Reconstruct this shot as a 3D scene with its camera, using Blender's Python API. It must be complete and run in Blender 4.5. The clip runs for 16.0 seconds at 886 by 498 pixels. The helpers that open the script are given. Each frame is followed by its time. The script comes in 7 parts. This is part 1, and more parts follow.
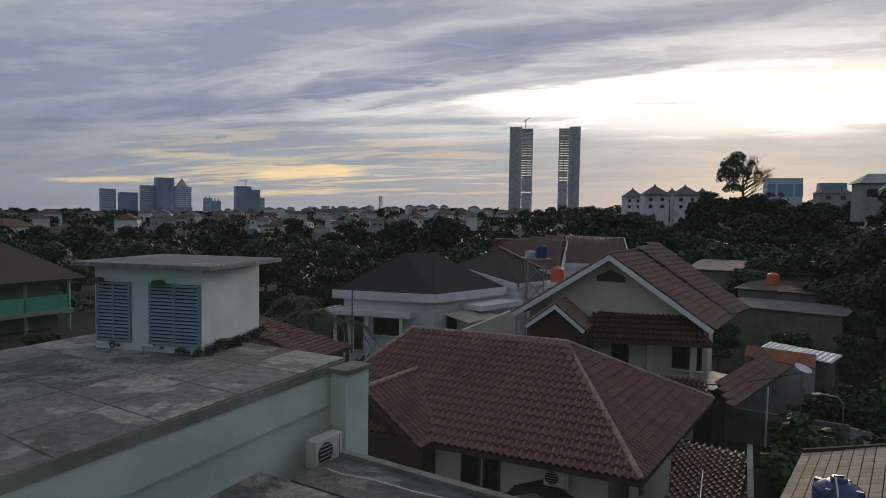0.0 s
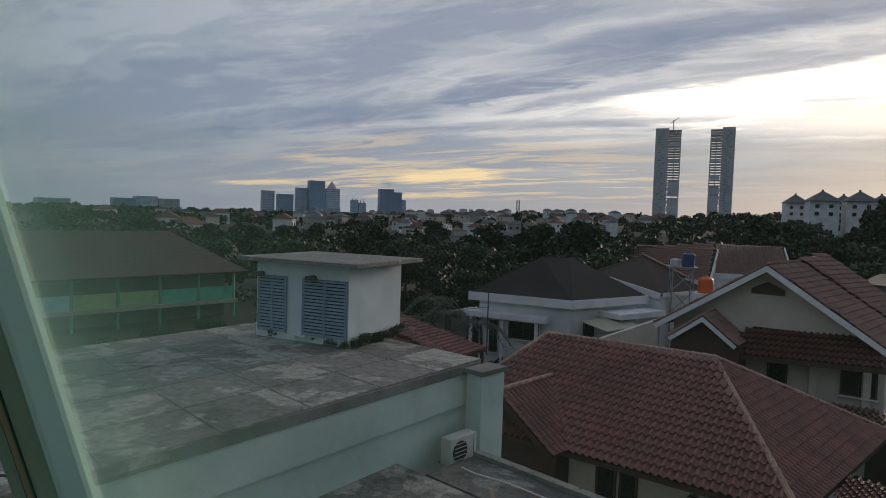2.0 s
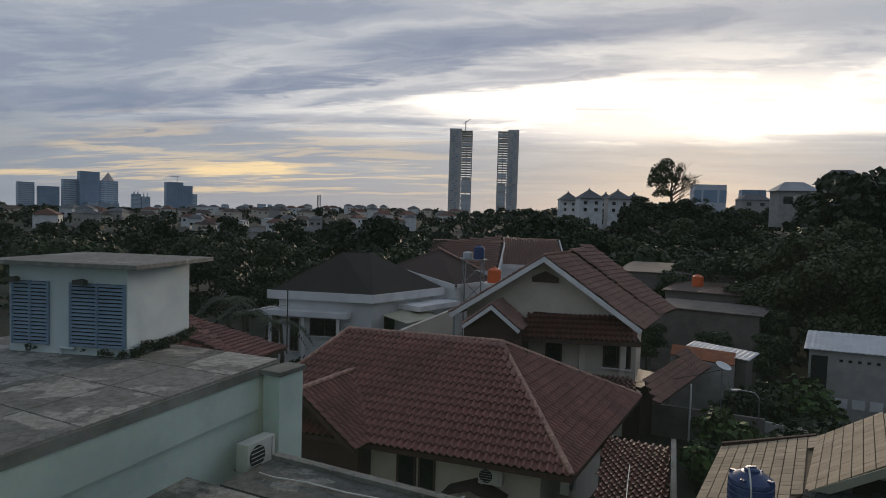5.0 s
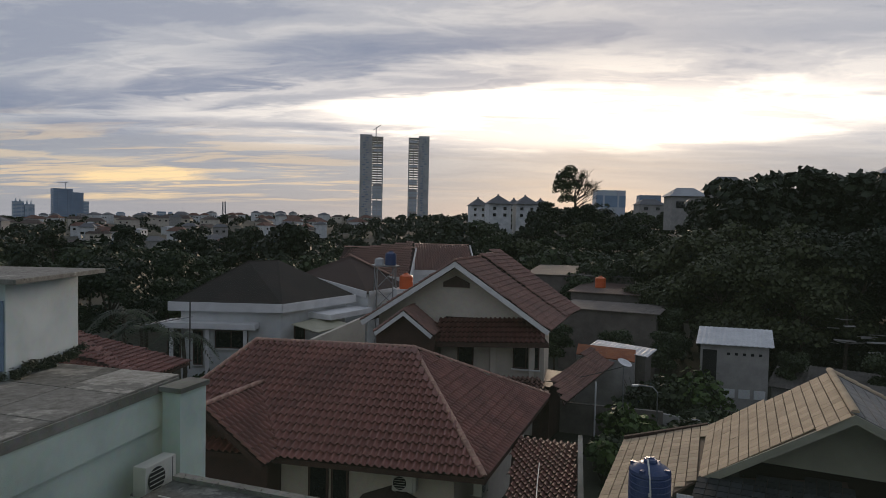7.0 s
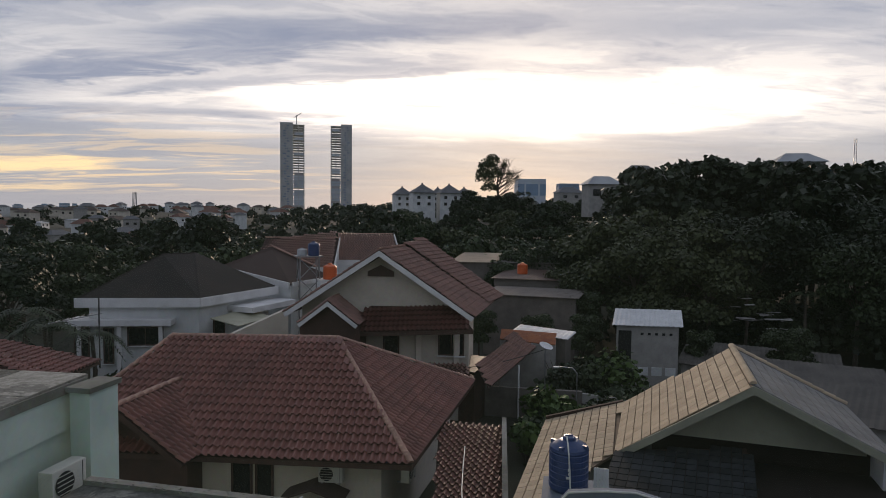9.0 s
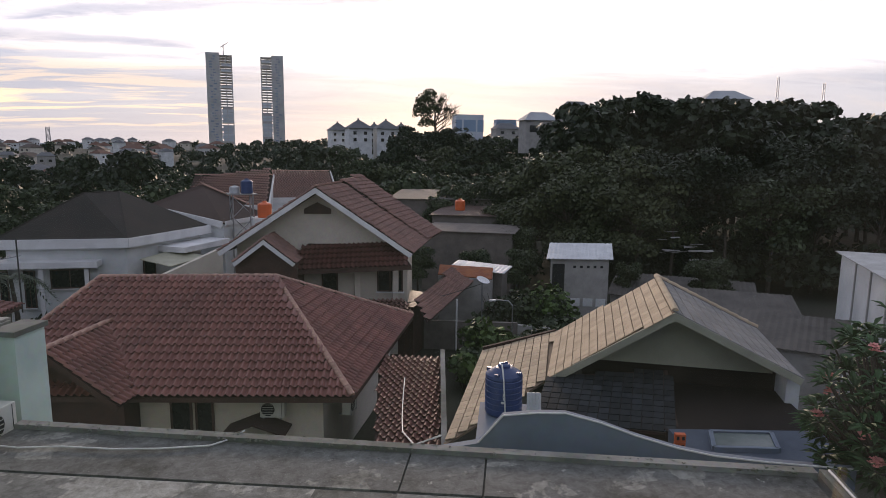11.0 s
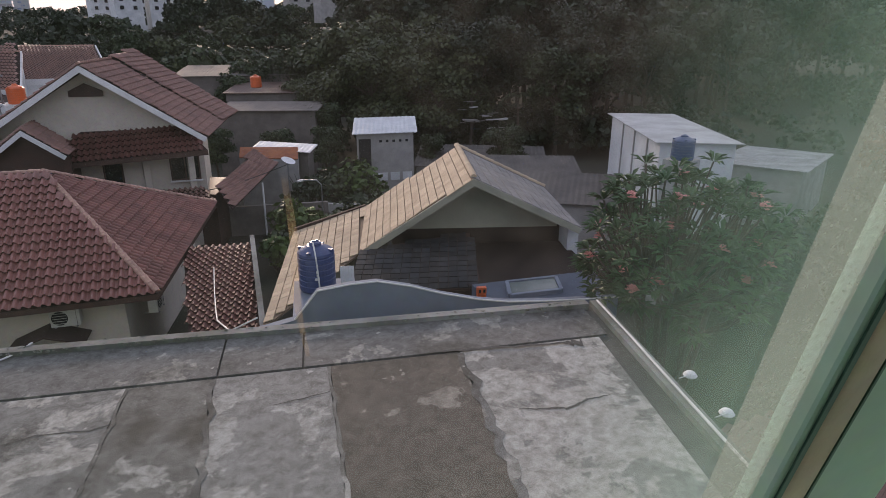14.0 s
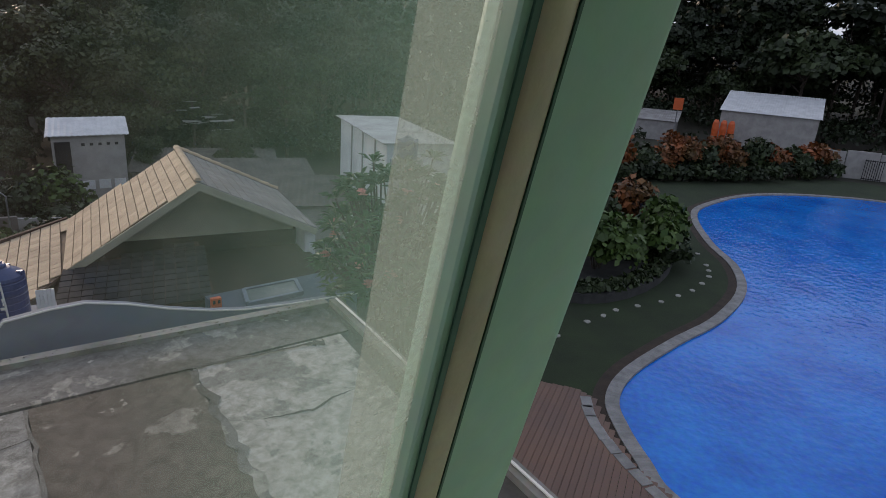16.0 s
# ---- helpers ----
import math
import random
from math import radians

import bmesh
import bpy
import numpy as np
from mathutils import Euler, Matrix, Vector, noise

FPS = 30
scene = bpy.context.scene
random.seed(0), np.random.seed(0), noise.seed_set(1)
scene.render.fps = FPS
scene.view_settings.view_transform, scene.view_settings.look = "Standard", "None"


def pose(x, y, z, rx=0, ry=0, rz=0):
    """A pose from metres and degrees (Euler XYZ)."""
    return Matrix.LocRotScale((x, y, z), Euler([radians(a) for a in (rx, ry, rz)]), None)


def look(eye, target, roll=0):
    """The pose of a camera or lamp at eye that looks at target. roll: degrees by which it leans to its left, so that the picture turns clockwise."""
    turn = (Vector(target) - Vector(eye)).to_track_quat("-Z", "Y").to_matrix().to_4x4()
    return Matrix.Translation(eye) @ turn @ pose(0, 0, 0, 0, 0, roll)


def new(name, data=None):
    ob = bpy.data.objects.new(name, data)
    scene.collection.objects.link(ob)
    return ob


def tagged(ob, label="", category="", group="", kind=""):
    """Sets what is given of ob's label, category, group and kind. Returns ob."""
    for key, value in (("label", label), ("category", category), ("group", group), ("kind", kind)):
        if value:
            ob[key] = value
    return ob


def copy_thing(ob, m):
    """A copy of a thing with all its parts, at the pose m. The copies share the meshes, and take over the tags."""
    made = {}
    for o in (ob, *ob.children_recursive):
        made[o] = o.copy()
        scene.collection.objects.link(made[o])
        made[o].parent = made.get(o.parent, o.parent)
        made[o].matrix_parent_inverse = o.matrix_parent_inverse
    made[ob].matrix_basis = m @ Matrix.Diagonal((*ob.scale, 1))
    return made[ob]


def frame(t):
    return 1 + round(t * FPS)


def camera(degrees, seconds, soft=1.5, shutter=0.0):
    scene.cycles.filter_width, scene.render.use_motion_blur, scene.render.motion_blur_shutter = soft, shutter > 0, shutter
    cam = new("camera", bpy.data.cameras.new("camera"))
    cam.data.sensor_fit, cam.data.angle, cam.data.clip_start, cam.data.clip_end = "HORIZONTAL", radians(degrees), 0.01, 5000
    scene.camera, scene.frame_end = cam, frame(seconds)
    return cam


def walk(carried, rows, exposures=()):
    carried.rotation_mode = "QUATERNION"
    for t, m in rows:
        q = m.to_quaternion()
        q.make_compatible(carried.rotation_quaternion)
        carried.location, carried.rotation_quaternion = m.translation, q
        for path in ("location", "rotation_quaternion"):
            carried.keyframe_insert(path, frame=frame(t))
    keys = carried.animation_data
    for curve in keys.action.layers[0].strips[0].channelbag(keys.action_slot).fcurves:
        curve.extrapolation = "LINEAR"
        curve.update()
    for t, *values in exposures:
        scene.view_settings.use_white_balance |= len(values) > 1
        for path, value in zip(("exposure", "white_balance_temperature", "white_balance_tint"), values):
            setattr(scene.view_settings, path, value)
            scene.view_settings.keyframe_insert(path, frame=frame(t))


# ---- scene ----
cam = camera(70.7, 16.0, 0.6)
PATH = [
    (0, (0.151, -0.359, 10.675), (0.156, 1.638, 10.569), 0.9),
    (0.5, (0.154, -0.387, 10.678), (0.148, 1.611, 10.572), 0.8),
    (1, (0.134, -0.371, 10.67), (0.04, 1.624, 10.562), 1.1),
    (1.5, (0.102, -0.345, 10.675), (-0.157, 1.635, 10.569), 1.5),
    (2, (0.091, -0.368, 10.662), (-0.335, 1.584, 10.557), 1.8),
    (2.5, (0.104, -0.385, 10.664), (-0.376, 1.554, 10.557), 1.8),
    (3, (0.067, -0.351, 10.664), (-0.452, 1.578, 10.556), 1.4),
    (3.5, (0.124, -0.362, 10.668), (-0.263, 1.597, 10.555), 1.0),
    (4, (0.168, -0.404, 10.67), (0.05, 1.589, 10.561), 1.3),
    (6.5, (0.237, -0.429, 10.714), (0.615, 1.533, 10.632), 1.4),
    (7, (0.259, -0.431, 10.698), (0.734, 1.51, 10.624), 1.2),
    (7.5, (0.262, -0.454, 10.704), (0.817, 1.466, 10.63), 0.9),
    (8, (0.243, -0.489, 10.684), (0.862, 1.411, 10.611), 1.1),
    (8.5, (0.265, -0.452, 10.679), (0.925, 1.435, 10.608), 1.1),
    (9, (0.292, -0.49, 10.676), (0.996, 1.379, 10.571), 0.6),
    (11.5, (0.258, -0.61, 10.638), (1.162, 1.129, 10.237), 0.7),
    (12, (0.237, -0.662, 10.622), (1.135, 1.047, 10.1), 0.2),
    (12.5, (0.243, -0.67, 10.616), (1.165, 1.003, 10.025), 0.2),
    (13, (0.237, -0.689, 10.629), (1.24, 0.923, 10.0), -0.4),
    (13.5, (0.269, -0.706, 10.625), (1.398, 0.811, 9.973), 0.1),
    (14, (0.315, -0.713, 10.628), (1.624, 0.639, 9.952), 0.3),
    (14.5, (0.339, -0.735, 10.607), (1.808, 0.426, 9.901), -1.7),
    (15, (0.328, -0.765, 10.609), (1.861, 0.298, 9.889), -1.1),
    (15.5, (0.413, -0.757, 10.583), (2.094, 0.073, 9.886), 2.6),
    (16, (0.436, -0.752, 10.547), (2.204, -0.068, 9.91), 4.1),
]
walk(cam, [(t, look(eye, target, roll)) for t, eye, target, roll in PATH],
     [(0.0, 0.02, 6500, 12), (4.2, 0.05, 6500, 12), (7.0, 0.15, 6850, 15), (9.2, 0.33, 6850, 17), (11.5, 1.0, 6800, 22), (12.5, 1.15, 6800, 22), (13.5, 1.08, 6750, 24), (14.5, 1.4, 6700, 23), (15.2, 1.45, 6700, 20), (15.5, 1.32, 6700, 20), (16.0, 0.9, 6700, 18)])

# ---- light ----
SUN_AZ, SUN_EL = 27.0, 10.0        # degrees clockwise from +y, and above the horizon
sun_dir = Vector((math.sin(radians(SUN_AZ)) * math.cos(radians(SUN_EL)), math.cos(radians(SUN_AZ)) * math.cos(radians(SUN_EL)), math.sin(radians(SUN_EL))))
sun = new("sun", bpy.data.lights.new("sun", "SUN"))
sun.data.energy, sun.data.angle, sun.data.color = 1.5, radians(14), (1.0, 0.82, 0.62)
sun.matrix_world = look(sun_dir * 100, (0, 0, 0))


def make_world():
    w = bpy.data.worlds.new("evening_sky")
    scene.world = w
    w.use_nodes = True
    nt = w.node_tree
    nt.nodes.clear()
    N, L = nt.nodes.new, nt.links.new

    def val(op, a, b=None, c=None, clamp=False):
        n = N("ShaderNodeMath")
        n.operation, n.use_clamp = op, clamp
        for i, q in enumerate((a, b, c)):
            if q is None:
                continue
            if isinstance(q, (int, float)):
                n.inputs[i].default_value = q
            else:
                L(q, n.inputs[i])
        return n.outputs[0]

    def ramp(fac, stops):
        n = N("ShaderNodeValToRGB")
        n.color_ramp.interpolation = "EASE"
        el = n.color_ramp.elements
        while len(el) < len(stops):
            el.new(0.5)
        for e, (p, c) in zip(el, stops):
            e.position, e.color = p, (*c, 1) if len(c) == 3 else c
        L(fac, n.inputs[0])
        return n.outputs[0]

    def mix(fac, a, b, kind="MIX"):
        n = N("ShaderNodeMix")
        n.data_type, n.blend_type = "RGBA", kind
        for s, q in ((n.inputs[0], fac), (n.inputs[6], a), (n.inputs[7], b)):
            if isinstance(q, (int, float)):
                s.default_value = q
            elif isinstance(q, tuple):
                s.default_value = (*q, 1)
            else:
                L(q, s)
        return n.outputs[2]

    tc = N("ShaderNodeTexCoord")
    sep = N("ShaderNodeSeparateXYZ")
    L(tc.outputs["Generated"], sep.inputs[0])
    x, y, z = sep.outputs
    # slopes sideways and upwards of each direction, for the long straight cloud banks
    fore = val("MAXIMUM", y, 0.2)
    side, rise = val("DIVIDE", x, fore), val("DIVIDE", z, fore)

    def bank(p0, q0, p1, q1, half, fade, rough, tear):
        """A long bank of cloud between two directions, with torn edges and soft ends."""
        k = (q1 - q0) / (p1 - p0)
        line = val("MULTIPLY_ADD", val("SUBTRACT", side, p0), k, q0)
        off = val("SUBTRACT", rise, line)
        off = val("MULTIPLY_ADD", val("SUBTRACT", tear, 0.5), rough, off)
        m = val("SUBTRACT", 1.0, val("DIVIDE", val("ABSOLUTE", off), half))
        a = val("DIVIDE", val("SUBTRACT", side, p0 - fade), fade, clamp=True)
        b = val("DIVIDE", val("SUBTRACT", p1 + fade, side), fade, clamp=True)
        m = val("MULTIPLY", val("MULTIPLY", m, a), b)
        r = N("ShaderNodeMapRange")
        r.interpolation_type = "SMOOTHSTEP"
        r.inputs["From Min"].default_value, r.inputs["From Max"].default_value = 0.0, 0.85
        L(m, r.inputs["Value"])
        return r.outputs[0]

    def gather(banks, tear):
        t = None
        for p0, q0, p1, q1, half, fade, rough, s in banks:
            m = val("MULTIPLY", bank(p0, q0, p1, q1, half, fade, rough, tear), s)
            t = m if t is None else val("MAXIMUM", t, m)
        return t

    up = val("MAXIMUM", z, 0.0)
    k = val("DIVIDE", 1.0, val("ADD", up, 0.09))
    # cloud sheet seen from below; streaks run along one bearing
    a = radians(-74)
    sx, sy = math.sin(a), math.cos(a)
    along = val("MULTIPLY", val("ADD", val("MULTIPLY", x, sx), val("MULTIPLY", y, sy)), k)
    across = val("MULTIPLY", val("ADD", val("MULTIPLY", x, sy), val("MULTIPLY", y, -sx)), k)

    def cloud(sa, sc, detail, rough, dist, off):
        c = N("ShaderNodeCombineXYZ")
        L(val("MULTIPLY", along, sa), c.inputs[0])
        L(val("MULTIPLY", across, sc), c.inputs[1])
        c.inputs[2].default_value = off
        n = N("ShaderNodeTexNoise")
        n.inputs["Scale"].default_value, n.inputs["Detail"].default_value = 1.0, detail
        n.inputs["Roughness"].default_value, n.inputs["Distortion"].default_value = rough, dist
        L(c.outputs[0], n.inputs["Vector"])
        return n.outputs["Fac"]

    big = cloud(0.42, 1.0, 8, 0.62, 0.5, CLOUD_A)
    fine = cloud(1.7, 3.6, 10, 0.68, 0.7, CLOUD_B)
    tex = val("ADD", val("MULTIPLY", big, 0.68), val("MULTIPLY", fine, 0.32))
    dark = ramp(tex, ((0.43, (0, 0, 0)), (0.50, (0.55, 0.55, 0.55)), (0.57, (1, 1, 1))))
    banks = gather(DARK_BANKS, tex)
    dark = val("MAXIMUM", val("MULTIPLY", dark, 0.72), val("MULTIPLY", banks, val("MULTIPLY_ADD", fine, 1.3, 0.3), clamp=True))
    # nearness to the hidden sun, flattened into a wide band of glare
    gx, gy, gz = sun_dir
    dot = val("ADD", val("MULTIPLY", x, gx / math.hypot(gx, gy)), val("MULTIPLY", y, gy / math.hypot(gx, gy)))
    dz = val("SUBTRACT", z, gz)
    near = val("SUBTRACT", dot, val("MULTIPLY", val("MULTIPLY", dz, dz), 34.0))
    glare = ramp(near, ((0.62, (0, 0, 0)), (0.86, (0.16, 0.16, 0.16)), (0.96, (1, 1, 1))))
    # a ragged bank of cloud low over the horizon hides the lower edge of the glare
    rag = val("ADD", up, val("MULTIPLY", val("SUBTRACT", fine, 0.5), 0.05))
    over = ramp(rag, ((0.098, (0.06, 0.06, 0.06)), (0.122, (1, 1, 1))))
    glare = val("MULTIPLY", glare, over)
    wide = ramp(dot, ((0.2, (0, 0, 0)), (0.95, (1, 1, 1))))
    light = mix(wide, (0.37, 0.425, 0.50), (0.53, 0.545, 0.57))
    shade = mix(wide, (0.165, 0.215, 0.325), (0.20, 0.245, 0.345))
    col = mix(dark, light, shade)
    haze = ramp(rag, ((0.02, (1, 1, 1)), (0.105, (0.75, 0.75, 0.75)), (0.135, (0, 0, 0))))
    hz = mix(wide, (0.22, 0.27, 0.34), (0.30, 0.32, 0.365))
    col = mix(val("MULTIPLY", haze, 0.85), col, hz)
    # a warm strip of open sky low over the horizon
    strip = ramp(cloud(0.8, 3.2, 7, 0.6, 0.6, CLOUD_C), ((0.50, (0, 0, 0)), (0.60, (1, 1, 1))))
    wa = radians(-9)
    gap = ramp(val("ADD", val("MULTIPLY", x, math.sin(wa)), val("MULTIPLY", y, math.cos(wa))), ((0.93, (0.12, 0.12, 0.12)), (0.985, (1, 1, 1))))
    strip = val("MULTIPLY", strip, gap)
    low = ramp(up, ((0.02, (0, 0, 0)), (0.05, (1, 1, 1)), (0.10, (0.6, 0.6, 0.6)), (0.16, (0, 0, 0))))
    col = mix(val("MULTIPLY", val("MULTIPLY", strip, low), 0.6), col, (0.85, 0.64, 0.38))
    col = mix(gather(WARM_BANKS, fine), col, (0.95, 0.72, 0.40))
    shut = val("SUBTRACT", 1.0, val("MULTIPLY", dark, 0.8), clamp=True)
    col = mix(val("MULTIPLY", glare, shut), col, (1.5, 1.3, 1.0), "ADD")
    sky = N("ShaderNodeTexSky")
    sky.sky_type, sky.sun_disc = "NISHITA", False
    sky.sun_elevation, sky.sun_rotation = radians(SUN_EL), radians(SUN_AZ)
    col = mix(0.006, col, sky.outputs[0], "ADD")
    def dim(v, a, b, lo, hi):
        r = N("ShaderNodeMapRange")
        for k, q in zip(("From Min", "From Max", "To Min", "To Max"), (a, b, lo, hi)):
            r.inputs[k].default_value = q
        L(v, r.inputs["Value"])
        return r.outputs[0]

    dusk = val("MULTIPLY", dim(dot, -0.8, 0.15, 0.8, 1.0), dim(z, 0.4, 0.9, 1.0, 0.85))
    bg = N("ShaderNodeBackground")
    L(val("MULTIPLY", dusk, SKY), bg.inputs["Strength"])
    L(col, bg.inputs[0])
    out = N("ShaderNodeOutputWorld")
    L(bg.outputs[0], out.inputs[0])


# long banks of cloud: sideways and upward slopes of both ends, half height, fading, raggedness, density
DARK_BANKS = [
    (-0.20, 0.188, 0.10, 0.250, 0.032, 0.14, 0.20, 0.95),
    (0.03, 0.256, 0.50, 0.325, 0.040, 0.25, 0.22, 0.9),
    (-0.06, 0.176, 0.36, 0.246, 0.024, 0.14, 0.16, 0.9),
    (-0.85, 0.125, -0.30, 0.160, 0.058, 0.20, 0.30, 0.9),
    (-0.32, 0.134, 0.18, 0.158, 0.012, 0.12, 0.06, 0.8),
    (-0.45, 0.112, 0.05, 0.130, 0.010, 0.12, 0.06, 0.6),
    (0.32, 0.183, 0.44, 0.187, 0.005, 0.05, 0.012, 0.8),
    (0.54, 0.203, 0.62, 0.206, 0.005, 0.04, 0.012, 0.7),
    (0.30, 0.112, 0.62, 0.118, 0.010, 0.14, 0.06, 0.6),
    (0.55, 0.330, 1.30, 0.420, 0.050, 0.30, 0.30, 0.5),
]
WARM_BANKS = [
    (-0.27, 0.062, -0.16, 0.070, 0.016, 0.05, 0.05, 0.85),
    (-0.45, 0.092, -0.25, 0.084, 0.008, 0.08, 0.04, 0.35),
    (-0.60, 0.048, -0.50, 0.050, 0.006, 0.05, 0.02, 0.6),
    (-0.32, 0.030, -0.20, 0.034, 0.006, 0.06, 0.02, 0.5),
]
SKY, CLOUD_A, CLOUD_B, CLOUD_C = 1.0, 3.1, 7.7, 1.3
make_world()

# ---- materials ----


def mat(name, c1, c2=None, scale=3.0, rough=0.8, bump=0.0, metal=0.0, fine=25.0, mixed=0.35, stretch=(1, 1, 1), island=0.0, rand=0.0, spec=0.5, contrast=(0.35, 0.65)):
    """A surface with two scales of variation: patches between c1 and c2, and a fine grain."""
    m = bpy.data.materials.new(name)
    m.use_nodes = True
    nt = m.node_tree
    N, L = nt.nodes.new, nt.links.new
    p = nt.nodes["Principled BSDF"]
    p.inputs["Roughness"].default_value, p.inputs["Metallic"].default_value = rough, metal
    p.inputs["Specular IOR Level"].default_value = spec
    c2 = c2 or tuple(q * 0.75 for q in c1)
    tc, mp = N("ShaderNodeTexCoord"), N("ShaderNodeMapping")
    mp.inputs["Scale"].default_value = stretch
    L(tc.outputs["Object"], mp.inputs[0])
    n1, n2 = N("ShaderNodeTexNoise"), N("ShaderNodeTexNoise")
    n1.inputs["Scale"].default_value, n1.inputs["Detail"].default_value = scale, 6
    n1.inputs["Roughness"].default_value = 0.6
    n2.inputs["Scale"].default_value, n2.inputs["Detail"].default_value = fine, 4
    L(mp.outputs[0], n1.inputs["Vector"]), L(mp.outputs[0], n2.inputs["Vector"])
    r = N("ShaderNodeValToRGB")
    r.color_ramp.elements[0].position, r.color_ramp.elements[1].position = contrast
    r.color_ramp.elements[0].color, r.color_ramp.elements[1].color = (*c1, 1), (*c2, 1)
    L(n1.outputs["Fac"], r.inputs[0])
    mx = N("ShaderNodeMix")
    mx.data_type, mx.blend_type = "RGBA", "OVERLAY"
    mx.inputs[0].default_value = mixed
    L(r.outputs[0], mx.inputs[6]), L(n2.outputs["Color"], mx.inputs[7])
    hs = N("ShaderNodeHueSaturation")
    L(mx.outputs[2], hs.inputs["Color"])
    sat = N("ShaderNodeMix")
    sat.data_type = "RGBA"
    sat.inputs[0].default_value = 0.6
    L(hs.outputs[0], sat.inputs[6]), L(r.outputs[0], sat.inputs[7])
    L(sat.outputs[2], p.inputs["Base Color"])
    if island or rand:
        src = N("ShaderNodeNewGeometry").outputs["Random Per Island"] if island else N("ShaderNodeObjectInfo").outputs["Random"]
        mr = N("ShaderNodeMapRange")
        a = island or rand
        mr.inputs["To Min"].default_value, mr.inputs["To Max"].default_value = 1 - a, 1 + a
        L(src, mr.inputs["Value"]), L(mr.outputs[0], hs.inputs["Value"])
        sat.inputs[0].default_value = 0.25
    if bump:
        b = N("ShaderNodeBump")
        b.inputs["Strength"].default_value, b.inputs["Distance"].default_value = bump, 0.02
        L(n2.outputs["Fac"], b.inputs["Height"]), L(b.outputs[0], p.inputs["Normal"])
    return m


def leaf_mat(name, c1, c2, var=0.5):
    m = mat(name, c1, c2, 0.5, 0.55, island=var, spec=0.3, mixed=0.1)
    p = m.node_tree.nodes["Principled BSDF"]
    p.inputs["Transmission Weight"].default_value = 0.0
    return m


GREEN_WALL = mat("pale_green_plaster", (0.52, 0.62, 0.57), (0.40, 0.49, 0.45), 0.7, 0.85, 0.1, fine=8)
BOX_WALL = mat("pale_blue_plaster", (0.56, 0.64, 0.66), (0.44, 0.52, 0.54), 0.9, 0.85, 0.1, fine=8)
LOUVER = mat("blue_grey_louver", (0.17, 0.26, 0.36), (0.13, 0.20, 0.29), 3, 0.5)
CONCRETE = mat("weathered_concrete", (0.21, 0.215, 0.20), (0.10, 0.105, 0.09), 0.55, 0.9, 0.35, fine=9, mixed=0.6, contrast=(0.40, 0.60))
CONCRETE_MOSS = mat("mossy_concrete", (0.12, 0.125, 0.095), (0.19, 0.195, 0.17), 0.9, 0.95, 0.4, fine=11, mixed=0.6, contrast=(0.42, 0.62))
JOINT = mat("dark_joint", (0.035, 0.036, 0.033), (0.06, 0.06, 0.055), 6, 0.95)
TILE = mat("red_brown_tile", (0.255, 0.108, 0.087), (0.18, 0.080, 0.067), 0.9, 0.5, 0.2, rand=0.16, spec=0.4)
TILE_J = mat("red_brown_tile_rest", (0.255, 0.108, 0.087), (0.18, 0.080, 0.067), 0.9, 0.5, 0.2, island=0.16, spec=0.4)
TILE_FADED = mat("faded_brown_tile", (0.27, 0.145, 0.115), (0.20, 0.112, 0.092), 0.9, 0.55, 0.2, island=0.16, spec=0.4)
TILE_BASE = mat("tile_underlay", (0.045, 0.022, 0.017), (0.035, 0.018, 0.014), 2, 0.9)
RIDGE = mat("ridge_cap_tile", (0.44, 0.27, 0.20), (0.23, 0.11, 0.08), 5.0, 0.6, 0.2, rand=0.25)
TILE_Y = mat("ochre_tile", (0.48, 0.375, 0.255), (0.38, 0.30, 0.21), 0.8, 0.85, 0.15, rand=0.18, spec=0.2)
TILE_YJ = mat("ochre_tile_rest", (0.48, 0.375, 0.255), (0.38, 0.30, 0.21), 0.8, 0.85, 0.15, island=0.18, spec=0.2)
OCHRE_BASE = mat("ochre_underlay", (0.16, 0.11, 0.07), (0.11, 0.08, 0.055), 2, 0.9)
TILE_G = mat("grey_tile", (0.19, 0.185, 0.175), (0.14, 0.138, 0.135), 0.9, 0.7, 0.15, island=0.15)
TILE_D = mat("black_glossy_tile", (0.03, 0.034, 0.038), (0.018, 0.021, 0.024), 1.2, 0.8, 0.1, island=0.4, spec=0.15)
CREAM = mat("cream_plaster", (0.60, 0.55, 0.47), (0.50, 0.45, 0.385), 0.8, 0.85, 0.1, fine=7)
WHITE = mat("white_plaster", (0.66, 0.67, 0.67), (0.50, 0.52, 0.52), 0.6, 0.8, 0.08, fine=6)
WHITE_TRIM = mat("white_fascia", (0.72, 0.72, 0.72), (0.58, 0.58, 0.58), 0.8, 0.7)
BROWN = mat("dark_brown_wood", (0.075, 0.035, 0.025), (0.05, 0.025, 0.018), 3, 0.6, 0.1)
MOSS_ROOF = mat("brown_black_shingle", (0.042, 0.032, 0.028), (0.028, 0.024, 0.021), 0.7, 0.9, 0.4, fine=6)
GABLE_G = mat("olive_plaster", (0.33, 0.33, 0.25), (0.26, 0.26, 0.20), 0.8, 0.85, 0.05)
BLUE_WALL = mat("slate_blue_plaster", (0.155, 0.19, 0.235), (0.12, 0.15, 0.19), 0.8, 0.8, 0.1, fine=7)
# near-black: shade inside openings put into the colour; also dark metal parts
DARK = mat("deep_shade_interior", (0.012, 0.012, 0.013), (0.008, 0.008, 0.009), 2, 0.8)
GLASS_DARK = mat("dark_window_glass", (0.015, 0.016, 0.018), (0.01, 0.011, 0.012), 2, 0.12)
TANK_BLUE = mat("blue_polyethylene", (0.022, 0.05, 0.15), (0.016, 0.038, 0.12), 2.5, 0.35, 0.02)
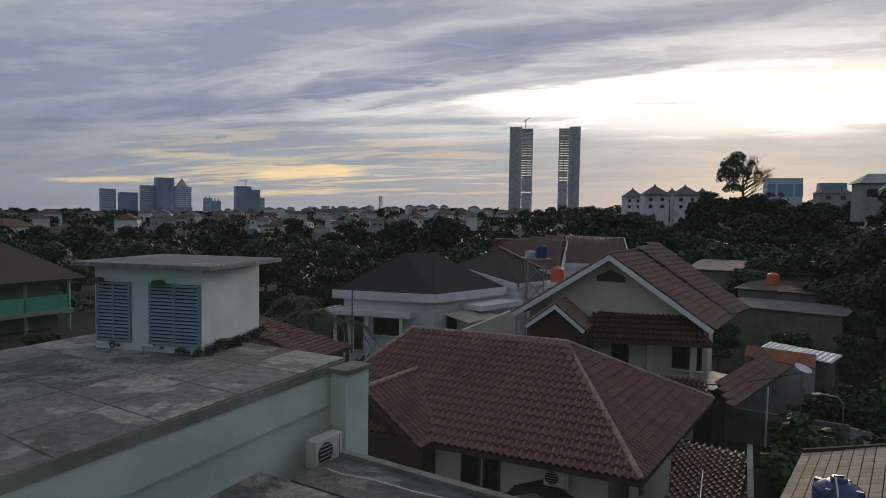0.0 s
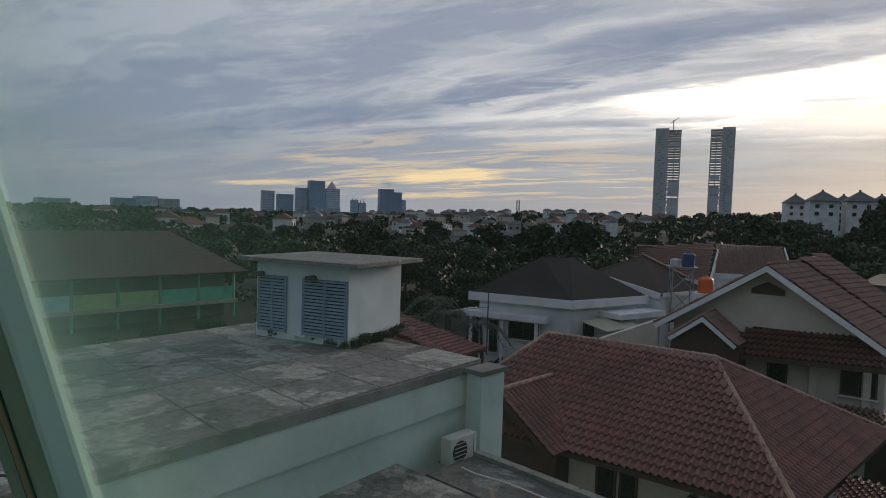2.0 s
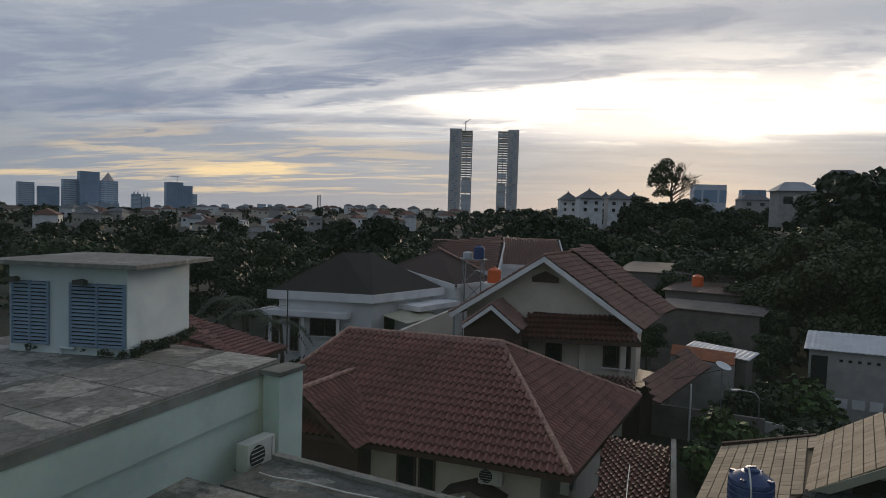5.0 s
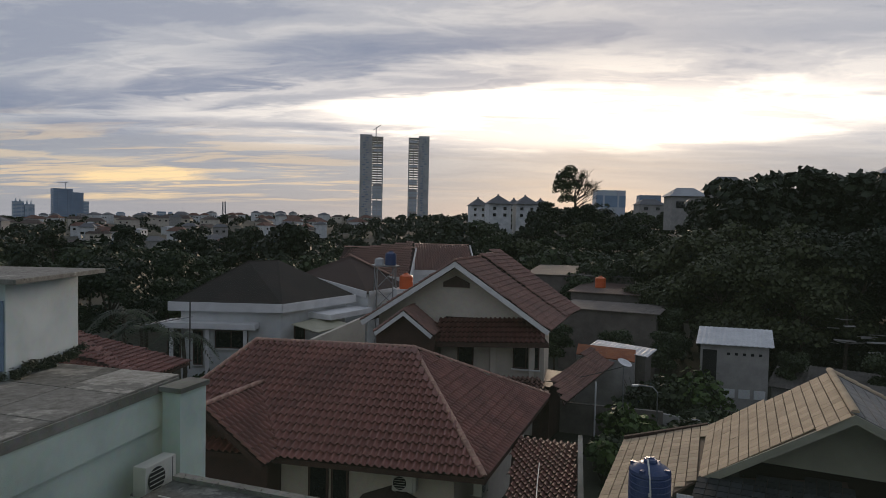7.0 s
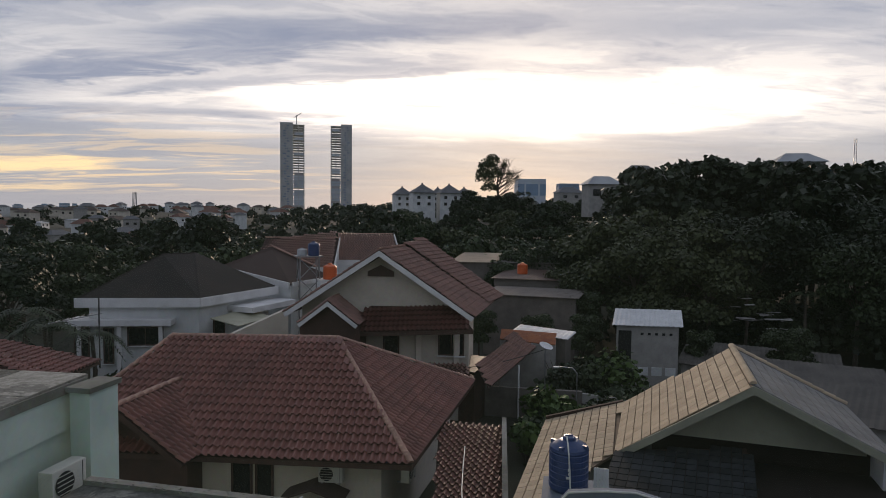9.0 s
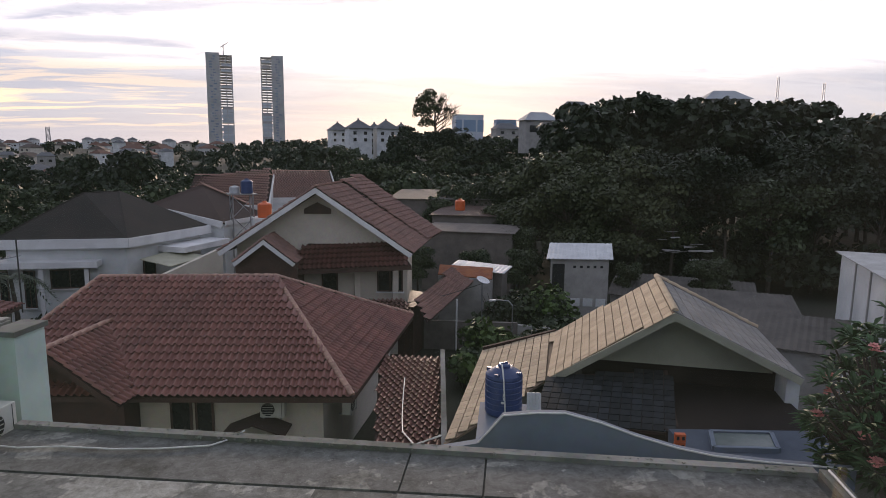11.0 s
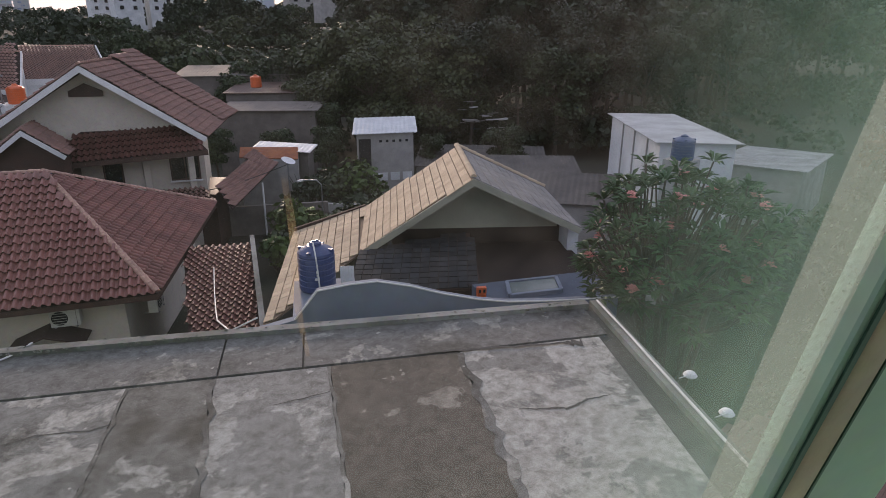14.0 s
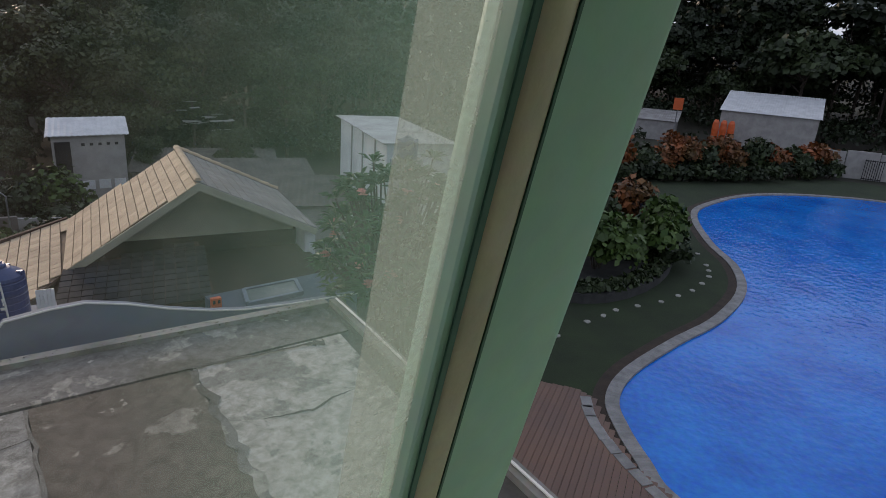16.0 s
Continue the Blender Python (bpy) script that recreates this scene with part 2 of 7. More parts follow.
TANK_ORANGE = mat("orange_polyethylene", (0.65, 0.12, 0.03), (0.55, 0.10, 0.025), 2.5, 0.4)
TANK_GREY = mat("grey_white_tank", (0.5, 0.52, 0.54), (0.4, 0.42, 0.44), 3, 0.4)
STEEL = mat("galvanised_steel", (0.32, 0.33, 0.34), (0.22, 0.22, 0.23), 3, 0.45, metal=0.8)
ZINC = mat("white_zinc_sheet", (0.62, 0.64, 0.65), (0.48, 0.50, 0.51), 1.2, 0.5, stretch=(1, 1, 1))
ZINC_PALE = mat("weathered_pale_sheet", (0.50, 0.50, 0.48), (0.36, 0.35, 0.33), 0.7, 0.7)
ZINC_OLD = mat("old_zinc_sheet", (0.34, 0.34, 0.33), (0.20, 0.19, 0.18), 0.9, 0.6)
BRICK = mat("bare_block", (0.36, 0.35, 0.33), (0.27, 0.26, 0.25), 1.3, 0.9, 0.2)
PIPE = mat("white_pvc", (0.62, 0.62, 0.60), (0.5, 0.5, 0.48), 3, 0.5)
AC_WHITE = mat("ivory_enamel", (0.58, 0.58, 0.53), (0.48, 0.48, 0.44), 2, 0.5)
FRAME_GREEN = mat("green_painted_sash", (0.34, 0.50, 0.42), (0.30, 0.45, 0.38), 3, 0.45, 0.03, fine=40)
GASKET = mat("brown_rubber_gasket", (0.62, 0.48, 0.37), (0.50, 0.385, 0.295), 9, 0.6, 0.1, fine=60)
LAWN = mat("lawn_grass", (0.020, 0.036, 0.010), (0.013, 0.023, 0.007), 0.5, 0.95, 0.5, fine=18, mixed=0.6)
EARTH = mat("valley_ground", (0.030, 0.034, 0.020), (0.042, 0.036, 0.026), 0.03, 0.95, 0.2, fine=0.5, mixed=0.5)
SOIL = mat("bare_soil", (0.05, 0.035, 0.024), (0.03, 0.022, 0.016), 2, 0.95, 0.4)
DECK = mat("brown_composite_deck", (0.13, 0.085, 0.07), (0.17, 0.10, 0.07), 0.35, 0.75, 0.1, rand=0.12)
KERB = mat("grey_granite_kerb", (0.26, 0.26, 0.25), (0.18, 0.18, 0.175), 3, 0.8, 0.2, rand=0.15)
STONE = mat("pale_stepping_stone", (0.34, 0.34, 0.30), (0.25, 0.25, 0.22), 4, 0.9, 0.2)
BARK = mat("bark", (0.09, 0.07, 0.055), (0.055, 0.042, 0.034), 4, 0.9, 0.5)
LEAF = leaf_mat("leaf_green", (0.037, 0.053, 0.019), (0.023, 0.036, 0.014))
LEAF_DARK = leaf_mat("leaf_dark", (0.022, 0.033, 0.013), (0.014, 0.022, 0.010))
LEAF_OLIVE = leaf_mat("leaf_olive", (0.052, 0.062, 0.022), (0.033, 0.043, 0.017))
LEAF_BRIGHT = leaf_mat("leaf_bright", (0.075, 0.12, 0.025), (0.04, 0.075, 0.017))
LEAF_RED = leaf_mat("leaf_reddish", (0.22, 0.065, 0.02), (0.09, 0.055, 0.018))
PETAL = mat("pink_petal", (0.62, 0.26, 0.24), (0.5, 0.18, 0.17), 6, 0.6)
# city glass, offices and tower concrete lightened: distance haze put into the colour
GLASS_BLUE = mat("blue_curtain_wall", (0.22, 0.32, 0.44), (0.17, 0.26, 0.37), 0.05, 0.3)
OFFICE = [mat("office_%s" % n, c, tuple(q * 1.4 for q in c), 0.02, 0.6, fine=0.2) for n, c in (("teal", (0.15, 0.24, 0.25)), ("white", (0.46, 0.49, 0.52)), ("tan", (0.34, 0.31, 0.30)), ("slate", (0.20, 0.25, 0.32)), ("pale", (0.40, 0.44, 0.48)))]
RAW = mat("hazed_raw_concrete", (0.56, 0.56, 0.55), (0.44, 0.44, 0.435), 0.06, 0.9, fine=0.3)

ZINC_DARK = mat("dark_old_sheet", (0.10, 0.09, 0.08), (0.06, 0.055, 0.05), 0.9, 0.8, 0.2)
BRICK_DARK = mat("dark_block", (0.17, 0.15, 0.135), (0.12, 0.105, 0.095), 1.3, 0.9, 0.2)
TILE_DK = mat("dark_red_tile", (0.145, 0.055, 0.044), (0.10, 0.042, 0.034), 0.9, 0.55, 0.2, island=0.2, spec=0.3)
# green picked so the unseen facade and room tint the pane's reflection
FACADE = mat("green_render", (0.36, 0.54, 0.46), (0.30, 0.47, 0.40), 0.9, 0.8, 0.1)


def slab_mat(name, pale, grey, dark, pale_at, dark_at, off):
    """Old roof screed: crisp peeled patches, dark algae stains, small scars and grit."""
    m = bpy.data.materials.new(name)
    m.use_nodes = True
    nt = m.node_tree
    N, L = nt.nodes.new, nt.links.new
    p = nt.nodes["Principled BSDF"]
    p.inputs["Roughness"].default_value = 0.88
    tc, mp = N("ShaderNodeTexCoord"), N("ShaderNodeMapping")
    mp.inputs["Location"].default_value = off
    L(tc.outputs["Object"], mp.inputs[0])

    def noise_at(scale, detail, rough, dist=0.0):
        n = N("ShaderNodeTexNoise")
        n.inputs["Scale"].default_value, n.inputs["Detail"].default_value = scale, detail
        n.inputs["Roughness"].default_value, n.inputs["Distortion"].default_value = rough, dist
        L(mp.outputs[0], n.inputs["Vector"])
        return n.outputs["Fac"]

    def step(f, a, b):
        r = N("ShaderNodeMapRange")
        r.inputs["From Min"].default_value, r.inputs["From Max"].default_value = a, b
        L(f, r.inputs["Value"])
        return r.outputs[0]

    def mix(f, a, b):
        n = N("ShaderNodeMix")
        n.data_type = "RGBA"
        for s, q in ((n.inputs[0], f), (n.inputs[6], a), (n.inputs[7], b)):
            if isinstance(q, tuple):
                s.default_value = (*q, 1)
            else:
                L(q, s)
        return n.outputs[2]

    grit = noise_at(34, 5, 0.7)
    base = mix(step(grit, 0.3, 0.7), tuple(q * 0.72 for q in grey), grey)
    a = mix(step(noise_at(0.9, 10, 0.62, 0.3), pale_at, pale_at + 0.025), base, mix(step(grit, 0.3, 0.7), tuple(q * 0.85 for q in pale), pale))
    b = mix(step(noise_at(0.55, 9, 0.68), dark_at, dark_at + 0.13), a, mix(step(grit, 0.3, 0.7), dark, tuple(q * 1.5 for q in dark)))
    g = N("ShaderNodeMix")
    g.data_type, g.blend_type = "RGBA", "MULTIPLY"
    g.inputs[0].default_value = 1.0
    L(b, g.inputs[6]), L(mix(step(noise_at(6.5, 9, 0.72, 0.4), 0.35, 0.62), (0.52, 0.51, 0.48), (1.12, 1.12, 1.1)), g.inputs[7])
    b = g.outputs[2]
    c = mix(step(noise_at(3.1, 8, 0.7), 0.665, 0.675), b, pale)
    d = mix(step(noise_at(2.3, 9, 0.75), 0.66, 0.69), c, dark)
    L(d, p.inputs["Base Color"])
    bp = N("ShaderNodeBump")
    bp.inputs["Strength"].default_value, bp.inputs["Distance"].default_value = 0.5, 0.012
    L(grit, bp.inputs["Height"]), L(bp.outputs[0], p.inputs["Normal"])
    return m


SCREED = [slab_mat("roof_screed_a", (0.348, 0.342, 0.313), (0.191, 0.191, 0.180), (0.045, 0.045, 0.038), 0.50, 0.52, (3, 1, 0)), slab_mat("roof_screed_b", (0.313, 0.313, 0.290), (0.151, 0.151, 0.139), (0.045, 0.042, 0.034), 0.56, 0.49, (9, 4, 0)), slab_mat("roof_screed_c", (0.336, 0.336, 0.313), (0.232, 0.232, 0.220), (0.060, 0.060, 0.050), 0.56, 0.60, (17, 2, 0)), slab_mat("roof_screed_d", (0.235, 0.215, 0.185), (0.105, 0.092, 0.075), (0.050, 0.046, 0.034), 0.62, 0.52, (23, 8, 0)), slab_mat("roof_screed_e", (0.371, 0.365, 0.336), (0.209, 0.209, 0.197), (0.050, 0.050, 0.042), 0.47, 0.60, (31, 5, 0)), slab_mat("roof_screed_f", (0.278, 0.273, 0.249), (0.151, 0.151, 0.145), (0.040, 0.040, 0.034), 0.58, 0.50, (41, 7, 0))]

# ---- helpers for building ----


def part(name, bm, material, parent=None, label="", smooth=False):
    me = bpy.data.meshes.new(name)
    bm.normal_update()
    bm.to_mesh(me)
    bm.free()
    me.materials.append(material)
    if smooth:
        for p in me.polygons:
            p.use_smooth = True
    ob = new(name, me)
    if parent:
        put_under(ob, parent)
    if label:
        ob["label"] = label
    return ob


def put_under(ob, parent):
    ob.parent = parent
    ob.matrix_parent_inverse = world_of(parent).inverted()


def world_of(ob):
    m = ob.matrix_basis
    return world_of(ob.parent) @ ob.matrix_parent_inverse @ m if ob.parent else m


def thing(name, at, label, category, group="", kind="", turn=0):
    e = new(name)
    e.matrix_basis = pose(*at, 0, 0, turn)
    return tagged(e, label, category, group, kind)


def quad(bm, pts):
    return bm.faces.new([bm.verts.new(p) for p in pts])


def box(bm, c, s, m=None, bevel=0.0):
    """A box of size s round c, turned by m."""
    vs = [bm.verts.new(((-1) ** (i + 1) * s[0] / 2 + c[0], (-1) ** (i // 2 + 1) * s[1] / 2 + c[1], (-1) ** (i // 4 + 1) * s[2] / 2 + c[2])) for i in range(8)]
    for f in ((0, 2, 3, 1), (4, 5, 7, 6), (0, 1, 5, 4), (2, 6, 7, 3), (0, 4, 6, 2), (1, 3, 7, 5)):
        bm.faces.new([vs[i] for i in f])
    if m:
        bmesh.ops.transform(bm, matrix=m, verts=vs)
    if bevel:
        es = list({e for v in vs for e in v.link_edges})
        bmesh.ops.bevel(bm, geom=es, offset=bevel, segments=2, affect="EDGES", profile=0.7)
    return vs


def prism(bm, pts, z0, z1):
    """An upright prism on the outline pts; z1 may be a list of heights."""
    n = len(pts)
    z0 = z0 if isinstance(z0, (list, tuple)) else [z0] * n
    z1 = z1 if isinstance(z1, (list, tuple)) else [z1] * n
    a = [bm.verts.new((p[0], p[1], z)) for p, z in zip(pts, z0)]
    b = [bm.verts.new((p[0], p[1], z)) for p, z in zip(pts, z1)]
    bm.faces.new(b), bm.faces.new(a[::-1])
    for i in range(n):
        bm.faces.new((a[i], a[(i + 1) % n], b[(i + 1) % n], b[i]))
    bmesh.ops.recalc_face_normals(bm, faces=bm.faces)


def slab(bm, pts, thick):
    """A flat plate through the 3D outline pts, with its thickness below."""
    n = (Vector(pts[1]) - Vector(pts[0])).cross(Vector(pts[2]) - Vector(pts[0])).normalized()
    if n.z < 0:
        n = -n
    a = [bm.verts.new(p) for p in pts]
    b = [bm.verts.new(Vector(p) - n * thick) for p in pts]
    k = len(pts)
    bm.faces.new(a), bm.faces.new(b[::-1])
    for i in range(k):
        bm.faces.new((a[i], b[i], b[(i + 1) % k], a[(i + 1) % k]))
    bmesh.ops.recalc_face_normals(bm, faces=bm.faces)


def tube(bm, pts, r, seg=8):
    """A round bar along the line pts."""
    pts = [Vector(p) for p in pts]
    rs = r if isinstance(r, (list, tuple)) else [r] * len(pts)
    rings = []
    for i, p in enumerate(pts):
        d = (pts[min(i + 1, len(pts) - 1)] - pts[max(i - 1, 0)]).normalized()
        q = d.to_track_quat("Z", "Y").to_matrix()
        rings.append([bm.verts.new(p + q @ Vector((rs[i] * math.cos(2 * math.pi * k / seg), rs[i] * math.sin(2 * math.pi * k / seg), 0))) for k in range(seg)])
    for a, b in zip(rings, rings[1:]):
        for k in range(seg):
            bm.faces.new((a[k], a[(k + 1) % seg], b[(k + 1) % seg], b[k]))
    bm.faces.new(rings[0][::-1]), bm.faces.new(rings[-1])


def lathe(bm, prof, seg=24, at=(0, 0, 0)):
    """A turned body from (radius, height) pairs."""
    rings = [[bm.verts.new((at[0] + r * math.cos(2 * math.pi * k / seg), at[1] + r * math.sin(2 * math.pi * k / seg), at[2] + z)) for k in range(seg)] for r, z in prof]
    for a, b in zip(rings, rings[1:]):
        for k in range(seg):
            bm.faces.new((a[k], a[(k + 1) % seg], b[(k + 1) % seg], b[k]))
    bm.faces.new(rings[0][::-1]), bm.faces.new(rings[-1])


def B():
    return bmesh.new()


def inside(poly, x, y):
    r = False
    for (ax, ay), (bx, by) in zip(poly, poly[1:] + poly[:1]):
        if (ay > y) != (by > y) and x < (bx - ax) * (y - ay) / (by - ay) + ax:
            r = not r
    return r


def tile_mesh(name, w, l, rise, material, wavy=True):
    """One roof tile: rolled profile, thick lower lip. x across, y up the slope."""
    bm = B()
    if wavy:
        prof = [(0.0, 0.1), (0.08, 0.62), (0.18, 0.95), (0.28, 1.0), (0.40, 0.85), (0.52, 0.4), (0.64, 0.0), (0.78, -0.14), (0.92, -0.06), (1.02, 0.1)]
    else:
        prof = [(0.02, -1.0), (0.03, 0.0), (0.5, 0.15), (0.97, 0.0), (0.98, -1.0)]
    prof = [(w * (f - 0.5), rise * k) for f, k in prof]
    n = len(prof) - 1
    if wavy:
        rows = ((-0.06, 0.036), (-0.08, 0.062), (1.0, 0.004))
    else:
        rows = ((0.03, 0.0), (0.04, 0.028), (0.94, 0.028), (0.95, 0.0))
    rings = [[bm.verts.new((x, l * q, h + k)) for x, h in prof] for q, k in rows]
    for i in range(n):
        for low, high in zip(rings, rings[1:]):
            bm.faces.new((low[i], low[i + 1], high[i + 1], high[i]))
    me = bpy.data.meshes.new(name)
    bm.to_mesh(me)
    bm.free()
    me.materials.append(material)
    return me


def tile_spots(corners, w, l, rng):
    """Where the tiles of one plane slope lie. The first two corners are the eave; the rest go round. Poses, nearest the eave first."""
    p0 = Vector(corners[0])
    e = (Vector(corners[1]) - p0).normalized()
    n = e.cross(Vector(corners[2]) - p0).normalized()
    if n.z < 0:
        n = -n
    s = n.cross(e)
    if s.z < 0:
        s = -s
    e = s.cross(n)
    poly = [((Vector(c) - p0).dot(e), (Vector(c) - p0).dot(s)) for c in corners]
    xs, ys = [q[0] for q in poly], [q[1] for q in poly]
    bow = max(0.0, (Vector(corners[-1]) - p0).dot(n)) * 1.1
    out = []
    for j in range(int((max(ys) + 0.02) / l) + 1):
        for i in range(int((max(xs) - min(xs)) / w) + 1):
            x, y = min(xs) + (i + 0.5) * w, j * l
            if inside(poly, x, y + l * 0.5):
                m = Matrix((e, s, n)).transposed().to_4x4()
                m.translation = p0 + e * x + s * y + n * (0.012 + bow * y / max(ys) + rng.uniform(0, 0.006))
                out.append(m @ pose(0, 0, 0, 0, 0, rng.uniform(-0.7, 0.7)))
    return out


def lay_tiles(spots, mesh, parent, limit, rest_material, name="roof_tile"):
    """The first tiles up to the limit as pieces of their own, the others joined."""
    for m in spots[:limit]:
        ob = new(name, mesh)
        ob.matrix_basis = m
        put_under(ob, parent)
    if len(spots) > limit:
        co, fa = [], []
        vs, ps = [v.co.copy() for v in mesh.vertices], [tuple(p.vertices) for p in mesh.polygons]
        for m in spots[limit:]:
            k = len(co)
            co += [tuple(m @ v) for v in vs]
            fa += [tuple(i + k for i in p) for p in ps]
        me = bpy.data.meshes.new(name + "s_rest")
        me.from_pydata(co, [], fa)
        me.materials.append(rest_material)
        ob = new(name + "s_rest", me)
        put_under(ob, parent)
        ob["kind"] = "stuff"


def ridge_mesh(material, length=0.36, r=0.1):
    bm = B()
    n = 6
    a = [bm.verts.new((-length / 2, r * math.cos(math.pi * i / n), r * 0.8 * math.sin(math.pi * i / n))) for i in range(n + 1)]
    b = [bm.verts.new((length / 2 + 0.03, 1.12 * r * math.cos(math.pi * i / n), 1.12 * r * 0.8 * math.sin(math.pi * i / n) + 0.012)) for i in range(n + 1)]
    for i in range(n):
        bm.faces.new((a[i], b[i], b[i + 1], a[i + 1]))
    bm.faces.new(b), bm.faces.new(a[::-1])
    me = bpy.data.meshes.new("ridge_cap")
    bm.to_mesh(me)
    bm.free()
    me.materials.append(material)
    return me


RIDGE_ME, RIDGE_YME = ridge_mesh(RIDGE), ridge_mesh(TILE_Y)


def ridge_line(a, b, parent, step=0.36, mesh=RIDGE_ME):
    a, b = Vector(a), Vector(b)
    d = b - a
    n = max(1, int(d.length / step))
    q = d.normalized()
    side = Vector((0, 0, 1)).cross(q).normalized()
    up = q.cross(side)
    m = Matrix((q, side, up)).transposed().to_4x4()
    for i in range(n):
        ob = new("ridge_cap", mesh)
        mm = m.copy()
        mm.translation = a + d * ((i + 0.5) / n) + up * 0.02
        ob.matrix_basis = mm
        put_under(ob, parent)


TILE_ME = tile_mesh("roof_tile", 0.24, 0.34, 0.095, TILE)
TILE_YME = tile_mesh("ochre_tile", 0.33, 0.30, 0.022, TILE_Y, False)
TILE_GME = tile_mesh("grey_tile", 0.30, 0.36, 0.03, TILE_G, False)
TILE_DME = tile_mesh("dark_tile", 0.28, 0.30, 0.02, TILE_D, False)
rng = random.Random(5)

# ---- ground and far land ----


def smooth(a, b, x):
    t = min(1, max(0, (x - a) / (b - a)))
    return t * t * (3 - 2 * t)


def land(x, y):
    """Height of the ground: flat round the houses, a wooded hill to the north-east, a rising plain beyond."""
    d = math.hypot(x, y)
    a = math.degrees(math.atan2(x, y))
    hill = 11 * smooth(4, 26, a) * smooth(75, 210, d) * (1 - smooth(100, 140, a))
    plain = 10 * smooth(180, 800, d) * smooth(-24, 0, a) + 3 * smooth(300, 900, d)
    dip = -3 * smooth(60, 120, d) * (1 - smooth(200, 400, d)) * (1 - smooth(5, 30, a))
    return hill + plain + dip + 0.6 * smooth(90, 200, d) * math.sin(x * 0.013) * math.cos(y * 0.017)


POOL = [(62, -18), (61, -11.5), (57, -5.9), (50.5, -2.5), (46.2, -1.8), (40.1, -2.8), (35.9, -4.1), (31.9, -4.3), (27.6, -3.2), (24.2, -1.6), (21, -0.3), (18.9, 0.0), (17.4, -0.5), (16.1, -1.2), (14.9, -2.0), (13.6, -4.5), (13.2, -9), (16, -15), (24, -20), (40, -24), (56, -24)]


def spline(pts, n=6):
    out = []
    k = len(pts)
    for i in range(k):
        p0, p1, p2, p3 = (Vector((*pts[(i + j - 1) % k], 0)) for j in range(4))
        for s in range(n):
            t = s / n
            out.append((0.5 * (2 * p1 + (p2 - p0) * t + (2 * p0 - 5 * p1 + 4 * p2 - p3) * t * t + (3 * p1 - p0 - 3 * p2 + p3) * t ** 3))[:2])
    return out


def offset(pts, d):
    out = []
    k = len(pts)
    for i in range(k):
        a, b = Vector(pts[i - 1]), Vector(pts[(i + 1) % k])
        t = (b - a).normalized()
        out.append((pts[i][0] + t.y * d, pts[i][1] - t.x * d))
    return out


POOL_LINE = spline(POOL)


def signed(pts):
    return sum(a[0] * b[1] - b[0] * a[1] for a, b in zip(pts, pts[1:] + pts[:1])) / 2


OUT = 1 if signed(POOL_LINE) > 0 else -1


def make_ground():
    bm = B()
    rings = [0, 6, 12, 20, 30, 40, 50, 60, 75, 90, 110, 130, 155, 185, 220, 270, 330, 400, 500, 650, 850, 1200, 1800, 2800, 4600]
    seg = 96
    prev = None
    for r in rings:
        row = []
        for k in range(seg):
            a = 2 * math.pi * k / seg
            x, y = r * math.sin(a) + 20, r * math.cos(a) + 10
            row.append(bm.verts.new((x, y, land(x, y) - 0.10 if r < 70 else land(x, y))))
        if prev:
            for k in range(seg):
                bm.faces.new((prev[k], prev[(k + 1) % seg], row[(k + 1) % seg], row[k]))
        prev = row
    bmesh.ops.remove_doubles(bm, verts=bm.verts, dist=0.001)
    hole = offset(POOL_LINE, OUT * 0.2)
    cut = [f for f in bm.faces if inside(hole, *f.calc_center_median()[:2])]
    bmesh.ops.delete(bm, geom=cut, context="FACES")
    bmesh.ops.recalc_face_normals(bm, faces=bm.faces)
    tagged(part("ground", bm, EARTH), "uneven green and brown land reaching the horizon", "ground", kind="structure")


make_ground()

# pool, kerb, deck and lawn

WATER = mat("pool_water", (0.001, 0.125, 0.54), (0.002, 0.205, 0.70), 0.35, 0.02, spec=0.22, fine=5, mixed=1.0)
def ripple(m):
    nt = m.node_tree
    N, L = nt.nodes.new, nt.links.new
    b, n, tc = N("ShaderNodeBump"), N("ShaderNodeTexNoise"), N("ShaderNodeTexCoord")
    n.inputs["Scale"].default_value, n.inputs["Detail"].default_value = 2.6, 3
    b.inputs["Strength"].default_value, b.inputs["Distance"].default_value = 0.6, 0.06
    L(tc.outputs["Object"], n.inputs["Vector"]), L(n.outputs["Fac"], b.inputs["Height"])
    L(b.outputs[0], nt.nodes["Principled BSDF"].inputs["Normal"])
ripple(WATER)


def flat(name, pts, z0, z1, material):
    bm = B()
    prism(bm, pts, z0, z1)
    return part(name, bm, material)


tagged(flat("water", POOL_LINE, -1.2, -0.04, WATER), "bright blue rippling water in a curved swimming pool", "pool water", kind="structure")
kerb = thing("pool_kerb", (20, 0, 0), "curved grey stone kerb round the swimming pool", "kerb", kind="structure")
inner, outer = POOL_LINE, offset(POOL_LINE, OUT * 0.45)
for i in range(0, len(inner)):
    a, b, c, d = Vector(inner[i]), Vector(inner[(i + 1) % len(inner)]), Vector(outer[(i + 1) % len(inner)]), Vector(outer[i])
    for s in range(2):
        p = [a.lerp(b, s / 2 + 0.004), a.lerp(b, s / 2 + 0.496), d.lerp(c, s / 2 + 0.496), d.lerp(c, s / 2 + 0.004)]
        bm = B()
        prism(bm, [tuple(q) for q in p], -0.3, 0.05)
        part("kerb_stone", bm, KERB, kerb)

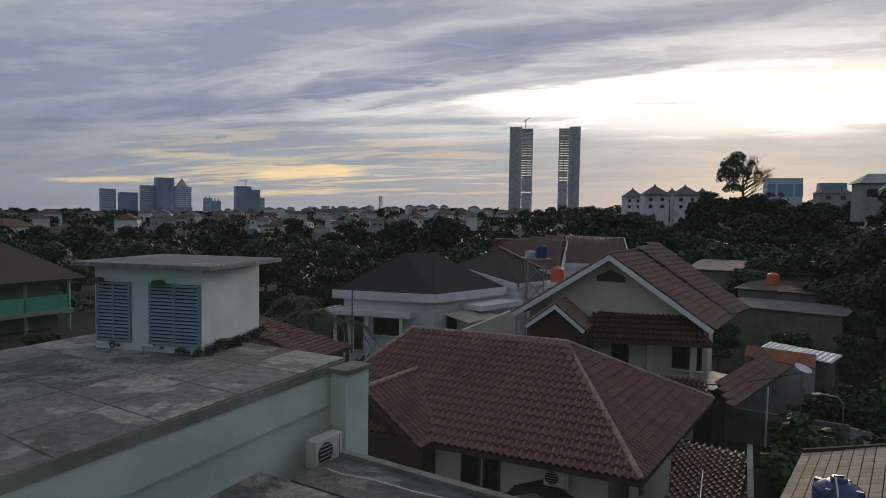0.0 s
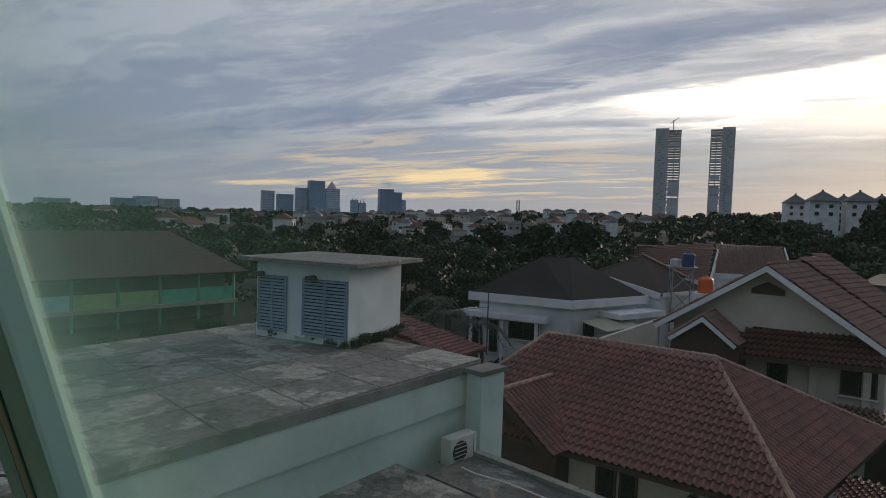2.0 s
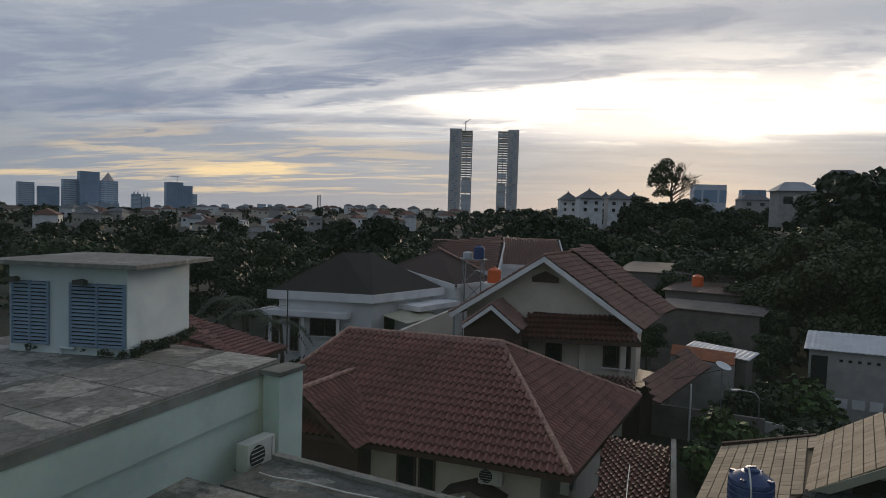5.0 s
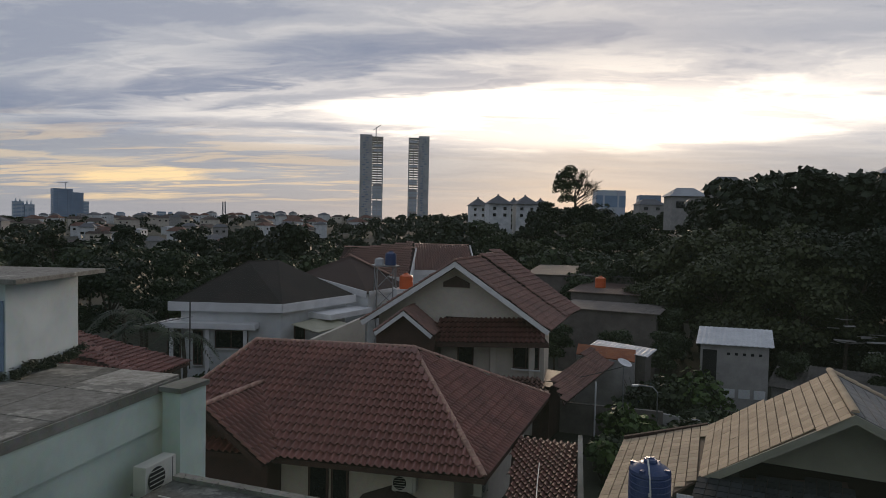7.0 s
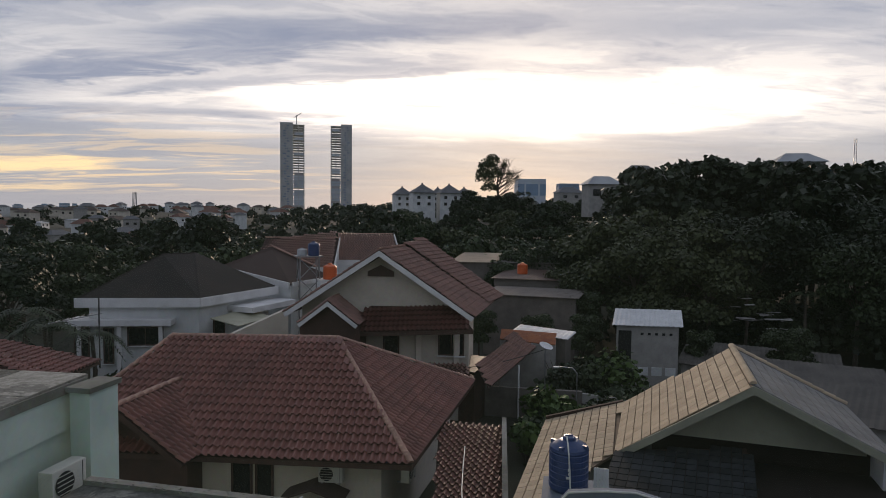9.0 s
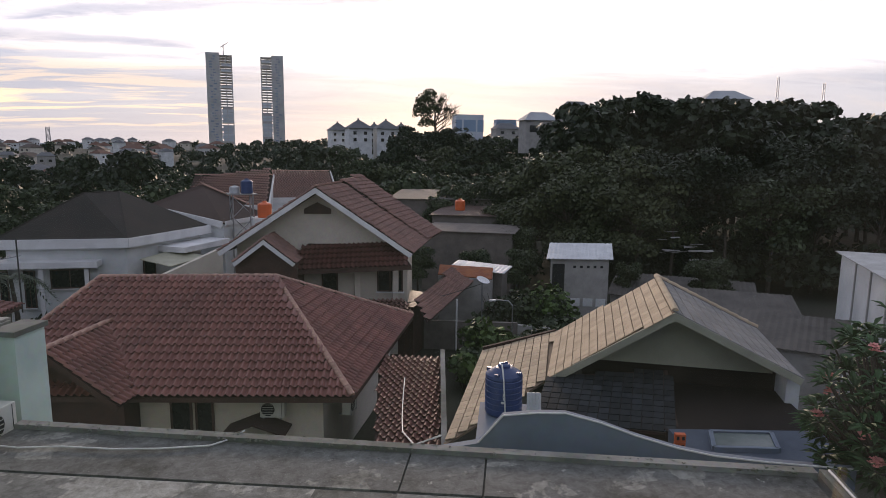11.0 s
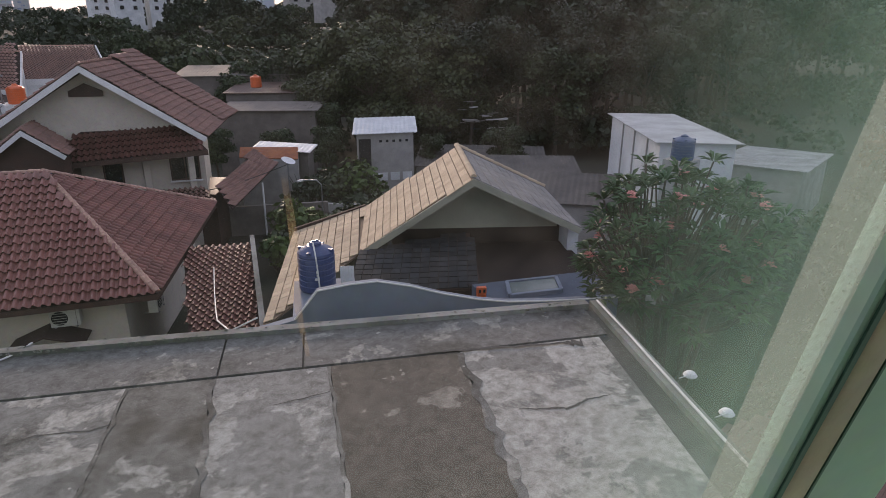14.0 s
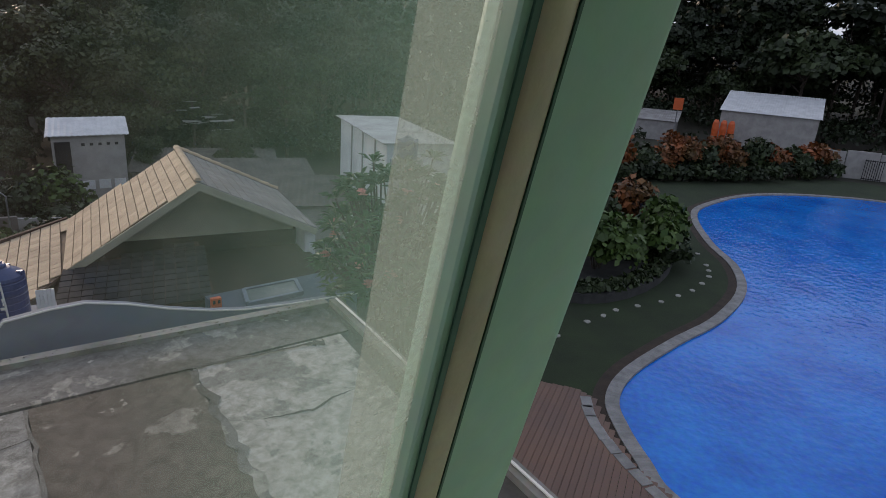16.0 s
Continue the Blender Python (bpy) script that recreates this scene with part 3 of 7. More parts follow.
far = offset(POOL_LINE, OUT * 9.0)
bm = B()
o2 = offset(POOL_LINE, OUT * 0.44)
va, vb = [bm.verts.new((*p, 0.0)) for p in o2], [bm.verts.new((*p, 0.0)) for p in far]
for i in range(len(va)):
    bm.faces.new((va[i], va[(i + 1) % len(va)], vb[(i + 1) % len(va)], vb[i]))
bmesh.ops.recalc_face_normals(bm, faces=bm.faces)
if bm.faces[:][0].normal.z < 0:
    bmesh.ops.reverse_faces(bm, faces=bm.faces)
tagged(part("lawn", bm, LAWN), "dark clipped lawn round the swimming pool", "lawn", kind="structure")

bm = B()
oa, ob_ = offset(POOL_LINE, OUT * 0.44), offset(POOL_LINE, OUT * 0.85)
va, vb = [bm.verts.new((*p, 0.012)) for p in oa], [bm.verts.new((*p, 0.012)) for p in ob_]
for i in range(len(va)):
    bm.faces.new((va[i], va[(i + 1) % len(va)], vb[(i + 1) % len(va)], vb[i]))
bmesh.ops.recalc_face_normals(bm, faces=bm.faces)
tagged(part("soil_strip", bm, SOIL), "dark bare soil strip along the pool kerb", "soil", kind="structure")

deck = thing("pool_deck", (14, 2, 0), "brown composite board deck beside the pool", "deck", kind="structure")
DECK_PTS = [(10.0, -2.0), (14.2, -2.6), (15.6, -0.9), (17.2, 0.05), (18.6, 0.75), (18.9, 1.4), (18.6, 3.6), (12.0, 6.0)]
for j in range(44):
    y0 = -2.4 + j * 0.19
    xs = [x * 0.05 + 9.5 for x in range(200) if inside(DECK_PTS, x * 0.05 + 9.5, y0 + 0.09)]
    if len(xs) > 4:
        bm = B()
        box(bm, ((xs[0] + xs[-1]) / 2, y0 + 0.09, 0.03), (xs[-1] - xs[0], 0.18, 0.06))
        part("deck_board", bm, DECK, deck)

for k in range(9):
    t = k / 8
    x, y = 14.35 + 4.0 * t, -2.35 + 3.0 * math.sin(t * 1.35)
    bm = B()
    box(bm, (0, 0, 0.045), (0.62, 0.34, 0.07), pose(x - 0.15, y + 0.35, 0, 0, 0, 52 - 34 * t), 0.008)
    part("edge_paver", bm, KERB, deck, "dark grey edge paver")

# ---- our own building: facade, upper and lower flat roofs ----
U, V = Vector((0.857, -0.515, 0)), Vector((0.515, 0.857, 0))


def uv(p, a, b, z=0):
    q = Vector((p[0], p[1], 0)) + U * a + V * b
    return (q.x, q.y, z)


LR = 5.90


def V_(p):
    return Vector((p[0], p[1], 7.51))


lower = thing("lower_wing", (3, 5, 0), "lower wing with a stained concrete flat roof", "building", kind="structure")
LOWER = [(-1.7, 11.85), (9.5, 4.7), (4.6, -2.2), (-5.6, 3.9)]
bm = B()
prism(bm, [(-1.75, 11.7), (9.35, 4.6), (4.5, -2.1), (-5.6, 3.9)], 0, LR - 0.12)
part("wall", bm, GREEN_WALL, lower)
bm = B()
prism(bm, LOWER, LR - 0.12, LR - 0.02)
part("roof_slab", bm, JOINT, lower)
# screed fields between the joints, on lines along and across the wing
E0 = Vector((-1.7, 11.85, 0))
EU = (Vector((9.5, 4.7, 0)) - E0).normalized()
EV = Vector((EU.y, -EU.x, 0))


def eu(a, b, z=0):
    q = E0 + EU * a + EV * b
    return (q.x, q.y, z)


cuts = [(-2.0, -2.0), (5.70, 5.78), (6.82, 7.25), (8.43, 8.70), (10.40, 10.40), (12.75, 12.3)]
kinds = [SCREED[0], SCREED[1], SCREED[2], SCREED[3], SCREED[4]]


def groove(a):
    return 1.52 - 0.027 * a

for (a0, a1), (b0, b1), m in zip(cuts, cuts[1:], kinds):
    bm = B()
    slab(bm, [eu(a0 + 0.02, groove(a0), LR), eu(b0 - 0.02, groove(b0), LR), eu(b1 - 0.02, 7.5, LR), eu(a1 + 0.02, 7.5, LR)], 0.03)
    part("screed_field", bm, m, lower)
for a0, a1 in ((0.0, 6.85), (6.88, 8.05), (8.08, 12.9)):
    bm = B()
    slab(bm, [eu(a0, 0.16, LR + 0.02), eu(a1, 0.16, LR + 0.02), eu(a1, groove(a1) - 0.05, LR + 0.01), eu(a0, groove(a0) - 0.05, LR + 0.01)], 0.05)
    part("gutter_strip", bm, SCREED[5], lower)
bm = B()
slab(bm, [eu(0, -0.02, LR + 0.10), eu(13.0, -0.02, LR + 0.10), eu(13.0, 0.16, LR + 0.10), eu(0, 0.16, LR + 0.10)], 0.2)
part("roof_kerb", bm, CONCRETE, lower)
bm = B()
P2, P3 = Vector((9.5, 4.7, 0)), Vector((4.6, -2.2, 0))
ed = (P3 - P2).normalized()
en = Vector((-ed.y, ed.x, 0))
slab(bm, [P2 + Vector((0, 0, LR + .08)), P3 + Vector((0, 0, LR + .08)), P3 - en * 0.2 + Vector((0, 0, LR + .08)), P2 - en * 0.2 + Vector((0, 0, LR + .08))], 0.2)
part("roof_kerb", bm, CONCRETE, lower)

UR = 7.5
UPPER = [(-2.05, 13.25), (-8.2, 16.6), (-12.4, 7.4), (-6.9, 3.2)]
upper = thing("upper_wing", (-6, 10, 0), "pale green rendered wing with a stained flat roof", "building", kind="structure")
bm = B()
prism(bm, UPPER, 0, UR - 0.14)
part("wall", bm, GREEN_WALL, upper)
bm = B()
prism(bm, [(-1.95, 13.35), (-8.2, 16.75), (-12.55, 7.4), (-6.8, 3.0)], UR - 0.14, UR)
part("roof_slab", bm, SCREED[2], upper)
q4 = [V_(p) for p in ((-1.95, 13.35), (-8.2, 16.75), (-12.55, 7.4), (-6.8, 3.0))]
for i in range(5):
    for j in range(7):
        def at(s, t):
            return q4[0].lerp(q4[1], s).lerp(q4[3].lerp(q4[2], s), t)
        bm = B()
        e = 0.012
        slab(bm, [at((i + e) / 5, (j + e) / 7), at((i + 1 - e) / 5, (j + e) / 7), at((i + 1 - e) / 5, (j + 1 - e) / 7), at((i + e) / 5, (j + 1 - e) / 7)], 0.03)
        part("screed_field", bm, SCREED[(4, 0, 2, 0, 4, 2, 0)[(i * 3 + j * 2) % 7]], upper)
# edge beam that overhangs the wall
wa, wb = Vector((-2.05, 13.25, 0)), Vector((-6.9, 3.2, 0))
wn_ = Vector(((wb - wa).y, -(wb - wa).x, 0)).normalized()
wn_ = wn_ if wn_.x > 0 else -wn_
bm = B()
prism(bm, [tuple((wa + wn_ * 0.005)[:2]), tuple((wb + wn_ * 0.005)[:2]), tuple((wb + wn_ * 0.1)[:2]), tuple((wa + wn_ * 0.1)[:2])], 6.62, UR - 0.145)
part("edge_beam", bm, GREEN_WALL, upper)
bm = B()
prism(bm, [tuple((wa + wn_ * 0.1)[:2]), tuple((wb + wn_ * 0.1)[:2]), tuple((wb + wn_ * 0.13)[:2]), tuple((wa + wn_ * 0.13)[:2])], UR - 0.2, UR - 0.02)
part("drip_edge", bm, CONCRETE, upper)
# corner pier with a plain cap
bm = B()
pm = pose(-1.75, 12.75, 0, 0, 0, -31)
box(bm, (0, 0, 3.7), (0.42, 0.75, 7.4), pm, 0.01)
pier = part("corner_pier", bm, GREEN_WALL, upper)
bm = B()
box(bm, (0, 0, 7.42), (0.52, 0.85, 0.10), pm, 0.01)
part("cap", bm, CONCRETE, pier)

# louvred roof house
house = thing("louvred_roof_house", (-5.1, 13.3, UR), "small pale blue plant room with louvred openings on the flat roof", "plant room", turn=-14)
hm = pose(-5.1, 13.3, UR, 0, 0, -14)
bm = B()
box(bm, (-1.4, 1.2, 0.95), (2.8, 2.4, 1.9), hm, 0.01)
part("wall", bm, BOX_WALL, house)
bm = B()
box(bm, (-1.35, 1.2, 1.97), (3.6, 3.1, 0.10), hm, 0.015)
part("roof_slab", bm, SCREED[2], house)
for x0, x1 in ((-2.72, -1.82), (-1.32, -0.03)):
    # solid backing whose black colour stands for the shade behind the slats
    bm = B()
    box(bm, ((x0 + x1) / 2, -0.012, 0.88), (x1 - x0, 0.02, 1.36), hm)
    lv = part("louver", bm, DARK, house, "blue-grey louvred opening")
    for c in (x0 + 0.02, (x0 + x1) / 2, x1 - 0.02):
        bm = B()
        box(bm, (c, -0.035, 0.88), (0.05, 0.05, 1.38), hm)
        part("mullion", bm, LOUVER, lv)
    for k in range(17):
        bm = B()
        box(bm, (0, 0, 0), (x1 - x0, 0.012, 0.058), hm @ pose((x0 + x1) / 2, -0.045, 0.23 + k * 0.081, -35))
        part("slat", bm, LOUVER, lv)



def V3(*a):
    return Vector(a)


def window_on(parent, p, q, z0, z1, out, frame_mat=None, name="window", bars=1):
    """A framed window in an upright wall between plan points p and q; out: the plan direction it faces."""
    frame_mat = frame_mat or BROWN
    p, q, o = V3(*p[:2], 0), V3(*q[:2], 0), V3(*out[:2], 0).normalized()
    d = (q - p)
    w, h = d.length, z1 - z0
    m = Matrix((d.normalized(), -o, V3(0, 0, 1))).transposed().to_4x4()
    m.translation = (p + q) / 2 + V3(0, 0, z0)
    bm = B()
    t = 0.07
    for c, s in (((0, 0, t / 2), (w, 0.08, t)), ((0, 0, h - t / 2), (w, 0.08, t)), ((-w / 2 + t / 2, 0, h / 2), (t, 0.08, h - 2 * t)), ((w / 2 - t / 2, 0, h / 2), (t, 0.08, h - 2 * t))):
        box(bm, c, s, m)
    for k in range(bars):
        box(bm, (-w / 2 + w * (k + 1) / (bars + 1), 0, h / 2), (0.05, 0.07, h - 2 * t), m)
    f = part(name, bm, frame_mat, parent)
    bm = B()
    box(bm, (0, 0.0, h / 2), (w - 2 * t, 0.02, h - 2 * t), m)
    part("pane", bm, GLASS_DARK, f)
    bm = B()
    box(bm, (0, -0.08, -0.03), (w + 0.12, 0.16, 0.06), m)
    part("sill", bm, WHITE_TRIM, f)
    return f


def beam(bm, a, b, w, h, drop=0.0):
    """A board from a to b, w thick sideways and h high, hung below the line."""
    a, b = Vector(a), Vector(b)
    d = (b - a).normalized()
    side = V3(0, 0, 1).cross(d).normalized() * w / 2
    up = d.cross(side).normalized()
    if up.z < 0:
        up = -up
    lo, hi = -up * (drop + h), -up * drop
    vs = [bm.verts.new(p + s + k) for p in (a, b) for s in (-side, side) for k in (lo, hi)]
    for f in ((0, 1, 3, 2), (4, 6, 7, 5), (0, 4, 5, 1), (2, 3, 7, 6), (1, 5, 7, 3), (0, 2, 6, 4)):
        bm.faces.new([vs[i] for i in f])
    bmesh.ops.recalc_face_normals(bm, faces=bm.faces)


def air_unit(at, turn, label):
    """Split air conditioner's outdoor unit, its front along -y, back on the wall."""
    t = thing("outdoor_air_conditioner", at, label, "air conditioner", "outdoor units", turn=turn)
    m = pose(*at, 0, 0, turn)
    bm = B()
    box(bm, (0, 0, 0.28), (0.78, 0.28, 0.55), m, 0.02)
    part("casing", bm, AC_WHITE, t)
    bm = B()
    lathe(bm, [(0.20, 0), (0.215, 0.012), (0.215, 0.02), (0.19, 0.022)], 20)
    bmesh.ops.transform(bm, matrix=m @ pose(-0.13, -0.14, 0.28, 90), verts=bm.verts)
    g = part("fan_grille", bm, DARK, t)
    for k in range(5):
        bm = B()
        box(bm, (-0.13, -0.166, 0.12 + k * 0.08), (0.36, 0.008, 0.012), m)
        part("grille_bar", bm, AC_WHITE, g)
    bm = B()
    box(bm, (0.3, -0.143, 0.28), (0.008, 0.01, 0.5), m)
    part("panel_seam", bm, DARK, t)
    for x in (-0.28, 0.28):
        bm = B()
        box(bm, (x, 0.06, -0.02), (0.04, 0.44, 0.04), m)
        part("bracket", bm, STEEL, t)
    return t


# ---- tiled hip-roofed house next door ----
r1 = thing("hipped_house", (5, 21, 0), "cream house with a red-brown clay tile hip roof", "house")
SE, NE, RE, RW = (5.95, 17.05, 3.2), (11.55, 25.25, 3.2), (4.88, 22.96, 5.95), (-0.98, 25.34, 5.95)
SW, NW = (-5.2, 22.3, 3.2), (-1.5, 31.0, 3.2)
slopes = [[SW, SE, RE, RW], [SE, NE, RE], [NE, NW, RW, RE], [NW, SW, RW]]
for c in slopes:
    bm = B()
    slab(bm, c, 0.08)
    part("roof_plane", bm, TILE_BASE, r1)
# cross gable over the bay
TIP, VT = V3(-2.41, 20.5, 4.75), V3(-0.67, 23.23, 4.78)
rd = (TIP - VT).normalized()
sd = V3(rd.y, -rd.x, 0)
if sd.x < 0:
    sd = -sd
ER, EL = TIP + sd * 2.3 - V3(0, 0, 1.55), TIP - sd * 2.3 - V3(0, 0, 1.55)
bay = [[ER, ER - rd * 1.2, VT, TIP], [EL - rd * 3.0, EL, TIP, VT]]
for c in bay:
    bm = B()
    slab(bm, c, 0.08)
    part("roof_plane", bm, TILE_BASE, r1)
s0 = tile_spots(slopes[0], 0.24, 0.34, rng)
s0.sort(key=lambda m: m.translation.y - 0.2 * m.translation.x)
lay_tiles(s0 + tile_spots(slopes[1], 0.24, 0.34, rng) + tile_spots(bay[0], 0.24, 0.34, rng), TILE_ME, r1, 300, TILE_J)
up = V3(0, 0, 0.05)
for a, b in ((RE, RW), (SE, RE), (NE, RE), (SW, RW), (TIP, VT)):
    ridge_line(V3(*a) + up, V3(*b) + up, r1)
bm = B()
beam(bm, VT + V3(0, 0, 0.05), V3(-0.02, 19.9, 3.27), 0.18, 0.08)
part("valley_flashing", bm, TILE_BASE, r1)
bm = B()
beam(bm, SW, SE, 0.03, 0.16, 0.02), beam(bm, SE, NE, 0.03, 0.16, 0.02), beam(bm, TIP, ER, 0.04, 0.16, 0.03), beam(bm, TIP, EL, 0.04, 0.16, 0.03)
part("eave_board", bm, BROWN, r1)
bm = B()
WALL1 = [(5.35, 18.25), (10.4, 25.2), (-1.2, 29.6), (-4.4, 23.0)]
prism(bm, WALL1, 0, 3.2)
part("wall", bm, CREAM, r1)
bm = B()
prism(bm, [tuple((TIP + sd * 1.9 - rd * 0.8)[:2]), tuple((TIP - rd * 0.8)[:2]), tuple((TIP - sd * 1.9 - rd * 0.8)[:2]), tuple((TIP - sd * 1.9 - rd * 3)[:2]), tuple((TIP + sd * 1.9 - rd * 3)[:2])], 0, [3.35, 4.6, 3.35, 3.35, 3.35])
part("bay_wall", bm, BROWN, r1, "dark brown boarded bay wall")
wd = (V3(5.35, 18.25, 0) - V3(-4.4, 23.0, 0)).normalized()
wo = V3(wd.y, -wd.x, 0)
w0 = V3(5.35, 18.25, 0)
for a, b in ((-4.9, -4.2), (-4.1, -3.5)):
    window_on(r1, w0 + wd * a + wo * 0.03, w0 + wd * b + wo * 0.03, 0.9, 2.75, wo, bars=0)
air_unit(tuple(w0 + wd * -1.55 + wo * 0.2 + V3(0, 0, 2.3)), math.degrees(math.atan2(wd.y, wd.x)), "ivory outdoor air conditioner on the cream house wall")
bm = B()
a0 = w0 + wd * -2.0 + V3(0, 0, 2.35)
slab(bm, [a0 + wd * -1.0 + V3(0, 0, -0.4), a0 + wo * 1.0 + V3(0, 0, -0.35) + wd * -1.0, a0 + wo * 1.0, a0], 0.05)
slab(bm, [a0 + wd * 1.0 + V3(0, 0, -0.4), a0 + wo * 1.0 + V3(0, 0, -0.35) + wd * 1.0, a0 + wo * 1.0 + V3(0, 0, 0), a0], 0.05)
part("door_canopy", bm, TILE_BASE, r1)
ed = (V3(*NE) - V3(*SE)).normalized()
air_unit((6.35, 18.6, 2.1), math.degrees(math.atan2(ed.y, ed.x)), "small outdoor air conditioner under the tiled eave")

# red lean-to roof in the gap between the houses
lt = thing("lean_to", (7.6, 17, 0), "dark red tiled lean-to between two houses", "lean-to")
LT = [V3(5.75, 14.6, 2.55), V3(7.3, 13.6, 2.55), V3(10.2, 19.6, 3.1), V3(8.2, 20.7, 3.1)]
bm = B()
slab(bm, LT, 0.08)
part("roof_plane", bm, TILE_BASE, lt)
lay_tiles(tile_spots(LT, 0.24, 0.34, rng), TILE_ME, lt, 0, TILE_DK)
bm = B()
prism(bm, [p[:2] for p in (LT[0], LT[1], LT[2], LT[3])], 0, 2.4)
part("wall", bm, BROWN, lt)
bm = B()
beam(bm, LT[1] + V3(0.1, 0, 0.35), LT[2] + V3(0.1, 0, 0.3), 0.16, 0.5)
part("parapet", bm, CONCRETE, lt)

# ---- gabled two-storey house ----
r2 = thing("gabled_house", (9, 33, 0), "cream two-storey house with a big tiled gable", "house")
AP, GR, GL = V3(8.4, 30.2, 8.9), V3(12.75, 28.05, 5.6), V3(3.9, 32.4, 5.6)
fw = V3(0.43, 0.9, 0).normalized()
fw2 = V3(0.56, 0.83, 0).normalized()
BR = GR + fw2 * 8.4
BT = AP + fw2 * 8.4
BL = GL + fw2 * 8.4
for c in ([GR, BR, BT, AP], [BL, GL, AP, BT]):
    bm = B()
    slab(bm, c, 0.12)
    part("roof_plane", bm, TILE_BASE, r2)
    lay_tiles(tile_spots(c, 0.24, 0.34, rng), TILE_ME, r2, 0, TILE_FADED)
ridge_line(AP + up, AP + fw2 * 4.2 + up, r2)
ridge_line(AP + fw2 * 4.4 + up * 3, BT + up * 3, r2)
bm = B()
slab(bm, [GR.lerp(BR, 0.55) + V3(0, 0, 0.12), BR + V3(0.25, -0.1, 0.06), BT + V3(0, 0, 0.2), AP + fw2 * 4.3 + V3(0, 0, 0.2)], 0.1)
part("upper_roof_step", bm, TILE_BASE, r2)
lay_tiles(tile_spots([GR.lerp(BR, 0.55) + V3(0, 0, 0.14), BR + V3(0.25, -0.1, 0.08), BT + V3(0, 0, 0.22), AP + fw2 * 4.3 + V3(0, 0, 0.22)], 0.24, 0.34, rng), TILE_ME, r2, 0, TILE_FADED)
for a, b in ((AP, GR), (AP, GL)):
    bm = B()
    beam(bm, a - fw * 0.05, b - fw * 0.05, 0.06, 0.24, 0.0)
    part("barge_board", bm, WHITE_TRIM, r2, "white barge board")
bm = B()
f1 = fw * 1.0
wl, wr, wt = GL.lerp(GR, 0.07) + f1, GL.lerp(GR, 0.97) + f1, AP + f1 - V3(0, 0, 0.25)
pts = [wl, (GL + GR) / 2 + f1, wr, wr + fw * 6.5, wl + fw * 7]
prism(bm, [p[:2] for p in pts], 0, [5.85, 8.55, 5.75, 5.6, 5.6])
part("wall", bm, CREAM, r2)
gd = (GR - GL).normalized()
g0 = (GL + GR) / 2 + f1 * 0.96


def on_gable(a, z, out=0.0):
    return V3(*(g0 + gd * a - fw * out)[:2], z)


bm = B()
for a, b, c in ((on_gable(-0.65, 7.55, 0.05), on_gable(0.65, 7.55, 0.05), on_gable(0.0, 8.15, 0.05)),):
    prism(bm, [on_gable(-0.7, 0, 0.05)[:2], on_gable(0.0, 0, 0.05)[:2], on_gable(0.7, 0, 0.05)[:2], on_gable(0.7, 0, -0.02)[:2], on_gable(-0.7, 0, -0.02)[:2]], [7.5] * 5, [7.75, 8.1, 7.75, 7.75, 7.75])
part("gable_vent", bm, BROWN, r2, "dark slatted gable vent")
# tiled skirt across the front
SK = [on_gable(-2.0, 4.75, 1.5), on_gable(4.9, 5.1, 1.5), on_gable(4.0, 5.95, 0.02), on_gable(-0.5, 5.95, 0.02)]
bm = B()
slab(bm, SK, 0.08)
part("roof_plane", bm, TILE_BASE, r2)
lay_tiles(tile_spots(SK, 0.24, 0.34, rng), TILE_ME, r2, 0, TILE_DK)
bm = B()
beam(bm, SK[0], SK[1], 0.04, 0.22)
part("eave_board", bm, BROWN, r2)
# entrance gable
PA, PL, PR = V3(5.78, 30.15, 6.41), V3(4.4, 30.8, 5.25), V3(7.15, 29.5, 5.25)
for c in ([PR, PR + fw * 2.2, PA + fw * 2.2, PA], [PL + fw * 2.2, PL, PA, PA + fw * 2.2]):
    bm = B()
    slab(bm, c, 0.08)
    part("roof_plane", bm, TILE_BASE, r2)
    lay_tiles(tile_spots(c, 0.24, 0.34, rng), TILE_ME, r2, 0, TILE_FADED)
for b in (PL, PR):
    bm = B()
    beam(bm, PA - fw * 0.04, b - fw * 0.04, 0.06, 0.18)
    part("barge_board", bm, WHITE_TRIM, r2, "white barge board")
bm = B()
prism(bm, [p[:2] for p in (PL + fw * .4, PA + fw * .4, PR + fw * .4, PR + fw * 2, PL + fw * 2)], 3.6, [5.15, 6.25, 5.15, 5.15, 5.15])
part("entrance_gable_wall", bm, BROWN, r2)
for a, b, z0, z1, n in ((3.05, 4.4, 3.45, 4.75, 1), (0.15, 1.0, 2.9, 4.6, 0), (-2.4, -1.7, 3.2, 4.6, 0)):
    window_on(r2, on_gable(a, 0, 0.06), on_gable(b, 0, 0.06), z0, z1, -fw, bars=n)
bm = B()
for a in (-2.0, 2.0, 4.0):
    box(bm, (0, 0, 0), (0.3, 0.16, 2.3), Matrix.Translation(on_gable(a, 3.9, 0.08)))
part("pilaster", bm, CREAM, r2)
# lower roofs at the foot of the front and down the flank
for LO in ([on_gable(-1.5, 2.3, 1.8), on_gable(5.0, 2.5, 1.8), on_gable(4.5, 2.95, 0.05), on_gable(-1.0, 2.95, 0.05)], [V3(12.24, 25.10, 2.85), V3(18.61, 32.26, 2.85), V3(18.06, 33.92, 3.52), V3(12.62, 27.23, 3.35)]):
    bm = B()
    slab(bm, LO, 0.08)
    part("roof_plane", bm, TILE_BASE, r2)
    lay_tiles(tile_spots(LO, 0.24, 0.34, rng), TILE_ME, r2, 0, TILE_FADED)
bm = B()
tube(bm, [V3(15.6, 28.6, 0), V3(15.6, 28.6, 2.85)], 0.05)
part("post", bm, WHITE_TRIM, r2)
bm = B()
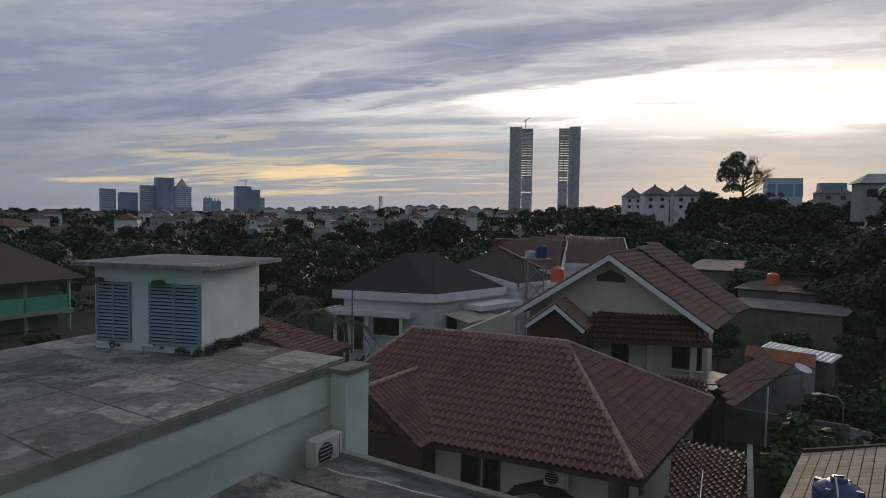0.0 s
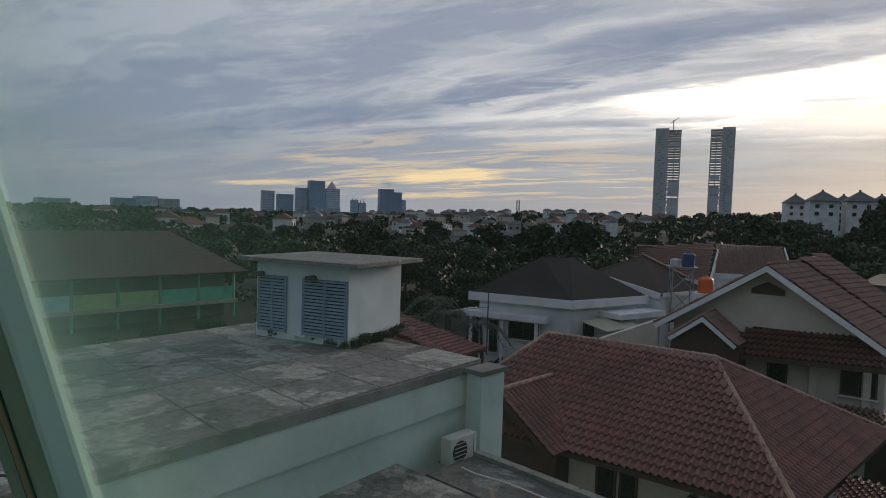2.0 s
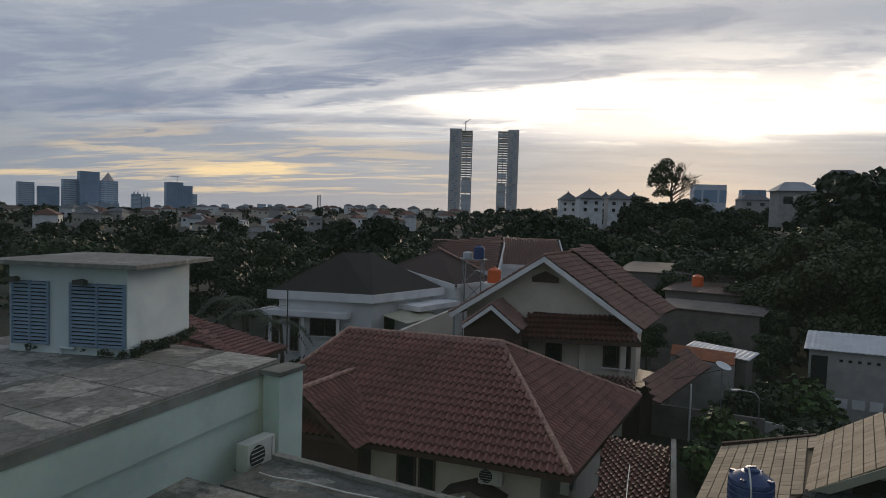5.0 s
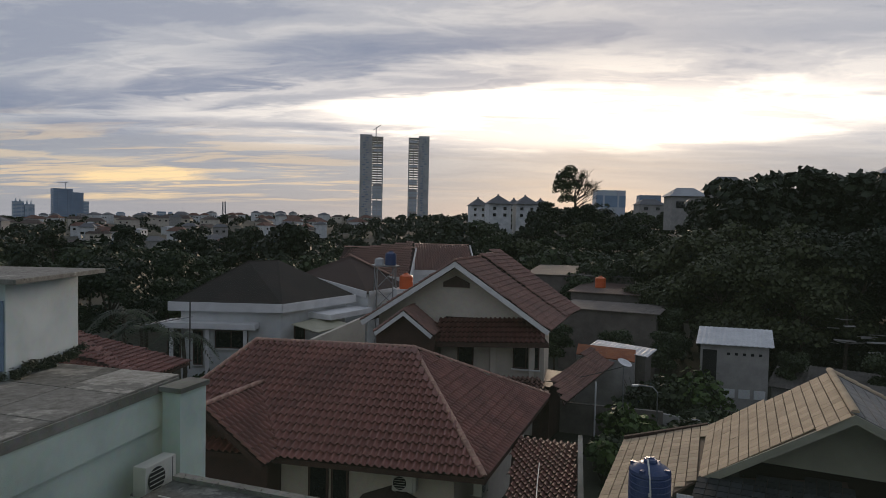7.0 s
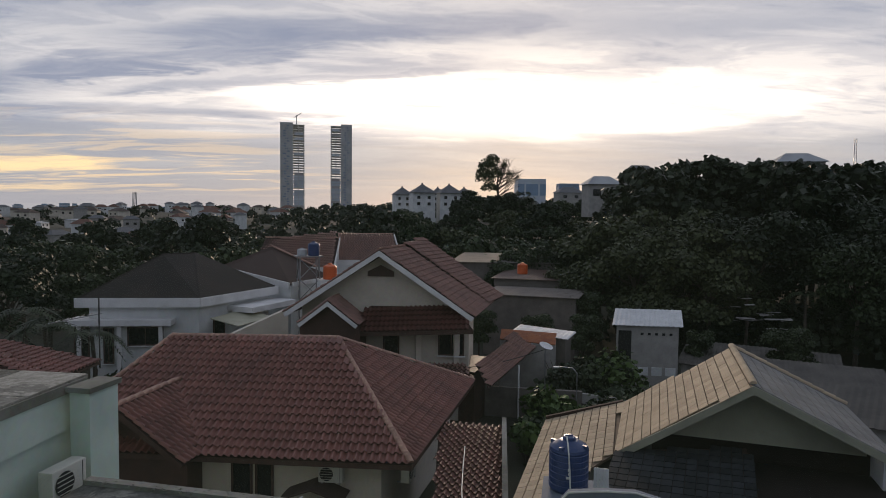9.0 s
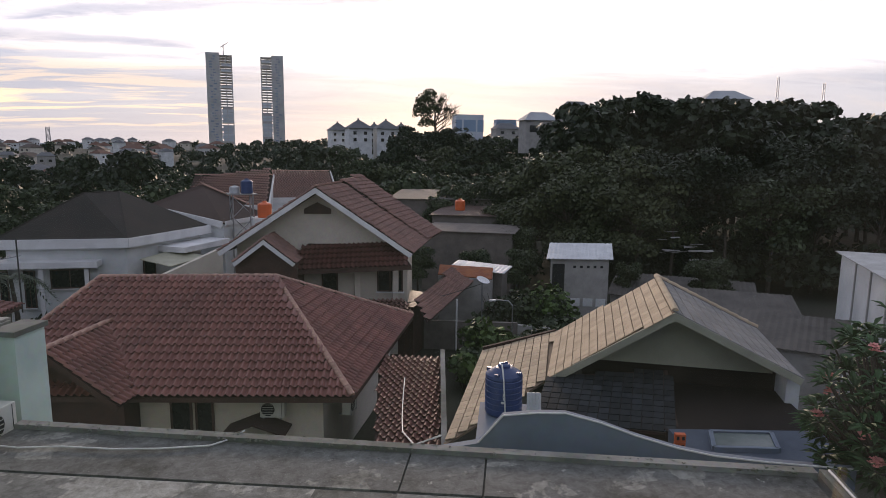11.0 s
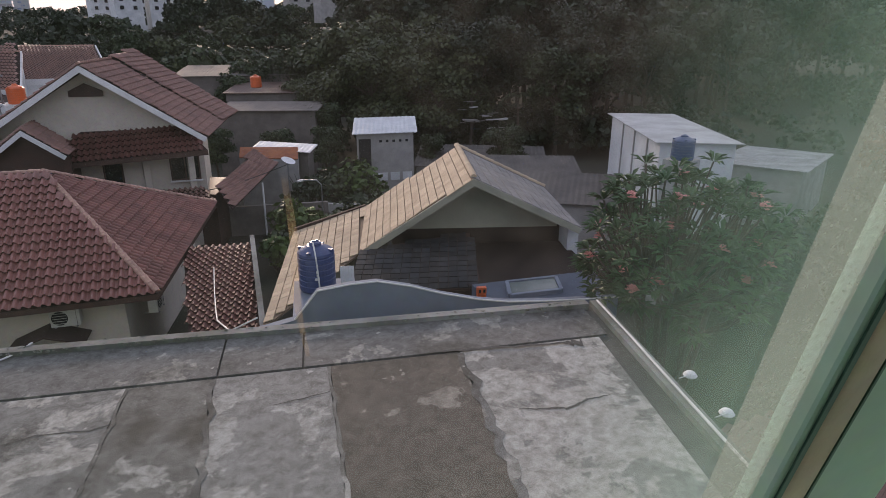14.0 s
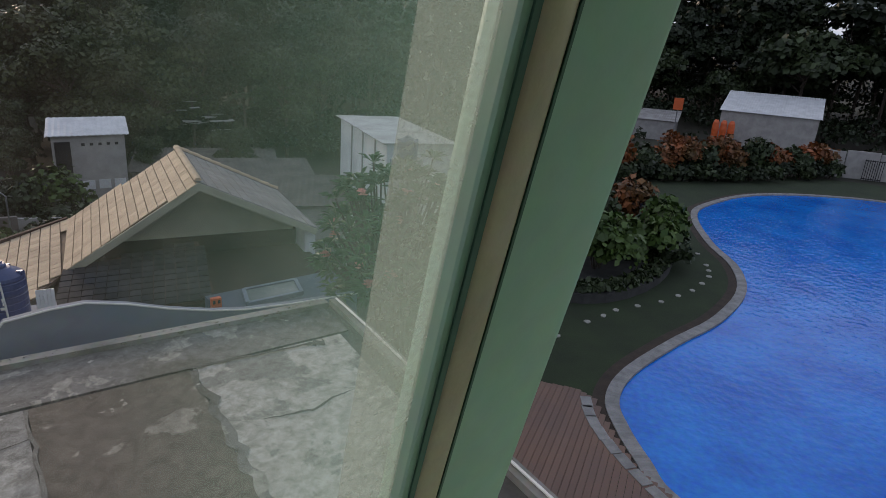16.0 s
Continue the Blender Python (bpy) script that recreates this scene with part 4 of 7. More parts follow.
prism(bm, [(13.0, 28.5), (15.4, 31.2), (14.0, 33.0), (12.0, 30.0)], 0, 2.7)
# dark colour puts the shadow under the lean-to roof into this wall
part("flank_wall", bm, BROWN, r2)

# ---- white villa with flat eaves ----
wh = thing("white_villa", (0, 43, 0), "white villa with dark hip roof and broad white fascia", "house")
C0, C1, C2 = V3(-0.17, 39.96, 5.0), V3(4.95, 45.4, 5.0), V3(-7.2, 41.9, 5.0)
C3 = C1 + (C2 - C0)
mid = (C0 + C1 + C2 + C3) / 4
for a, b in ((C2, C0), (C0, C1), (C1, C3), (C3, C2)):
    bm = B()
    beam(bm, a + V3(0, 0, .55), b + V3(0, 0, .55), 0.12, 0.55)
    part("fascia", bm, WHITE_TRIM, wh, "broad white fascia")
bm = B()
prism(bm, [p[:2] for p in (C0, C1, C3, C2)], 4.98, 5.06)
part("soffit", bm, WHITE, wh)
bm = B()
prism(bm, [mid.lerp(p, 0.88)[:2] for p in (C0, C1, C3, C2)], 0, 5.0)
part("wall", bm, WHITE, wh)
R0, R1 = mid.lerp((C0 + C2) / 2, 0.05) + V3(-1.2, -0.2, 3.1), mid + V3(0.6, 0.6, 3.1)
for c in ([C2, C0, R1, R0], [C0, C1, R1], [C1, C3, R0, R1], [C3, C2, R0]):
    bm = B()
    slab(bm, [p + V3(0, 0, 0.5) if p.z < 6 else p for p in c], 0.05)
    part("roof_plane", bm, MOSS_ROOF, wh)
fd, fo = (C0 - C2).normalized(), V3((C0 - C2).y, -(C0 - C2).x, 0).normalized()
rd2, ro = (C1 - C0).normalized(), V3((C1 - C0).y, -(C1 - C0).x, 0).normalized()
bm = B()
a, b = C2 + fd * -0.4, C0 + fd * -1.6
prism(bm, [(a + fo * 0.5)[:2], (b + fo * 0.5)[:2], (b - fo * 1.2)[:2], (a - fo * 1.2)[:2]], 3.95, 4.3)
part("canopy_slab", bm, WHITE_TRIM, wh, "white flat canopy over the terrace")
for k in (0.3, 2.6, 5.0):
    bm = B()
    box(bm, (0, 0, 2.0), (0.22, 0.22, 4.0), Matrix.Translation(V3(*(C2 + fd * k + fo * 0.2)[:2], 0)))
    part("column", bm, WHITE_TRIM, wh)
wf = mid.lerp(C0, 0.88)
for a, b, z0, z1 in ((-4.2, -2.1, 2.6, 3.75), (-5.6, -5.0, 1.5, 3.7), (-7.3, -6.4, 1.9, 3.7)):
    window_on(wh, wf + fd * a + fo * 0.04, wf + fd * b + fo * 0.04, z0, z1, fo, bars=1)
window_on(wh, wf + rd2 * 1.2 + ro * 0.04, wf + rd2 * 2.2 + ro * 0.04, 2.4, 4.0, ro, bars=0)
bm = B()
a = C0 + rd2 * 2.8
prism(bm, [(a + ro * 1.6)[:2], (a + ro * 1.6 + rd2 * 4.6)[:2], (a + rd2 * 4.6 - ro * .6)[:2], (a - ro * .6)[:2]], 4.35, 4.7)
part("side_canopy", bm, WHITE_TRIM, wh)
bm = B()
a = C0 + rd2 * 0.6 + ro * 0.2
slab(bm, [a + V3(0, 0, -0.75), a + rd2 * 3.2 + V3(0, 0, -0.6), a + rd2 * 3.2 + ro * 2.2 + V3(0, 0, -0.95), a + ro * 2.2 + V3(0, 0, -1.05)], 0.05)
part("awning", bm, mat("yellowed_plastic_sheet", (0.42, 0.41, 0.30), (0.33, 0.32, 0.24), 1.5, 0.5), wh, "yellowed plastic sheet awning")
bw = thing("boundary_wall", (2.5, 38, 0), "cream boundary wall stepping up between the gardens", "wall", kind="structure")
bm = B()
prism(bm, [(1.6, 36.6), (5.0, 39.6), (4.85, 39.8), (1.45, 36.8)], 0, [3.9, 4.75, 4.75, 3.9])
part("wall_panel", bm, CREAM, bw)

# ---- cluster of tiled roofs behind ----
for (pts, name, lab) in (
    (([V3(1.1, 51.0, 6.6), V3(5.8, 45.0, 5.7), V3(10.2, 50.6, 5.6), V3(5.4, 55.0, 7.9)], None), "terrace_house", "low house with a faded red tile roof and white edge"),
    (([V3(4.0, 55.2, 6.4), V3(9.9, 50.9, 6.2), V3(11.5, 56.4, 8.5), V3(5.2, 58.2, 8.5)], None), "terrace_house", "faded red tile gable house with white gable board"),
    (([V3(11.0, 56.0, 6.5), V3(17.0, 55.0, 6.5), V3(18.0, 61.0, 8.7), V3(12.6, 62.2, 8.7)], None), "terrace_house", "long house with a faded brown tile roof"),
):
    c = pts[0]
    h = thing(name, ((c[0].x + c[1].x + c[2].x + c[3].x) / 4, (c[0].y + c[1].y + c[2].y + c[3].y) / 4, 0), lab, "house", "terrace houses")
    bm = B()
    slab(bm, c, 0.1)
    part("roof_plane", bm, TILE_BASE, h)
    lay_tiles(tile_spots(c, 0.25, 0.36, rng), TILE_ME, h, 0, TILE_FADED)
    bm = B()
    prism(bm, [p[:2] for p in c], 0, [p.z - 0.15 for p in c])
    part("wall", bm, WHITE, h)
    bm = B()
    beam(bm, c[0] + V3(-.1, 0, 0.1), c[1] + V3(-.1, -.1, 0.1), 0.1, 0.45)
    part("fascia", bm, WHITE_TRIM, h)
    bm = B()
    beam(bm, c[1] + V3(.1, -.1, 0.12), c[2] + V3(.1, 0, 0.12), 0.1, 0.3)
    part("barge_board", bm, WHITE_TRIM, h)
    ridge_line(c[2] + up, c[3] + up, h)


def water_tank(at, r, h, material, label, strap=False):
    t = thing("water_tank", at, label, "water tank", "water tanks")
    bm = B()
    prof = [(r * 0.93, 0), (r * 0.96, h * 0.02)]
    for k in range(6):
        z = h * (0.05 + k * 0.115)
        prof += [(r, z), (r, z + h * 0.09), (r * 0.975, z + h * 0.1), (r * 0.975, z + h * 0.11)]
    prof += [(r, h * 0.76), (r * 0.97, h * 0.81), (r * 0.80, h * 0.86), (r * 0.45, h * 0.93), (r * 0.30, h * 0.94)]
    lathe(bm, prof, 32)
    bmesh.ops.transform(bm, matrix=Matrix.Translation(at), verts=bm.verts)
    part("shell", bm, material, t, smooth=False)
    bm = B()
    lathe(bm, [(r * 0.33, h * 0.93), (r * 0.33, h * 0.975), (r * 0.28, h), (r * 0.05, h * 1.01)], 24, at)
    lid = part("lid", bm, material, t)
    bm = B()
    box(bm, (0, 0, h * 1.01), (r * 0.4, 0.04, 0.04), Matrix.Translation(at))
    part("lid_grip", bm, material, lid)
    for k in range(4):
        a = k * math.pi / 2 + 0.6
        bm = B()
        box(bm, (r * 0.82, 0, h * 0.845), (r * 0.34, 0.09, h * 0.06), Matrix.Translation(at) @ Matrix.Rotation(a, 4, "Z"), 0.01)
        part("lifting_lug", bm, material, t)
    return t


tk = (7.17, 10.33, 5.14)
tank = water_tank(tk, 0.40, 1.08, TANK_BLUE, "dark blue plastic water tank strapped on a ledge")
tdir = V3(0.2 - 7.17, -0.6 - 10.33, 0).normalized()
bm = B()
sx = V3(-tdir.y, tdir.x, 0)
tp = V3(*tk)
tube(bm, [tp + tdir * 0.1 - sx * 0.05 + V3(0, 0, 1.1), tp + tdir * 0.3 + V3(0, 0, 0.98) - sx * .02, tp + tdir * 0.405 + V3(0, 0, 0.83), tp + tdir * 0.41 + sx * 0.03 + V3(0, 0, 0.4), tp + tdir * 0.415 + sx * 0.05 + V3(0, 0, -0.05)], 0.017)
part("overflow_hose", bm, PIPE, tank, "white hose over the tank")
bm = B()
for k, (a, b, w) in enumerate(((-0.06, 0.44, 0.02), (-0.06, 0.36, 0.1), (0.0, 0.52, 0.03))):
    box(bm, (0, 0, 0), (w, 0.01, 0.05 + 0.02 * (k == 2)), Matrix.Translation(tp + tdir * 0.405 + V3(0, 0, b)) @ Matrix.Rotation(math.atan2(sx.y, sx.x), 4, "Z"))
part("printed_mark", bm, PIPE, tank, "small pale printed mark")

ps = thing("scrap_sheet", (7.62, 9.84, 5.13), "white corrugated scrap sheet standing beside the tank", "scrap")
bm = B()
for k in range(5):
    box(bm, (-0.12 + 0.06 * k, 0.012 * (k % 2), 0.26), (0.058, 0.014, 0.52), pose(7.62, 9.84, 5.13, -8, 0, -36))
part("sheet", bm, ZINC, ps)
bp_ = thing("hollow_bricks", (11.33, 9.23, 3.88), "two stacked orange hollow clay bricks", "bricks")
for k in range(2):
    bm = B()
    box(bm, (0, 0, 0.10 + 0.2 * k), (0.24, 0.12, 0.19), pose(11.33, 9.23, 3.88, 0, 0, -35 + 6 * k), 0.008)
    bk = part("brick", bm, TANK_ORANGE, bp_)
    for j in (-0.06, 0.06):
        bm = B()
        box(bm, (j, -0.061, 0.10 + 0.2 * k), (0.06, 0.006, 0.09), pose(11.33, 9.23, 3.88, 0, 0, -35 + 6 * k))
        part("core_hole", bm, DARK, bk)
stand = thing("tank_tower", (7.2, 46, 0), "thin steel lattice tower carrying water tanks", "tower")
bm = B()
for x in (-0.8, 0.8):
    for y in (-0.8, 0.8):
        tube(bm, [(7.2 + x, 46 + y, 0), (7.2 + x * 0.85, 46 + y * 0.85, 7.6)], 0.05, 6)
for k in range(5):
    z0 = 1.5 * k
    for x0, y0, x1, y1 in ((-1, -1, 1, -1), (1, -1, 1, 1), (-1, -1, -1, 1)):
        tube(bm, [(7.2 + x0 * .76, 46 + y0 * .76, z0), (7.2 + x1 * .72, 46 + y1 * .72, z0 + 1.5)], 0.03, 5)
        tube(bm, [(7.2 + x1 * .76, 46 + y1 * .76, z0), (7.2 + x0 * .72, 46 + y0 * .72, z0 + 1.5)], 0.03, 5)
part("lattice", bm, STEEL, stand)
bm = B()
box(bm, (7.2, 46, 7.64), (1.9, 1.9, 0.08))
part("platform", bm, STEEL, stand)
water_tank((7.55, 45.7, 7.68), 0.42, 1.05, TANK_BLUE, "dark blue water tank on a lattice tower")
water_tank((6.75, 46.0, 7.68), 0.36, 0.55, TANK_GREY, "pale grey water tank on a lattice tower")
ob = thing("tank_plinth", (8.6, 45, 0), "white rendered plinth under an orange tank", "plinth")
bm = B()
box(bm, (8.6, 45, 3.0), (1.6, 1.6, 6.0))
part("body", bm, WHITE, ob)
water_tank((8.6, 44.9, 6.0), 0.5, 1.15, TANK_ORANGE, "bright orange water tank on a white plinth")
water_tank((26.0, 48.0, 5.7), 0.45, 1.0, TANK_ORANGE, "orange water tank behind grey roofs")

# ---- ochre-roofed house beside the wing ----
gr = thing("ochre_roof_house", (14, 14, 0), "house with an ochre tile gable roof and dark recess", "house")
GA, GB = V3(13.8, 11.9, 6.25), V3(17.1, 15.9, 6.25)
GLf, GLb = V3(11.3, 14.4, 3.85), V3(14.6, 18.4, 3.85)
GRf, GRb = V3(16.5, 9.75, 4.6), V3(19.8, 13.75, 4.6)
SP = [[GLb, GLf, GA, GB], [GRf, GRb, GB, GA]]
spy = tile_spots(SP[0], 0.33, 0.30, rng)
bm = B()
slab(bm, SP[0], 0.08)
part("roof_plane", bm, OCHRE_BASE, gr)
lay_tiles(spy, TILE_YME, gr, 300, TILE_YJ)
bm = B()
slab(bm, SP[1], 0.08)
part("roof_plane", bm, TILE_G, gr)
lay_tiles(tile_spots(SP[1], 0.3, 0.36, rng), TILE_GME, gr, 0, TILE_G)
LWp = [V3(12.2, 19.9, 3.0), V3(7.2, 13.3, 3.0), V3(11.3, 14.45, 3.8), V3(14.6, 18.45, 3.8)]
bm = B()
slab(bm, [LWp[0], LWp[1], LWp[2]], 0.06), slab(bm, [LWp[0], LWp[2], LWp[3]], 0.06)
part("roof_plane", bm, OCHRE_BASE, gr)
bm = B()
beam(bm, LWp[3] + V3(0, 0, 0.16), LWp[0] + V3(0, 0, 0.16), 0.16, 0.22)
part("verge_board", bm, TILE_BASE, gr, "dark verge along the ochre roof")
lay_tiles(tile_spots(LWp, 0.33, 0.30, rng), TILE_YME, gr, 0, TILE_YJ)
ridge_line(GA + up, GB + up, gr, mesh=RIDGE_YME)
ridge_line(GB + up, GRb + up, gr, mesh=RIDGE_YME)
gm = (GB - GA).normalized()
for a, b in ((GA, GLf), (GA, GRf)):
    bm = B()
    beam(bm, a - gm * 0.04, b - gm * 0.04, 0.06, 0.2, -0.02)
    part("barge_board", bm, GABLE_G, gr, "pale olive barge board")
gs = V3(gm.y, -gm.x, 0)
bm = B()
q = GA + gm * 0.9
prism(bm, [(q - gs * 2.35)[:2], q[:2], (q + gs * 2.9)[:2], (q + gs * 2.9 + gm * 0.2)[:2], (q + gm * 0.2)[:2], (q - gs * 2.35 + gm * 0.2)[:2]], [4.42] * 6, [4.5, 6.08, 4.75, 4.75, 6.08, 4.5])
part("gable_wall", bm, GABLE_G, gr, "pale olive gable wall")
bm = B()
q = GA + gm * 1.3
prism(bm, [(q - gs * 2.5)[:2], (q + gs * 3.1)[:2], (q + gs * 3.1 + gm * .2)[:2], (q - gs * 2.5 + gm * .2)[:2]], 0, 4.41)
# near-black brown: the deep shade of the recess is put into the colour
RECESS_SHADE = mat("recess_shade_wall", (0.022, 0.016, 0.014), None, 2, 0.9, spec=0.2)
part("recess_wall", bm, RECESS_SHADE, gr, "dark brown recess wall with shade put into its colour")
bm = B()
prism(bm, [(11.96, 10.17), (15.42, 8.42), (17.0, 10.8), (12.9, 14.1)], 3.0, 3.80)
part("recess_floor", bm, RECESS_SHADE, gr)
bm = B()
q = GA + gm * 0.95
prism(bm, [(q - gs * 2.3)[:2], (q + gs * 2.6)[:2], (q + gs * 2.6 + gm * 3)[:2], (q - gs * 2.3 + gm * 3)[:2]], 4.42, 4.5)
# ceiling boards carry the recess's shade in their colour too
part("recess_ceiling", bm, mat("recess_shade_boards", (0.03, 0.022, 0.018), None, 2, 0.9), gr)
bm = B()
prism(bm, [(GRf + gm * 0.2 - gs * 0.35)[:2], (GRf + gm * 0.2)[:2], (GRf + gm * 3.5)[:2], (GRf + gm * 3.5 - gs * .35)[:2]], 0, 4.55)
part("side_wall", bm, WHITE, gr)
DK = [V3(9.6, 12.6, 3.55), V3(12.2, 10.0, 3.75), V3(14.4, 12.6, 4.25), V3(11.3, 14.4, 3.95)]
bm = B()
slab(bm, DK, 0.08)
part("roof_plane", bm, TILE_BASE, gr)
lay_tiles(tile_spots(DK, 0.28, 0.30, rng), TILE_DME, gr, 0, TILE_D, "dark_tile")
bm = B()
prism(bm, [(11.0, 8.2), (13.4, 6.7), (15.4, 8.4), (11.95, 10.15)], 0, 3.88)
part("ledge", bm, mat("slate_blue_screed", (0.085, 0.105, 0.135), (0.06, 0.075, 0.10), 0.9, 0.85, 0.1, spec=0.2), gr)
sk = thing("skylight", (12.95, 8.8, 3.9), "flat roof skylight with grey frame and pale glass", "skylight")
bm = B()
SKP = [V3(12.65, 9.49, 3.95), V3(13.94, 8.79, 3.95), V3(13.31, 8.14, 3.95), V3(12.02, 8.84, 3.95)]
for i in range(4):
    beam(bm, SKP[i] + V3(0, 0, 0.04), SKP[(i + 1) % 4] + V3(0, 0, 0.04), 0.1, 0.12)
part("frame", bm, BLUE_WALL, sk)
bm = B()
slab(bm, SKP, 0.04)
part("pane", bm, mat("dusty_glass", (0.16, 0.19, 0.18), (0.12, 0.15, 0.14), 2, 0.25), sk)

# slate-blue parapet with a curved top, and pipes along it
PO, PU, PV = V3(9.5, 4.7, 0) + V3(.535, .845, 0) * 1.0, V3(.845, -.535, 0), V3(.535, .845, 0)
prof = [(-6.7, 5.3), (-5.4, 5.6), (-4.98, 6.12), (-4.4, 6.2), (-3.9, 6.22), (-3.3, 6.08), (-2.7, 5.88), (-2.0, 5.70), (-1.4, 5.60), (-0.5, 5.54), (0.9, 5.50)]
pw = thing("parapet_wall", (7, 7, 0), "slate blue rendered parapet with a sweeping top", "wall", kind="structure")
for (a, za), (b, zb) in zip(prof, prof[1:]):
    bm = B()
    p, q = PO + PU * a, PO + PU * b
    prism(bm, [p[:2], q[:2], (q + PV * .18)[:2], (p + PV * .18)[:2]], 0, [za, zb, zb, za])
    part("wall_panel", bm, BLUE_WALL, pw)
bm = B()
prism(bm, [(PO + PU * -5.5 + PV * .18)[:2], (PO + PU * -4.15 + PV * .18)[:2], (PO + PU * -4.15 + PV * 3.0)[:2], (PO + PU * -5.5 + PV * 3.0)[:2]], 0, 5.13)
part("tank_ledge", bm, BLUE_WALL, pw)
pp = thing("parapet_pipe", (7, 7, 5.6), "thin white pipe along the parapet top", "pipe")
bm = B()
tube(bm, [PO + PU * a + PV * -.03 + V3(0, 0, z + 0.03) for a, z in prof[1:]], 0.018)
part("pipe_run", bm, PIPE, pp)
pq = thing("downpipe", (5, 9.2, 5), "white hose hanging over a tile roof edge", "pipe")
bm = B()
tube(bm, [V3(5.0, 8.95, 5.62), V3(4.75, 9.6, 5.2), V3(5.6, 12.2, 4.2), V3(6.5, 14.4, 3.5), V3(7.2, 16.0, 3.4), V3(7.8, 17.3, 3.45)], 0.016)
part("hose", bm, PIPE, pq)

# ---- sheds, school and small buildings ----


def shed(name, a, b, back, z_eave, z_back, wall_m, roof_m, label, over=0.25, corrugated=True):
    """A monopitch shed: front wall from a to b, going back by the plan vector back."""
    a, b, back = V3(*a, 0), V3(*b, 0), V3(*back, 0)
    t = thing(name, tuple((a + b) / 2), label, "shed", "sheds")
    bm = B()
    prism(bm, [a[:2], b[:2], (b + back)[:2], (a + back)[:2]], -2, [z_eave, z_eave, z_back, z_back])
    part("wall", bm, wall_m, t)
    d = (b - a).normalized() * over
    k = back.normalized() * over
    bm = B()
    p = [a - d - k + V3(0, 0, z_eave), b + d - k + V3(0, 0, z_eave), b + d + back + k + V3(0, 0, z_back), a - d + back + k + V3(0, 0, z_back)]
    n = int((p[1] - p[0]).length / 0.14)
    lo, hi = [], []
    for i in range(n + 1):
        w = 0.05 + (0.03 if i % 2 else 0.0)
        lo.append(bm.verts.new(p[0].lerp(p[1], i / n) + V3(0, 0, w)))
        hi.append(bm.verts.new(p[3].lerp(p[2], i / n) + V3(0, 0, w)))
    for i in range(n):
        bm.faces.new((lo[i], lo[i + 1], hi[i + 1], hi[i]))
    r = bmesh.ops.extrude_face_region(bm, geom=bm.faces[:])
    bmesh.ops.translate(bm, verts=[v for v in r["geom"] if isinstance(v, bmesh.types.BMVert)], vec=(0, 0, -0.04))
    bmesh.ops.recalc_face_normals(bm, faces=bm.faces)
    part("roof_sheet", bm, roof_m, t)
    return t


s1 = shed("block_shed", (23.4, 30.9), (26.6, 29.2), (1.7, 2.1), 4.2, 4.75, BRICK, ZINC, "small grey block shed with a white sheet roof")
a, b = V3(23.4, 30.9, 0), V3(26.6, 29.2, 0)
d = (b - a).normalized()
o = V3(d.y, -d.x, 0)
if o.y > 0:
    o = -o
# doorway and vent holes are solid blocks with their inner shade as colour
bm = B()
box(bm, (0, 0, 0), (0.75, 0.12, 1.9), Matrix.Translation(a + d * 0.5 + o * 0.01 + V3(0, 0, 2.95)) @ Matrix.Rotation(math.atan2(d.y, d.x), 4, "Z"))
part("doorway", bm, DARK, s1, "dark open doorway")
for k in range(5):
    bm = B()
    box(bm, (0, 0, 0), (0.16, 0.06, 0.14), Matrix.Translation(a + d * (1.5 + 0.42 * k) + o * 0.01 + V3(0, 0, 3.72)) @ Matrix.Rotation(math.atan2(d.y, d.x), 4, "Z"))
    part("vent_hole", bm, DARK, s1)
for k in range(3):
    bm = B()
    box(bm, (0, 0, 0), (0.6, 0.06, 0.5), Matrix.Translation(a + d * (1.6 + 0.8 * k) + o * 0.01 + V3(0, 0, 1.45)) @ Matrix.Rotation(math.atan2(d.y, d.x), 4, "Z"))
    part("window_panel", bm, WHITE, s1)
shed("low_shed", (26.3, 27.6), (27.6, 25.6), (1.6, 1.0), 1.5, 1.8, WHITE, ZINC, "low white shed beside the block shed")
s2 = shed("white_shed", (31.0, 17.7), (24.75, 11.6), (2.0, -2.3), 6.05, 6.05, WHITE, ZINC_PALE, "long white rendered shed with a pale sheet roof")
for x in (0.3, 0.55, 0.8):
    bm = B()
    box(bm, (0, 0, 0), (0.10, 0.06, 6.0), Matrix.Translation(V3(31.0 - 6.25 * x - 0.02, 17.7 - 6.1 * x + 0.02, 3.0)) @ Matrix.Rotation(radians(44), 4, "Z"))
    part("rib", bm, BRICK, s2)
water_tank((23.0, 9.8, 5.9), 0.42, 0.9, TANK_BLUE, "blue water tank beside a white shed")
pl2 = thing("tank_plinth", (23.0, 9.8, 0), "grey block plinth under a blue tank", "plinth")
bm = B()
box(bm, (23.0, 9.8, 2.95), (1.0, 1.0, 5.9))
part("body", bm, BRICK, pl2)
